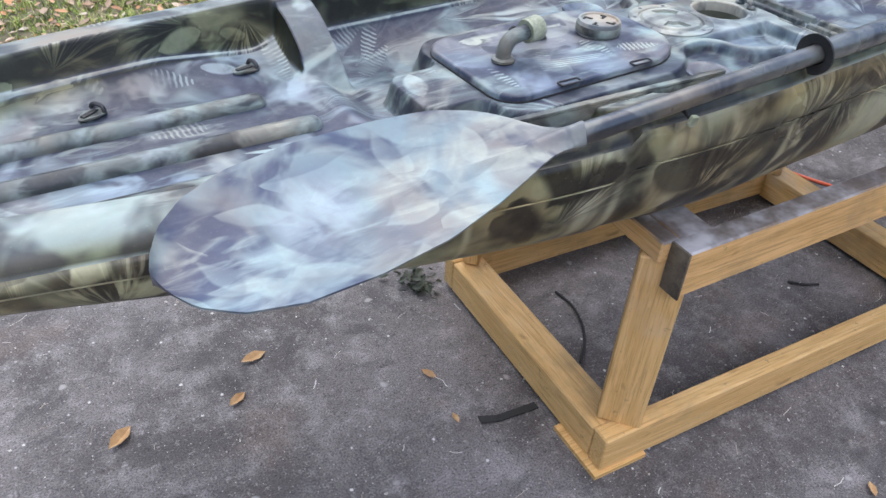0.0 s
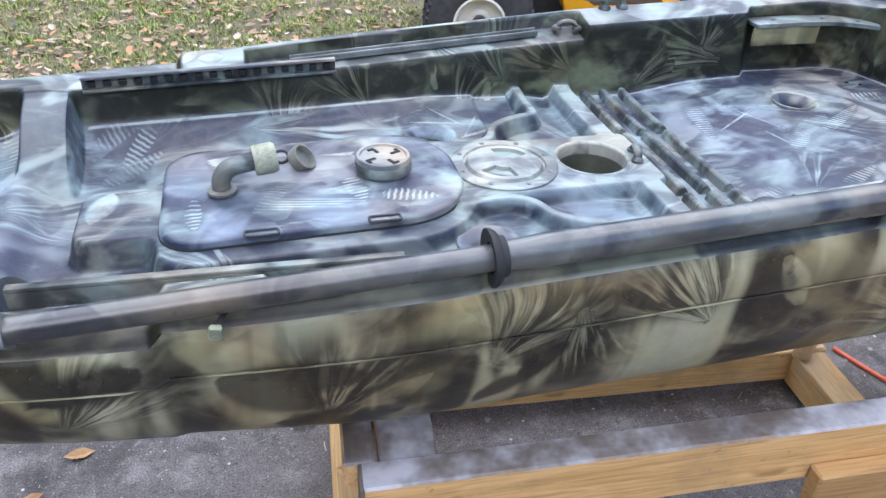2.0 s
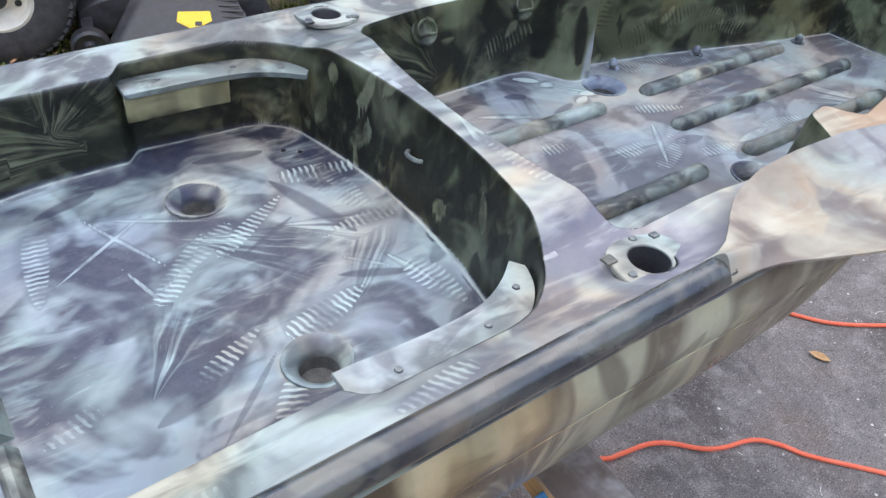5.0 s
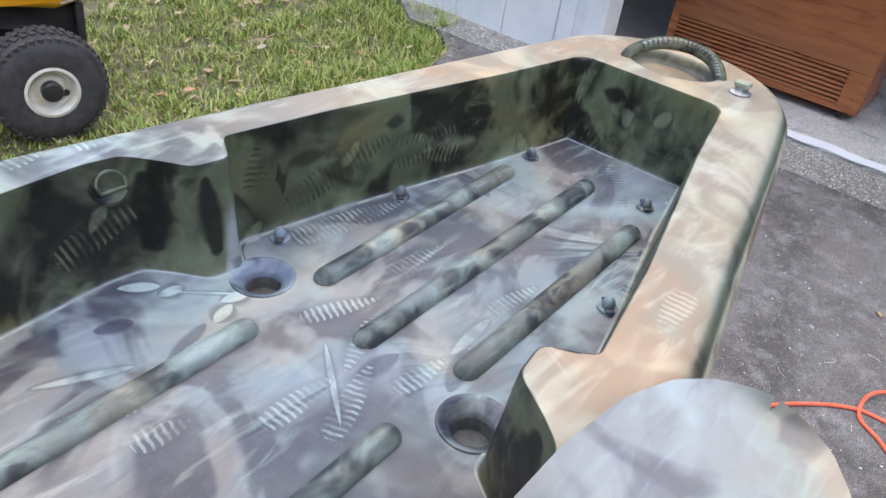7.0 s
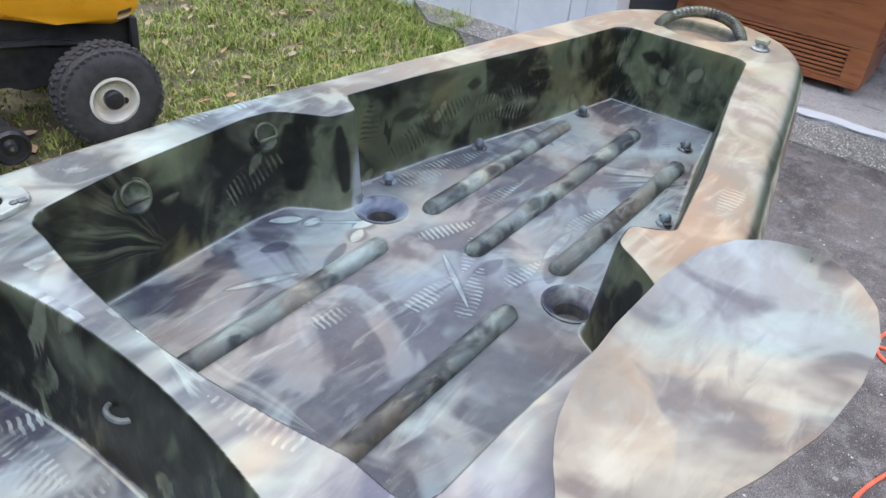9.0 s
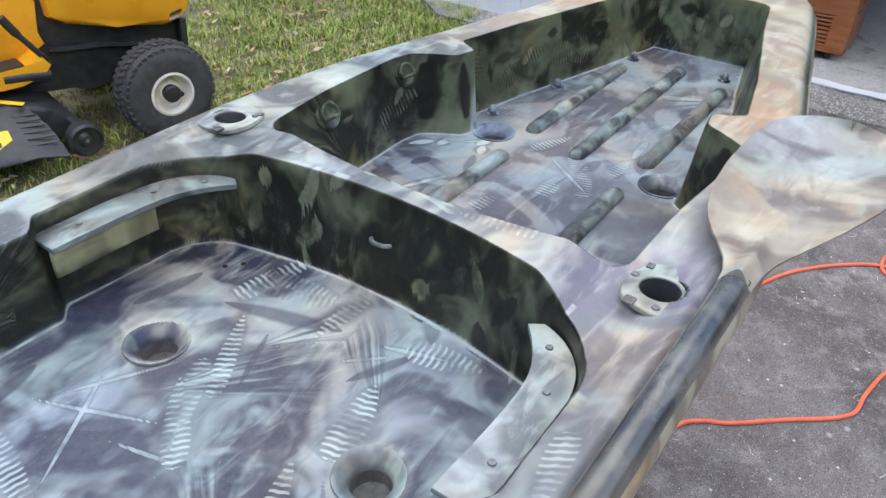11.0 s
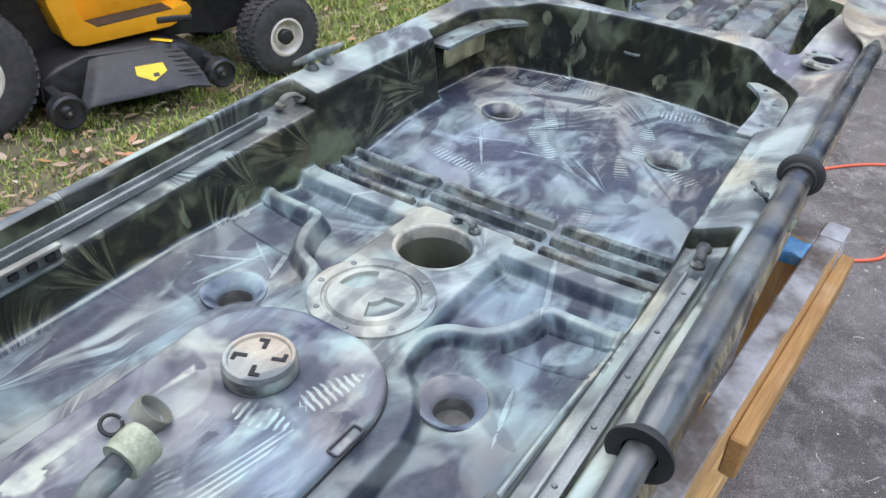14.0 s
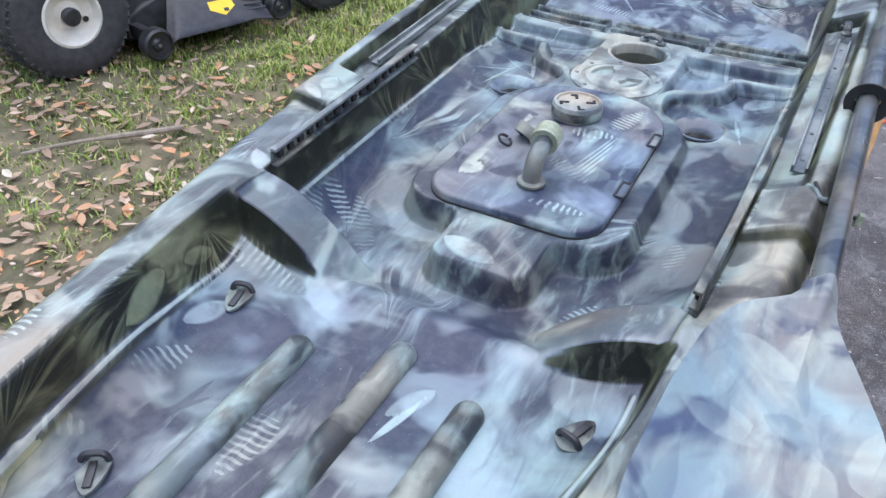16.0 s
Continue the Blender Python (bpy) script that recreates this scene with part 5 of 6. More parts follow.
part("cap_edge", turned(bmesh.new(), [(0.0386, 0.0045), (0.0394, 0.006), (0.0394, 0.0165), (0.0386, 0.018)], 36, c), CAMO_RIB, cap, "ribbed dark edge of the cap")
pts = glide([(-0.990, -0.006, lid_z(-0.99) + 0.008), (-0.989, -0.006, lid_z(-0.99) + 0.026), (-0.978, -0.005, lid_z(-0.99) + 0.040), (-0.955, -0.003, lid_z(-0.95) + 0.044), (-0.925, 0.0, lid_z(-0.95) + 0.047)], 6)
elbow = part("vent_elbow", swept(bmesh.new(), pts, 0.0125, 18), CAMO_RIB, hatch, "bent plastic vent pipe")
part("collar", turned(bmesh.new(), [(0.0125, -0.018), (0.0195, -0.018), (0.0205, -0.012), (0.0205, 0.008), (0.018, 0.012), (0.011, 0.012), (0.010, 0.002), (0, 0.002)], 24,
                      aim(pts[-2], pts[-2] + (pts[-1] - pts[-3]) * 10)), VENT, elbow, "pale threaded collar")
part("foot_flange", turned(bmesh.new(), [(0, 0), (0.019, 0), (0.019, 0.004), (0.0135, 0.006), (0, 0.006)], 20, Matrix.Translation((-0.990, -0.006, lid_z(-0.99) + 0.007))), CAMO_RIB, elbow)
bm = turned(bmesh.new(), [(0.012, 0.0), (0.0185, 0.0), (0.0195, 0.016), (0.0165, 0.016), (0.0155, 0.006), (0, 0.006)], 24, Matrix.Translation((-0.886, 0.050, lid_z(-0.886) + 0.012)) @ pose(0, 0, 0, 48, 0, 60))
plug = part("vent_plug", bm, CAMO_RIB, hatch, "open vent plug on a lanyard")
ring = [(-0.908 + 0.010 * math.cos(a), 0.070 + 0.009 * math.sin(a), lid_z(-0.91) + 0.012 + 0.005 * math.sin(a)) for a in np.linspace(0, 6.0, 16)]
part("lanyard_loop", swept(bmesh.new(), ring, 0.0022, 6), RUBBER, plug)


def inspection_port():
    c = Vector((-0.597, 0.002, 0.008))
    bm = turned(bmesh.new(), [(0.057, 0.0), (0.078, 0.0), (0.078, 0.0035), (0.075, 0.005), (0.061, 0.005), (0.0595, 0.002), (0.057, 0.002)], 48, Matrix.Translation(c), True)
    port = part("inspection_port", bm, CAMO_PALE, kayak, "round screw-in inspection port")
    bm = bmesh.new()
    rs, nt = [0.0, 0.012, 0.017, 0.020, 0.030, 0.040, 0.0435, 0.045, 0.053, 0.0575, 0.0585], 72
    rows = []
    for r in rs:
        row = []
        for k in range(nt):
            a = 360 * k / nt
            off = min(abs((a - q + 180) % 360 - 180) for q in (62, 242))
            hole = off < 36 and 0.0175 < r < 0.0445
            z = -0.005 if hole else (0.0065 if r < 0.057 else 0.001)
            row.append(bm.verts.new(c + Vector((r * math.cos(radians(a)), r * math.sin(radians(a)), z))))
        rows.append(row)
    for a, b in zip(rows, rows[1:]):
        for k in range(nt):
            j = (k + 1) % nt
            bm.faces.new((a[k], b[k], b[j], a[j]))
    bmesh.ops.remove_doubles(bm, verts=bm.verts, dist=0.00002)
    part("port_cover", bm, CAMO_PALE, port, "cover with two sunken finger grips", 30)
    for k in range(8):
        a = radians(45 * k + 12)
        part("screw", turned(bmesh.new(), [(0, 0.0068), (0.0035, 0.006), (0.0042, 0.004)], 10, Matrix.Translation(c + Vector((0.068 * math.cos(a), 0.068 * math.sin(a), 0)))), SPRAYED, port)


inspection_port()
# added cup lining, olive darkened for shade; a slit in the pedestal's end
bm = turned(bmesh.new(), [(0.0515, -0.002), (0.0505, -0.002), (0.0490, -0.128), (0.0, -0.129)], 40, Matrix.Translation((-0.459, 0.003, 0.0)))
part("cup_inside", bm, CUP, kayak, "inside of the round cup well, olive darkened with its shade", 50)
part("cup_rim", turned(bmesh.new(), [(0.0502, -0.010), (0.0504, 0.0060), (0.0514, 0.0086), (0.0535, 0.0097), (0.0565, 0.0096), (0.0575, 0.0080)], 48, Matrix.Translation((-0.459, 0.003, 0.0))), CAMO_PALE, kayak, "rounded lip of the cup well", 60)
part("slit", box(bmesh.new(), -1.174, -1.166, -0.0135, -0.0105, -0.032, -0.016, 0.001), HOLE, kayak)


def pad_eye(p, turn, size=0.78):
    m = Matrix.Translation(p) @ pose(0, 0, 0, 0, 0, turn) @ Matrix.Scale(size, 4)
    bm = bmesh.new()
    for x in (-0.019, 0.019):
        turned(bm, [(0, 0), (0.0095, 0), (0.0095, 0.004), (0.007, 0.0065), (0, 0.007)], 14, m @ Matrix.Translation((x, 0, 0)))
    arch = [m @ Vector((0.018 * math.cos(a), 0, 0.004 + 0.011 * math.sin(a))) for a in np.linspace(0, math.pi, 11)]
    swept(bm, arch, 0.0068 * size, 10, 0.55)
    eye = part("pad_eye", bm, CAMO_RIB, kayak, "small strap eye")
    for x in (-0.019, 0.019):
        part("screw", turned(bmesh.new(), [(0, 0.0085), (0.0035, 0.008), (0.0045, 0.006)], 10, m @ Matrix.Translation((x, 0, 0))), SPRAYED, eye)


pad_eye((-0.393, -0.004, 0.009), 75, 0.95)
for s, x in ((1, -0.385), (-1, -0.412)):
    pad_eye((x, 0.320 * s, float(top(x)) - 0.024), -12 if s > 0 else 6, 0.95)
    # gear track in the gunwale tray
    x0, x1 = -0.872, -0.440
    m = Matrix.Translation((x0, 0.316 * s, floor_z(x0, 0.318 * s) + 0.001)) @ pose(0, 0, 0, 0, -math.degrees(math.atan2(floor_z(x1, 0.326 * s) - floor_z(x0, 0.318 * s), x1 - x0)), 0.9 * s)
    n = x1 - x0
    bm = bmesh.new()
    box(bm, 0, n, -0.010, 0.010, 0, 0.003, 0, m)
    box(bm, 0, n, -0.010, -0.0065, 0.0031, 0.010, 0.001, m)
    box(bm, 0, n, 0.0065, 0.010, 0.0031, 0.010, 0.001, m)
    track = part("gear_track", bm, ALUMINIUM, kayak, "slotted aluminium gear track, sprayed over")
    for k in range(6):
        part("screw", turned(bmesh.new(), [(0, 0.0050), (0.0022, 0.0046), (0.0030, 0.0030)], 10, m @ Matrix.Translation((0.03 + k * (n - 0.06) / 5, 0, 0))), SPRAYED, track)
    # side strip on the well's inner wall
    p, q = Vector((-1.187, 0.262 * s, 0.060 + 0.006 * s)), Vector((-0.802, 0.281 * s, 0.064 + 0.007 * s))
    m = Matrix.Translation(p) @ (q - p).to_track_quat("X", "Z").to_matrix().to_4x4()
    n = (q - p).length
    strip = part("side_rail", box(bmesh.new(), 0, n, -0.002 if s < 0 else 0.002, 0.005 if s > 0 else -0.005, -0.0099, 0.0059, 0, m), CAMO_RIB, kayak, "narrow side rail with a row of slots, sprayed over")
    part("lower_lip", box(bmesh.new(), 0, n, -0.005, 0.005, -0.014, -0.010, 0.001, m), CAMO_RIB, strip)
    # starboard lip is coloured darker to offset its sky reflection
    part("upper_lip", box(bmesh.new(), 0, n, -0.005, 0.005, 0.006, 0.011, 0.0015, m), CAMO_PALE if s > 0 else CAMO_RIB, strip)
    for k in range(17):
        x = 0.014 + k * (n - 0.028) / 16
        part("rail_slot", box(bmesh.new(), x - 0.0055, x + 0.0055, -0.0028, 0.0028, -0.006, 0.003, 0.001, m, 1), HOLE, strip)
    # ledge under the rim of the main well
    line = [(-0.042, 0.293), (0.05, 0.296), (0.115, 0.292), (0.155, 0.278), (0.182, 0.252), (0.196, 0.222)]
    outer = [(p.x, p.y) for p in glide([(x, y + 0.008, 0) for x, y in line], 4)]
    inner = [(p.x, p.y) for p in glide([(-0.042, 0.258, 0), (0.05, 0.260, 0), (0.105, 0.257, 0), (0.135, 0.249, 0), (0.163, 0.234, 0), (0.186, 0.216, 0)], 4)]
    bm = prism(bmesh.new(), [(x, y * s) for x, y in outer + inner[::-1]], 0.100 + 0.006 * s, 0.107 + 0.006 * s, 0.0015)
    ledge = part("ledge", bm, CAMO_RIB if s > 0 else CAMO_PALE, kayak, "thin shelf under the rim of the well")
    zl = 0.100 + 0.006 * s
    edge = [q for q in inner if q[0] < 0.10]
    bm = prism(bmesh.new(), [(x, (y + 0.003) * s) for x, y in edge] + [(x, (y + 0.009) * s) for x, y in edge[::-1]], zl - 0.034, zl - 0.0005, 0.001)
    if s > 0:
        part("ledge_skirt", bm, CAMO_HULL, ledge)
    else:
        bm.free()
    for x, y in ((0.008, 0.284), (0.108, 0.280), (0.165, 0.252)):
        part("screw", turned(bmesh.new(), [(0, 0.0025), (0.0035, 0.0018), (0.0042, 0.0)], 12, Matrix.Translation((x, y * s, 0.107 + 0.006 * s))), SPRAYED, ledge)
    # rod holder in the gunwale
    x, y, z = 0.271, 0.317 * s, 0.1425 + 0.0035 * s
    out = [(p.x, p.y) for p in glide([(x - 0.044, y + 0.010 * s, 0), (x - 0.030, y - 0.030 * s, 0), (x + 0.010, y - 0.036 * s, 0), (x + 0.045, y - 0.018 * s, 0), (x + 0.042, y + 0.022 * s, 0), (x + 0.006, y + 0.036 * s, 0), (x - 0.031, y + 0.032 * s, 0)], 4, True)]
    ang = [math.atan2(q[1] - y, q[0] - x) for q in out]
    bm = bmesh.new()
    rings = []
    for r, h in ((1.0, -0.004), (1.0, 0.0005), (0.95, 0.0018), (0.50, 0.0022), (0.38, 0.0028), (0.20, 0.0032), (0.06, 0.0030), (0.0, 0.0018), (0.0, -0.06)):
        row = []
        for q, a in zip(out, ang):
            hx, hy = x + 0.0215 * math.cos(a), y + 0.0215 * math.sin(a)
            row.append(bm.verts.new((hx + (q[0] - hx) * r, hy + (q[1] - hy) * r, z + h)))
        rings.append(row)
    for a, b in zip(rings, rings[1:]):
        for k in range(len(a)):
            j = (k + 1) % len(a)
            bm.faces.new((a[k], a[j], b[j], b[k]))
    holder = part("rod_holder", bm, CAMO_PALE, kayak, "flush flanged rod holder with an open tube", 35)
    # added lining and end hold the shade inside the tube in their colour
    part("tube_inside", turned(bmesh.new(), [(0.0203, -0.085), (0.0203, -0.0012), (0.0213, 0.0005), (0.0213, -0.085)], 32, Matrix.Translation((x, y, z)), True), DECK_BLACK, holder, "inside of the rod tube, shade put into its dark colour")
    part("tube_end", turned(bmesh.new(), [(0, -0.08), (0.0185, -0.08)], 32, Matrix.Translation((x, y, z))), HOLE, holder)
    for a in (75, 195, 315):
        c = (x + 0.034 * math.cos(radians(a)), y + 0.032 * math.sin(radians(a)), z + 0.0012)
        part("screw", turned(bmesh.new(), [(0, 0.003), (0.004, 0.0025), (0.005, 0.0)], 12, Matrix.Translation(c)), SPRAYED, holder)
    part("hinge_tab", box(bmesh.new(), x - 0.045, x - 0.031, y - 0.018 * s - 0.006, y - 0.018 * s + 0.006, z + 0.001, z + 0.0045, 0.0015), CAMO_RIB, holder, "dark hinge tab")
    part("latch", box(bmesh.new(), x + 0.028, x + 0.038, y - 0.024 * s - 0.004, y - 0.024 * s + 0.004, z + 0.001, z + 0.0042, 0.0012), SPRAYED, holder, "small metal latch")
# little tie hook on the bulkhead
arch = [(0.226 - 0.010 * math.sin(a), 0.010 + 0.014 * math.cos(a), 0.088 + 0.002 * math.sin(a)) for a in np.linspace(0, math.pi, 10)]
part("tie_hook", swept(bmesh.new(), arch, 0.003, 8), CAMO_RIB, kayak, "small tie hook")


def d_ring(x, y, z):
    m = Matrix.Translation((x, y, z)) @ pose(0, 0, 0, 62, 0, 0)
    bm = turned(bmesh.new(), [(0, 0), (0.023, 0), (0.024, 0.002), (0.021, 0.0045), (0.014, 0.0025), (0, 0.0025)], 24, m)
    plate = part("d_ring_plate", bm, CAMO_SIDE, kayak, "round strap plate with a ring")
    pts = [m @ Vector((0.017 * math.cos(a), 0.015 * math.sin(a) if math.sin(a) > -0.5 else -0.0075, 0.009)) for a in np.linspace(0, 2 * math.pi, 24, False)]
    part("ring", swept(bmesh.new(), pts, 0.0024, 8, closed=True), CAMO_SIDE, plate, "sprayed-over metal D ring")


d_ring(0.415, 0.270, 0.118)
d_ring(0.627, 0.287, 0.120)
# carrying handle, tie eye and strap studs at the bow
pts = glide([(1.425, 0.077, 0.150), (1.442, 0.071, 0.172), (1.478, 0.040, 0.188), (1.500, -0.005, 0.190), (1.500, -0.047, 0.180), (1.484, -0.071, 0.162), (1.476, -0.077, 0.148)], 6)
handle = part("bow_handle", swept(bmesh.new(), pts, [0.009 + 0.005 * math.sin(math.pi * k / (len(pts) - 1)) for k in range(len(pts))], 14, 0.65), CAMO_SIDE, kayak, "olive camouflage carrying handle with a toothed outer edge")
for k in range(8, 30):
    a, b = pts[k], pts[k + 1]
    m = Matrix.Translation((a + b) / 2) @ (b - a).to_track_quat("X", "Z").to_matrix().to_4x4()
    part("grip_tooth", box(bmesh.new(), -0.0024, 0.0024, -0.0125, -0.004, 0.003, 0.0105, 0.001, m, 1), CAMO_PALE, handle)
for x, y in ((1.428, 0.075), (1.476, -0.077)):
    part("handle_foot", turned(bmesh.new(), [(0, -0.02), (0.018, -0.02), (0.017, 0.006), (0.010, 0.012), (0, 0.012)], 18, Matrix.Translation((x, y, 0.148))), CAMO_SIDE, handle)
bm = turned(bmesh.new(), [(0, 0), (0.017, 0), (0.017, 0.004), (0.011, 0.007), (0.009, 0.014), (0, 0.014)], 20, Matrix.Translation((1.448, -0.118, floor_z(1.448, -0.118) - 0.001)))
eye = part("tie_eye", bm, STEEL, kayak, "small metal tie-down eye")
part("eye_bar", box(bmesh.new(), 1.438, 1.458, -0.130, -0.106, floor_z(1.448, -0.118) + 0.011, floor_z(1.448, -0.118) + 0.020, 0.003), VENT, eye, "cream plastic bar")
for x, y in ((0.805, 0.208), (0.998, 0.172), (1.246, 0.110), (1.252, -0.094), (1.000, -0.170)):
    z = floor_z(x, y)
    m = Matrix.Translation((x, y, z)) @ pose(0, 0, 0, 0, 0, 40)
    bm = turned(bmesh.new(), [(0, 0.0), (0.014, 0.0), (0.013, 0.0025), (0.008, 0.004), (0.0085, 0.009), (0.006, 0.015), (0.0015, 0.018), (0, 0.018)], 18, m)
    stud = part("strap_stud", bm, CAMO_LID, kayak, "small conical strap stud")
    part("stud_tab", box(bmesh.new(), -0.016, 0.016, -0.006, 0.006, 0.003, 0.0065, 0.002, m), BLACK, stud)
for x, y in ((0.142, 0.205), (0.160, 0.190)):
    part("drain_hole", turned(bmesh.new(), [(0, 0.0012), (0.0035, 0.0008), (0.0038, -0.002)], 10, Matrix.Translation((x, y, floor_z(x, y)))), HOLE, kayak)
# strap anchors by the stern well's sides
for x, y, turn in ((-1.590, 0.150, 35), (-1.345, 0.196, 15), (-1.350, -0.205, 160)):
    m = Matrix.Translation((x, y, floor_z(x, y) + 0.001)) @ pose(0, 0, 0, 0, 0, turn) @ Matrix.Scale(0.78, 4)
    drop_line = [(p.x, p.y) for p in glide([(-0.034, 0, 0), (-0.020, 0.012, 0), (0.010, 0.019, 0), (0.024, 0.010, 0), (0.027, -0.004, 0), (0.012, -0.019, 0), (-0.018, -0.012, 0)], 4, True)]
    anchor = part("strap_anchor", prism(bmesh.new(), drop_line, 0, 0.004, 0.0012, m), CAMO_RIB, kayak, "dark teardrop strap anchor on the floor")
    part("anchor_bail", swept(bmesh.new(), [m @ Vector(p) for p in glide([(0.012, -0.016, 0.002), (0.014, -0.010, 0.013), (0.014, 0.010, 0.013), (0.012, 0.016, 0.002)], 5)], 0.0034, 8), DECK_BLACK, anchor)
    part("anchor_tongue", box(bmesh.new(), -0.026, 0.010, -0.005, 0.005, 0.004, 0.0075, 0.0015, m), DECK_BLACK, anchor)
# horn cleat
m = Matrix.Translation((-0.288, 0.346, floor_z(-0.288, 0.346) - 0.001)) @ pose(0, 0, 0, 0, -2, -2)
pts = [(0.056 * k / 8, 0, 0.019 - 0.005 * (k / 8) ** 2 + 0.006 * abs(k / 8) ** 3) for k in range(-8, 9)]
bm = swept(bmesh.new(), [m @ Vector(p) for p in pts], [0.0075 * (1 - 0.55 * abs(k / 8) ** 2) for k in range(-8, 9)], 12)
cleat = part("cleat", bm, CAMO_RIB, kayak, "horn cleat on the gunwale")
for x in (-0.017, 0.017):
    part("cleat_foot", turned(bmesh.new(), [(0, 0), (0.012, 0), (0.011, 0.003), (0.0065, 0.008), (0.0065, 0.018), (0, 0.018)], 14, m @ Matrix.Translation((x, 0, 0))), CAMO_RIB, cleat)


def keeper(x):
    """An elastic loop that holds the shaft to the gunwale."""
    c = A.lerp(B, (x - A.x) / (B.x - A.x))
    z = floor_z(x, -0.352)
    pts = glide([(x + 0.034, -0.336, floor_z(x + 0.034, -0.336) + 0.006), (x + 0.012, -0.350, z + 0.007), (x, c.y + 0.006, c.z - 0.0175), (x - 0.004, c.y - 0.008, c.z - 0.019), (x - 0.006, c.y - 0.012, c.z - 0.020)], 5)
    loop = part("paddle_keeper", swept(bmesh.new(), pts, 0.0025, 8), RUBBER, kayak, "elastic paddle keeper")
    part("keeper_hook", swept(bmesh.new(), glide([(x + 0.040, -0.330, z + 0.006), (x + 0.026, -0.338, z + 0.011), (x + 0.012, -0.346, z + 0.009), (x + 0.002, -0.354, z + 0.014)], 4), 0.0034, 8), CAMO_RIB, loop, "plastic hook")
    part("keeper_toggle", box(bmesh.new(), -0.006, 0.006, -0.004, 0.004, -0.008, 0.008, 0.003, Matrix.Translation((x - 0.006, c.y - 0.012, c.z - 0.019)) @ pose(0, 0, 0, 10, 10, 0)), VENT, loop, "pale toggle")


keeper(-0.300)
keeper(-0.985)

# ---- blue tape and clear tape on the stand's end ----
m = STAND @ Matrix.Translation((L - 0.07, 0, 0.5985))
bm = box(bmesh.new(), -0.080, 0.045, 0.040, 0.118, -0.030, -0.006, 0.006, None, 2)
bmesh.ops.subdivide_edges(bm, edges=bm.edges[:], cuts=5, use_grid_fill=True)
for v in bm.verts:
    v.co += 0.007 * noise.noise_vector(v.co * 34) + 0.003 * noise.noise_vector(v.co * 90)
bmesh.ops.transform(bm, matrix=m, verts=bm.verts)
tagged(part("tape_pad", bm, BLUE), "crumpled blue masking tape over the stand's end", "tape")
part("tape_wrap", box(bmesh.new(), -0.06, 0.0008, -0.021, 0.021, -0.047, 0.047, 0.002, Matrix.Translation((L, 0.019, 0.556)) @ pose(0, 0, 0, 0, -1.8, 0)), TAPE, stand, "clear tape wrapped round the rail end")

# ---- the riding mower on the lawn ----
MOWER = Matrix.Translation((0.062, 2.335, 0)) @ pose(0, 0, 0, 0, 0, math.degrees(math.atan2(-0.286, 1.31)))
mower = thing("riding_mower", "orange-yellow riding mower with black cutting deck parked on grass", "lawn mower", MOWER)


def wheel(a, b, z, r, w, rim_r, treads, side=-1):
    """A wheel whose outer face is at b, on side -1 or 1."""
    m = Matrix.Translation((a, b, z)) @ pose(0, 0, 0, 90 if side < 0 else -90, 0, 0)
    t = r - rim_r
    prof = [(rim_r - 0.006, -0.006), (rim_r + 0.004, -0.001), (rim_r + 0.25 * t, 0.004), (rim_r + 0.6 * t, 0.002), (r - 0.018, -0.010), (r - 0.006, -0.026), (r, -0.05), (r, -w + 0.05),
            (r - 0.006, -w + 0.026), (r - 0.03, -w + 0.004), (rim_r, -w)]
    hub = part("wheel", turned(bmesh.new(), [(0, -0.03), (0.034, -0.03), (0.036, -0.004), (0.030, 0.004), (0.0, 0.006)], 20, m), BLACK, mower, "wheel with a cream rim and treaded tyre")
    part("tyre", turned(bmesh.new(), prof, 56, m), TYRE, hub, "dark rubber tyre")
    part("rim", turned(bmesh.new(), [(rim_r, -0.010), (rim_r + 0.002, -0.001), (rim_r - 0.008, 0.002), (rim_r - 0.014, -0.008), (rim_r - 0.020, -0.038), (0.055, -0.048), (0.040, -0.030), (0.0, -0.028)], 40, m), RIM, hub, "cream painted steel rim")
    part("valve", turned(bmesh.new(), [(0, 0), (0.012, 0), (0.012, 0.004), (0, 0.004)], 12, m @ Matrix.Translation((0.55 * rim_r, -0.25 * rim_r, -0.041))), BLACK, hub)
    bm = bmesh.new()
    for k in range(treads):
        for s in range(4):
            q = m @ pose(0, 0, 0, 0, 0, 360 * (k + 0.5 * (s % 2)) / treads)
            zc = -w * (0.16 + 0.227 * s)
            dip = 0.010 if s in (0, 3) else 0.0
            box(bm, r - 0.010 - dip, r + 0.0035 - dip, -math.pi * r / treads * 0.66, math.pi * r / treads * 0.66, zc - w * 0.095, zc + w * 0.095, 0, q @ pose(0, 0, 0, 22 if s % 2 else -22, 0, 0))
    part("tread", bm, TYRE, hub)


wheel(0.0, 0.0, 0.236, 0.250, 0.20, 0.118, 46)
wheel(1.338, 0.0, 0.140, 0.192, 0.15, 0.088, 42)
wheel(0.0, 0.92, 0.236, 0.250, 0.20, 0.118, 46, 1)
wheel(1.338, 0.86, 0.140, 0.192, 0.15, 0.088, 42, 1)


def side_plate(name, outline, b0, b1, material, label="", bevel=0.008, parent=None):
    """An outline in a and z, drawn out from b0 to b1."""
    bm = prism(bmesh.new(), outline, -b1, -b0, bevel, pose(0, 0, 0, 90, 0, 0))
    return part(name, bm, material, parent or mower, label, 35)


def sleek(points, n=4):
    return [(p.x, p.y) for p in glide([(a, z, 0) for a, z in points], n, True)]


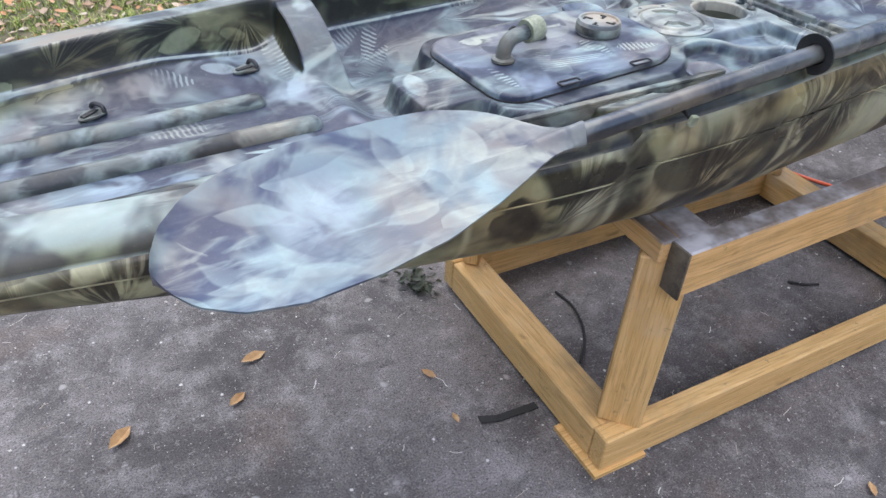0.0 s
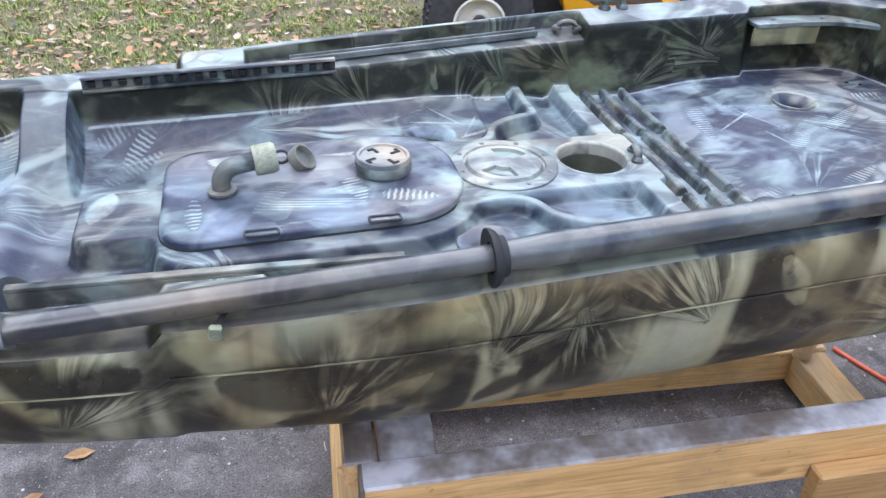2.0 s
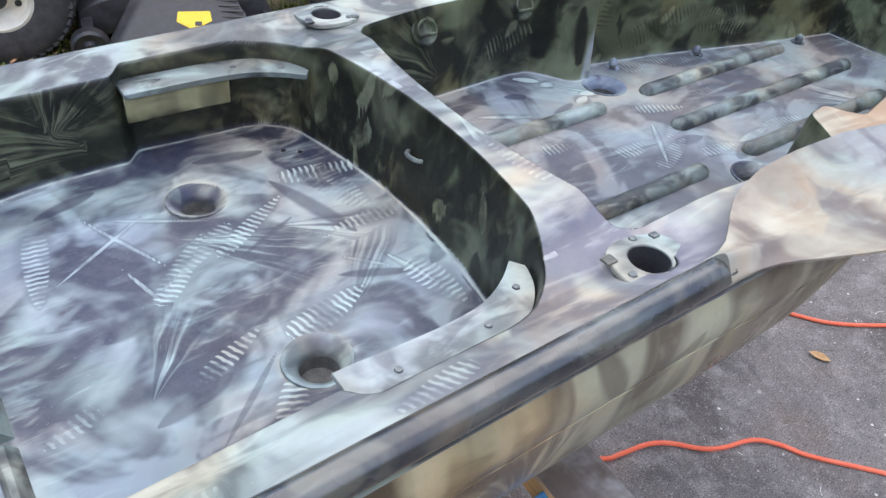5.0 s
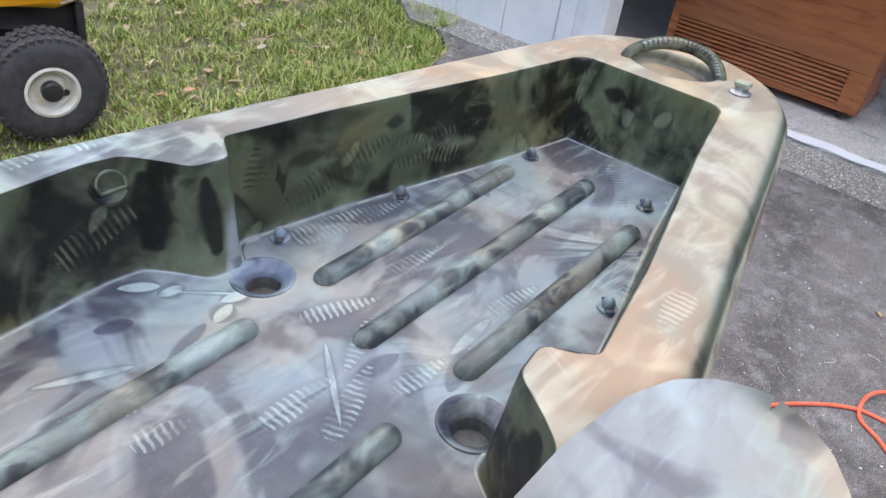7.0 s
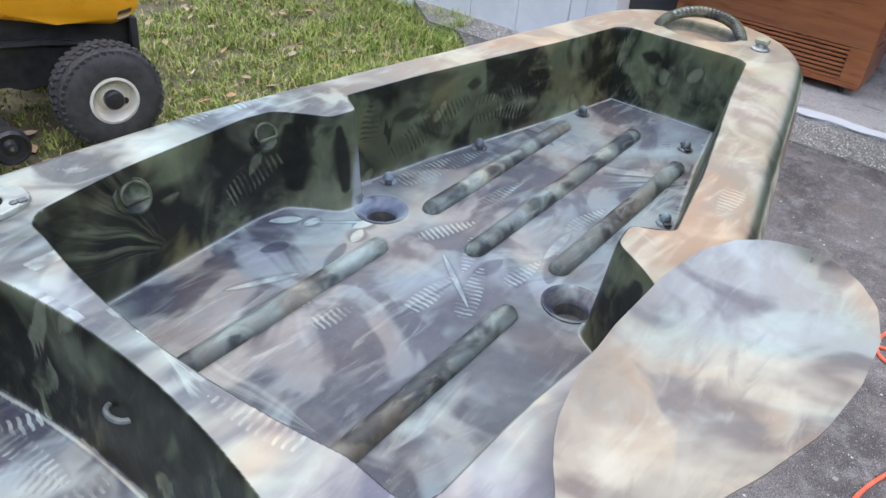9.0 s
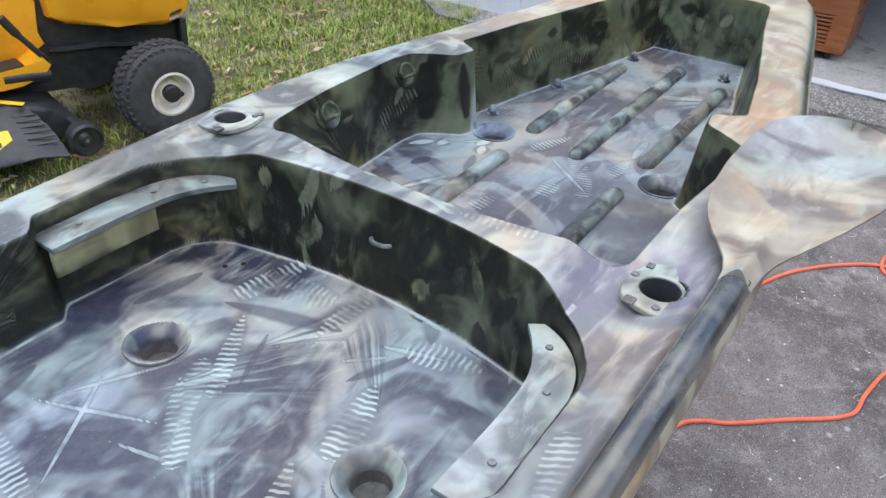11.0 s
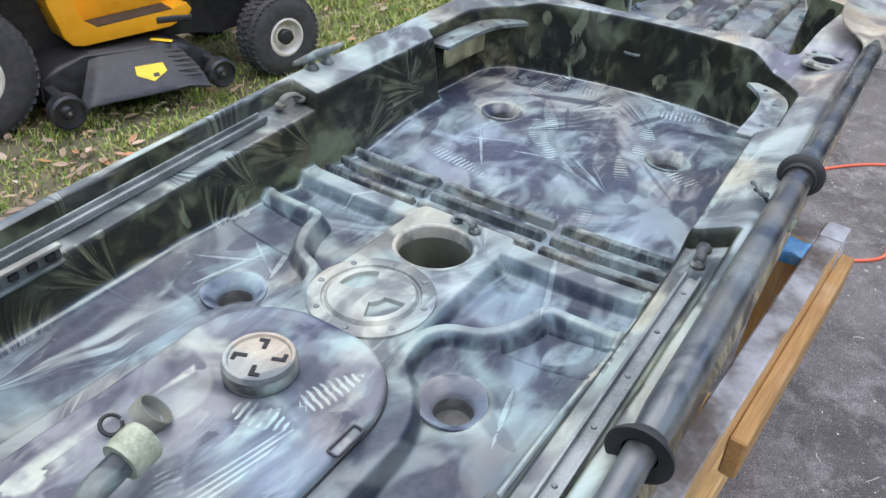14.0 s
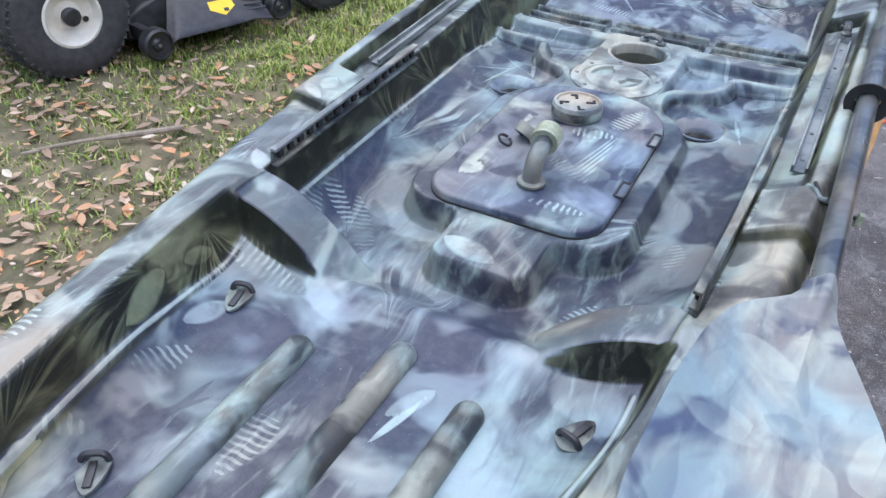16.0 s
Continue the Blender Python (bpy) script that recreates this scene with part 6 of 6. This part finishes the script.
side_plate("running_board", [(0.335, 0.56), (0.365, 0.40), (0.395, 0.275), (0.425, 0.242), (0.47, 0.232), (0.84, 0.246), (0.925, 0.272), (0.950, 0.305), (0.925, 0.345), (0.86, 0.312), (0.53, 0.292), (0.475, 0.33), (0.445, 0.44), (0.42, 0.60)],
           0.13, 0.79, YELLOW, "orange-yellow running board and fender front")
side_plate("foot_mat", [(0.52, 0.2955), (0.86, 0.3155), (0.86, 0.3205), (0.52, 0.3005)], 0.142, 0.238, DECK_BLACK, "black rubber foot mat", 0.0)
side_plate("fender", [(-0.34, 0.42), (-0.30, 0.52), (-0.16, 0.60), (0.20, 0.60), (0.42, 0.57), (0.42, 0.64), (0.20, 0.68), (-0.25, 0.68), (-0.38, 0.58)], 0.06, 0.86, YELLOW, "orange-yellow rear fender")
side_plate("foot_well", sleek([(0.45, 0.30), (0.93, 0.325), (0.955, 0.40), (0.93, 0.60), (0.42, 0.60)], 2), 0.243, 0.257, YELLOW, "orange-yellow inner wall of the foot well", 0.004)
side_plate("well_decal", [(0.47, 0.40), (0.66, 0.41), (0.66, 0.50), (0.47, 0.50)], 0.2405, 0.2425, WHITE, "pale instruction decal", 0.0)
side_plate("well_decal", [(0.49, 0.42), (0.54, 0.422), (0.54, 0.47), (0.49, 0.47)], 0.2392, 0.2402, DECAL, "green printed patch", 0.0)
side_plate("warning_decal", [(0.372, 0.47), (0.44, 0.46), (0.435, 0.52), (0.38, 0.54)], 0.1275, 0.1295, WHITE, "small pale decal", 0.0)
side_plate("hood", [(1.00, 0.45), (1.06, 0.415), (1.24, 0.378), (1.44, 0.346), (1.50, 0.362), (1.545, 0.395), (1.56, 0.46), (1.55, 0.66), (1.48, 0.76), (1.02, 0.84), (0.98, 0.80)], 0.20, 0.66, YELLOW, "orange-yellow engine hood", 0.03)
side_plate("hood_mark", [(1.455, 0.385), (1.505, 0.395), (1.512, 0.408), (1.462, 0.398)], 0.196, 0.199, DECK_BLACK, "dark model mark, plain bar", 0.0)
side_plate("hood_mark", [(1.452, 0.370), (1.495, 0.379), (1.497, 0.385), (1.454, 0.376)], 0.196, 0.199, TAPE, "grey line of lettering, plain bar", 0.0)
side_plate("chassis", [(-0.25, 0.24), (0.30, 0.20), (1.05, 0.16), (1.10, 0.13), (1.30, 0.15), (1.51, 0.22), (1.53, 0.36), (1.24, 0.374), (1.02, 0.42), (0.96, 0.62), (0.30, 0.58), (-0.25, 0.50)], 0.26, 0.62, BLACK, "black steel chassis", 0.006)
side_plate("front_axle", [(1.29, 0.10), (1.39, 0.10), (1.39, 0.17), (1.29, 0.17)], 0.15, 0.73, BLACK, "", 0.006)
side_plate("bumper_post", [(1.50, 0.20), (1.53, 0.20), (1.535, 0.36), (1.505, 0.36)], 0.22, 0.258, BLACK, "")
side_plate("chassis_bar", [(0.98, 0.315), (1.20, 0.300), (1.36, 0.270), (1.36, 0.285), (1.20, 0.318), (0.98, 0.333)], 0.235, 0.257, DECK_BLACK, "", 0.003)
part("lever", swept(bmesh.new(), glide([(0.825, 0.14, 0.500), (0.86, 0.14, 0.44), (0.915, 0.14, 0.36), (0.945, 0.15, 0.31), (0.93, 0.18, 0.25)], 5), [0.016] * 6 + [0.011] * 15, 10), BLACK, mower, "black lever with a grip")
part("foot_peg", swept(bmesh.new(), [(0.78, 0.145, 0.283), (0.86, 0.145, 0.278), (0.94, 0.145, 0.268)], 0.021, 14), BLACK, mower, "black round foot peg")

# cutting deck with its discharge chute
deck_shell = side_plate("cutting_deck", [(0.24, 0.07), (0.25, 0.15), (0.33, 0.20), (0.44, 0.215), (0.80, 0.205), (0.90, 0.17), (0.97, 0.12), (0.985, 0.05), (0.97, 0.035), (0.26, 0.05)], 0.07, 0.80, DECK_BLACK, "black stamped cutting deck", 0.02)


def chute():
    bm = bmesh.new()
    n, k = 28, 12
    rows = []
    for i in range(n + 1):
        u = i / n
        row = []
        for j in range(k + 1):
            v = j / k
            a0, a1 = 0.47 - 0.17 * v ** 1.2, 0.80 + 0.075 * math.sin(v * 1.5)
            a = a0 + (a1 - a0) * u
            b = 0.11 - 0.215 * v
            z = 0.222 - 0.02 * u - 0.135 * v ** 1.35 - 0.03 * max(0, u - 0.82) * v * 4
            if u > 0.74:
                z += 0.004 * math.sin(v * 40) * min(1, (u - 0.74) * 10)
            if u < 0.12:
                z -= 0.05 * (0.12 - u) / 0.12 * v
            row.append((a, b, z))
        rows.append(row)
    for s in (0, 1):
        grid = [[bm.verts.new((a, b, z - 0.006 * s)) for a, b, z in row] for row in rows]
        for p, q in zip(grid, grid[1:]):
            for j in range(k):
                bm.faces.new((p[j], q[j], q[j + 1], p[j + 1]))
        if s == 0:
            first = grid
    for j in range(k):
        for i in (0, n):
            bm.faces.new((first[i][j], first[i][j + 1], grid[i][j + 1], grid[i][j]))
    for i in range(n):
        for j in (0, k):
            bm.faces.new((first[i][j], first[i + 1][j], grid[i + 1][j], grid[i][j]))
    c = part("discharge_chute", bm, DECK_BLACK, mower, "sloping black plastic discharge chute with ribs", 50)

    def on(u, v, lift):
        a0, a1 = 0.47 - 0.17 * v ** 1.2, 0.80 + 0.075 * math.sin(v * 1.5)
        return Vector((a0 + (a1 - a0) * u, 0.11 - 0.215 * v, 0.222 - 0.02 * u - 0.135 * v ** 1.35 + lift))

    def patch(name, uv, material, lift, label=""):
        b = bmesh.new()
        lo, hi = [b.verts.new(on(u, v, 0.001)) for u, v in uv], [b.verts.new(on(u, v, lift)) for u, v in uv]
        b.faces.new(hi)
        for i in range(len(uv)):
            j = (i + 1) % len(uv)
            b.faces.new((lo[i], lo[j], hi[j], hi[i]))
        part(name, b, material, c, label, 0)

    patch("warning_label", [(0.45, 0.52), (0.71, 0.52), (0.71, 0.68), (0.58, 0.82), (0.45, 0.68)], LABEL, 0.0022, "yellow warning label")
    patch("label_mark", [(0.585, 0.69), (0.635, 0.69), (0.635, 0.755), (0.585, 0.755)], BLACK, 0.0030)
    for v in (0.30, 0.40, 0.50, 0.60, 0.70, 0.80):
        patch("chute_rib", [(0.80, v), (0.985, v + 0.02), (0.985, v + 0.045), (0.80, v + 0.028)], BLACK, 0.0035)


chute()
part("side_label", box(bmesh.new(), -0.045, 0.045, -0.014, 0.014, 0, 0.0015, 0, Matrix.Translation((0.775, 0.10, 0.209)) @ pose(0, 0, 0, 0, 4, -40)), LABEL, mower, "small yellow label")
for a, b, z, r in ((0.955, -0.070, 0.072, 0.064), (0.276, -0.115, 0.080, 0.068)):
    m = Matrix.Translation((a, b, z)) @ pose(0, 0, 0, 90, 0, 0)
    w = part("gauge_wheel", turned(bmesh.new(), [(0, 0.0), (0.018, 0.0), (0.030, -0.012), (r - 0.014, -0.010), (r - 0.010, 0.003), (r, -0.006), (r, -0.050), (r - 0.010, -0.056), (0, -0.056)], 32, m), BLACK, mower, "small black deck wheel")
    part("axle_bolt", turned(bmesh.new(), [(0, 0.006), (0.007, 0.005), (0.008, 0.0), (0, -0.001)], 8, m), STEEL, w)
    part("bracket", box(bmesh.new(), a - 0.02, a + 0.02, b + 0.058, b + 0.26, z - 0.01, z + 0.05, 0.006), BLACK, mower)

# ---- brown louvred cabinet in the garage ----
cab = thing("cabinet", "brown varnished wooden cabinet with a slotted back on castors", "cabinet", Matrix.Translation((4.10, 0.06, 0.015)))
W = 1.0
body = part("body", box(bmesh.new(), 0.02, 0.42, 0, W, 0.045, 1.02, 0.006), BROWN, cab)
bm = bmesh.new()
box(bm, 0.0, 0.018, 0, W, 0.24, 1.02, 0.004)
box(bm, 0.0, 0.018, 0, W, 0.045, 0.072, 0.004)
box(bm, 0.0, 0.018, 0, 0.10, 0.0725, 0.2395, 0)
box(bm, 0.0, 0.018, W - 0.04, W, 0.0725, 0.2395, 0)
panel = part("back_panel", bm, BROWN, cab, "panel with seven horizontal slots", 30)
for k in range(8):
    z = 0.0735 + 0.0213 * k
    part("slat", box(bmesh.new(), 0.003, 0.016, 0.1005, W - 0.0405, z, z + 0.0135, 0.002, seg=1), BROWN, panel)
# dark sheet that stands for the shade behind the slats
part("slot_backing", box(bmesh.new(), 0.0165, 0.0195, 0.09, W - 0.03, 0.07, 0.242), HOLE, panel)
for y in (0.08, W - 0.08):
    for x in (0.06, 0.38):
        m = Matrix.Translation((x, y, 0.021)) @ pose(0, 0, 0, 90, 0, 0)
        castor = part("castor", turned(bmesh.new(), [(0, -0.010), (0.018, -0.010), (0.021, -0.006), (0.021, 0.006), (0.018, 0.010), (0, 0.010)], 16, m), BLACK, cab)
        part("castor_fork", box(bmesh.new(), x - 0.010, x + 0.010, y - 0.014, y + 0.014, 0.030, 0.046, 0.003), STEEL, castor)


# ---- grass, leaf litter, loose leaves and scraps ----
def edge_of_drive(x):
    xs, ys = zip(*drive_edge)
    return np.interp(x, xs, ys)


def scatter(n, seed, x0, x1, y1, gather=1.0):
    rng = np.random.default_rng(seed)
    x = rng.uniform(x0, x1, n)
    y = edge_of_drive(x) + 0.02 + (y1 - edge_of_drive(x)) * rng.uniform(0, 1, n) ** gather
    return rng, x, y


def grass():
    rng, x, y = scatter(230000, 3, -3.4, 3.62, 7.5, 1.35)
    patch = np.array([0.6 * noise.noise((a * 1.3, b * 1.3, 0)) + 0.75 * noise.noise((a * 6, b * 6, 3)) for a, b in zip(x, y)])
    bare = 0.10 + 0.50 * np.clip((0.9 - x) / 1.6, 0, 1) * np.clip((2.6 - y) / 1.0, 0, 1)
    keep = patch + rng.uniform(-0.4, 0.4, len(x)) > bare - 0.30
    x, y, patch = x[keep], y[keep], patch[keep]
    n = len(x)
    h = rng.uniform(0.010, 0.037, n) * (1 + 1.6 * np.clip(patch, 0, 0.8)) * (1 + 0.5 * np.clip((x - 0.8) / 1.0, 0, 1)) * (1 + 0.9 * np.clip((x - 2.6) / 0.8, 0, 1) * np.clip((2.9 - y) / 1.0, 0, 1))
    a, lean = rng.uniform(0, 6.28, n), rng.uniform(0.2, 1.3, n)
    w = rng.uniform(0.0018, 0.0040, n)
    z = lawn_height(x, y) - 0.003
    dx, dy = np.cos(a), np.sin(a)
    co = np.empty((n, 5, 3))
    for k, (u, ww) in enumerate(((0, 1), (0, -1), (0.55, 0.8), (0.55, -0.8), (1.0, 0))):
        off = lean * h * u * u
        co[:, k, 0] = x + dx * off - dy * w * ww
        co[:, k, 1] = y + dy * off + dx * w * ww
        co[:, k, 2] = z + h * u * (1 - 0.25 * lean * u)
    i = 5 * np.arange(n)
    quads = np.stack([i, i + 1, i + 3, i + 2], -1).tolist()
    tris = np.stack([i + 2, i + 3, i + 4], -1).tolist()
    me = bpy.data.meshes.new("grass")
    me.from_pydata(co.reshape(-1, 3).tolist(), [], quads + tris)
    tagged(link("grass", me, GRASS, smooth=0), "uneven lawn grass, green with straw-coloured blades", "grass", kind="stuff")


grass()


def leaf_verts(p, turn, length, width, curl, tilt):
    m = Matrix.Translation(p) @ pose(0, 0, 0, tilt[0], tilt[1], turn)
    out = []
    for u, w in ((-0.5, 0), (-0.2, 0.42), (0.15, 0.5), (0.5, 0), (0.15, -0.5), (-0.2, -0.42)):
        out.append(m @ Vector((u * length, w * width, curl * (abs(w) * 1.6 + 2.2 * u * u) * width)))
    out.append(m @ Vector((-0.2 * length, 0, 0)))
    out.append(m @ Vector((0.15 * length, 0, 0)))
    return out


LEAF_FACES = [(0, 6, 1), (6, 7, 2, 1), (7, 3, 2), (0, 5, 6), (5, 4, 7, 6), (4, 3, 7)]


def litter():
    rng, x, y = scatter(17000, 5, -3.4, 3.4, 6.0, 1.5)
    keep = rng.uniform(0, 1, len(x)) < np.clip(1.05 - 0.55 * (x + 0.9), 0.13, 1) * np.clip(1.4 - 0.3 * (y - 1.2), 0.12, 1)
    vs, fs = [], []
    for a, b in zip(x[keep], y[keep]):
        k = len(vs)
        s = 0.018 + 0.055 * rng.uniform() ** 1.8
        vs += leaf_verts((a, b, float(lawn_height(a, b)) + rng.uniform(0.008, 0.03)), rng.uniform(0, 360), s, s * rng.uniform(0.35, 0.55), rng.uniform(0.05, 0.5), rng.uniform(-20, 20, 2))
        fs += [tuple(k + i for i in f) for f in LEAF_FACES]
    me = bpy.data.meshes.new("leaf_litter")
    me.from_pydata([tuple(v) for v in vs], [], fs)
    tagged(link("leaf_litter", me, LITTER, smooth=0), "brown and tan fallen leaves scattered over the lawn", "leaves", kind="stuff")


litter()
for i, (x, y, turn, s) in enumerate(((-1.37, 0.292, 10, 0.062), (-1.445, 0.19, 30, 0.050), (-1.682, 0.205, 40, 0.068), (1.440, -0.156, -60, 0.060), (2.628, -0.428, 20, 0.035), (-0.44, -0.648, 50, 0.040),
                                     (-1.066, -0.082, 80, 0.032), (-1.05, 0.055, -60, 0.040))):
    me = bpy.data.meshes.new("fallen_leaf")
    me.from_pydata([tuple(v) for v in leaf_verts((x, y, 0.004), turn, s, s * 0.42, 0.25 + 0.08 * (i % 3), (8, 5))], [], LEAF_FACES)
    tagged(link("fallen_leaf", me, LEAF_BROWN), "dry curled brown leaf lying on the driveway", "leaf", "leaves on the driveway")
tagged(part("stick", swept(bmesh.new(), glide([(-0.52, 1.97, 0.012), (-0.38, 1.88, 0.018), (-0.22, 1.74, 0.02), (-0.10, 1.65, 0.016)], 5), [0.007] * 8 + [0.011] * 8, 8), STICK), "weathered brown stick lying in the grass", "stick")
bm = prism(bmesh.new(), [(-1.022, -0.100), (-0.985, -0.118), (-0.892, -0.128), (-0.893, -0.146), (-0.99, -0.134), (-1.025, -0.120)], 0.0005, 0.004)
tagged(part("rubber_scrap", bm, RUBBER), "flat black strip of rubber on the driveway", "scrap")
tagged(part("cable_scrap", swept(bmesh.new(), glide([(-0.615, 0.140, 0.004), (-0.612, 0.08, 0.004), (-0.632, 0.017, 0.004), (-0.672, -0.04, 0.004), (-0.725, -0.087, 0.004)], 5), 0.0035, 6), RUBBER), "curved black cable scrap on the driveway", "scrap")
tagged(part("cable_scrap", swept(bmesh.new(), glide([(-0.03, -0.13, 0.004), (0.0, -0.16, 0.004), (0.035, -0.178, 0.004)], 5), 0.0035, 6), RUBBER), "short black cable scrap on the driveway", "scrap")


def weeds():
    rng = np.random.default_rng(9)
    vs, fs = [], []
    for i in range(70):
        k = len(vs)
        s = rng.uniform(0.015, 0.035)
        vs += leaf_verts((-0.915 + rng.normal(0, 0.022), 0.335 + rng.normal(0, 0.030), rng.uniform(0.004, 0.03)), rng.uniform(0, 360), s, s * 0.5, 0.3, rng.uniform(-40, 40, 2))
        fs += [tuple(k + j for j in f) for f in LEAF_FACES]
    me = bpy.data.meshes.new("weed_clump")
    me.from_pydata([tuple(v) for v in vs], [], fs)
    tagged(link("weed_clump", me, plain("withered_weed", (0.05, 0.06, 0.04), (0.12, 0.13, 0.10), 0.8)), "small withered dark weed clump on the driveway", "weeds")


weeds()


def crumbs():
    """Twigs, chips and crumbs on the driveway."""
    rng = np.random.default_rng(12)
    vs, fs = [], []
    for i in range(900):
        x, y = rng.uniform(-2.6, 2.6), rng.uniform(-1.6, 0.95)
        twig = rng.uniform() < 0.45
        l, w = (rng.uniform(0.006, 0.022), rng.uniform(0.0006, 0.0011)) if twig else (rng.uniform(0.0012, 0.004), rng.uniform(0.001, 0.003))
        h = min(w, 0.002)
        m = Matrix.Translation((x, y, 0.0002)) @ pose(0, 0, 0, 0, 0, rng.uniform(0, 360))
        k = len(vs)
        bend = rng.uniform(-0.3, 0.3) * l
        vs += [m @ Vector(q) for q in ((-l, -w, 0), (0, -w + bend, 0), (l, -w, 0), (l, w, 0), (0, w + bend, 0), (-l, w, 0), (-l, 0, h), (0, bend, 1.4 * h), (l, 0, h))]
        fs += [tuple(k + j for j in f) for f in ((0, 1, 7, 6), (1, 2, 8, 7), (3, 4, 7, 8), (4, 5, 6, 7), (2, 3, 8), (5, 0, 6))]
    me = bpy.data.meshes.new("driveway_debris")
    me.from_pydata([tuple(v) for v in vs], [], fs)
    tagged(link("driveway_debris", me, CRUMB, smooth=0), "small twigs, chips and crumbs strewn on the driveway", "debris", kind="stuff")


crumbs()


def pebbles():
    """The stones that stand out of the aggregate strip."""
    rng = np.random.default_rng(21)
    vs, fs = [], []
    for i in range(5200):
        x, y, s = rng.uniform(3.39, 3.69), rng.uniform(-0.6, 2.15), rng.uniform(0.003, 0.0075)
        a = rng.uniform(0, 6.28)
        c, d = math.cos(a), math.sin(a)
        k = len(vs)
        vs += [(x + s * c, y + s * d, 0.003), (x - 0.8 * s * d, y + 0.8 * s * c, 0.003), (x - s * c, y - s * d, 0.003), (x + 0.7 * s * d, y - 0.7 * s * c, 0.003), (x, y, 0.003 + 0.7 * s)]
        fs += [(k, k + 1, k + 4), (k + 1, k + 2, k + 4), (k + 2, k + 3, k + 4), (k + 3, k, k + 4)]
    me = bpy.data.meshes.new("aggregate")
    me.from_pydata(vs, [], fs)
    tagged(link("aggregate", me, PEBBLE, smooth=50), "pale and dark pebbles standing out of the concrete strip", "pebbles", kind="stuff")
    rng = np.random.default_rng(2)
    ys = np.linspace(-2.0, 2.1, 160)
    near = 3.700 + 0.012 * np.array([noise.noise((y * 9, 0, 0)) for y in ys])
    far = 3.775 + 0.028 * np.array([noise.noise((y * 6, 5, 0)) + 0.5 * noise.noise((y * 25, 5, 0)) for y in ys])
    line = list(zip(near, ys)) + list(zip(far, ys))[::-1]
    bm = prism(bmesh.new(), line, 0.0155, 0.0195)
    tagged(part("trim", bm, WHITE, smooth=0), "ragged white paint along the garage floor's edge", "paint edge", kind="structure")


pebbles()


# ---- ring of woods added to block low sky light ----
def woods():
    rng = np.random.default_rng(4)
    n = 96
    vs, fs = [], []
    for k in range(n):
        a = 2 * math.pi * k / n
        r = 24 + rng.uniform(-1.5, 1.5)
        h = 11 + 3 * math.sin(3 * a + 1) + rng.uniform(-1.5, 1.5)
        vs += [(r * math.cos(a), r * math.sin(a), -0.2), ((r + 1) * math.cos(a), (r + 1) * math.sin(a), h)]
    for k in range(n):
        j = (k + 1) % n
        fs.append((2 * k, 2 * j, 2 * j + 1, 2 * k + 1))
    me = bpy.data.meshes.new("backdrop")
    me.from_pydata(vs, [], fs)
    tagged(link("backdrop", me, plain("woods_stand_in", (0.03, 0.045, 0.018), (0.08, 0.10, 0.04), 0.95, 0, 0.6, 0.3, fine=3)), "made-up ring of dark green woods added to block the low sky", "woods", kind="structure")


woods()
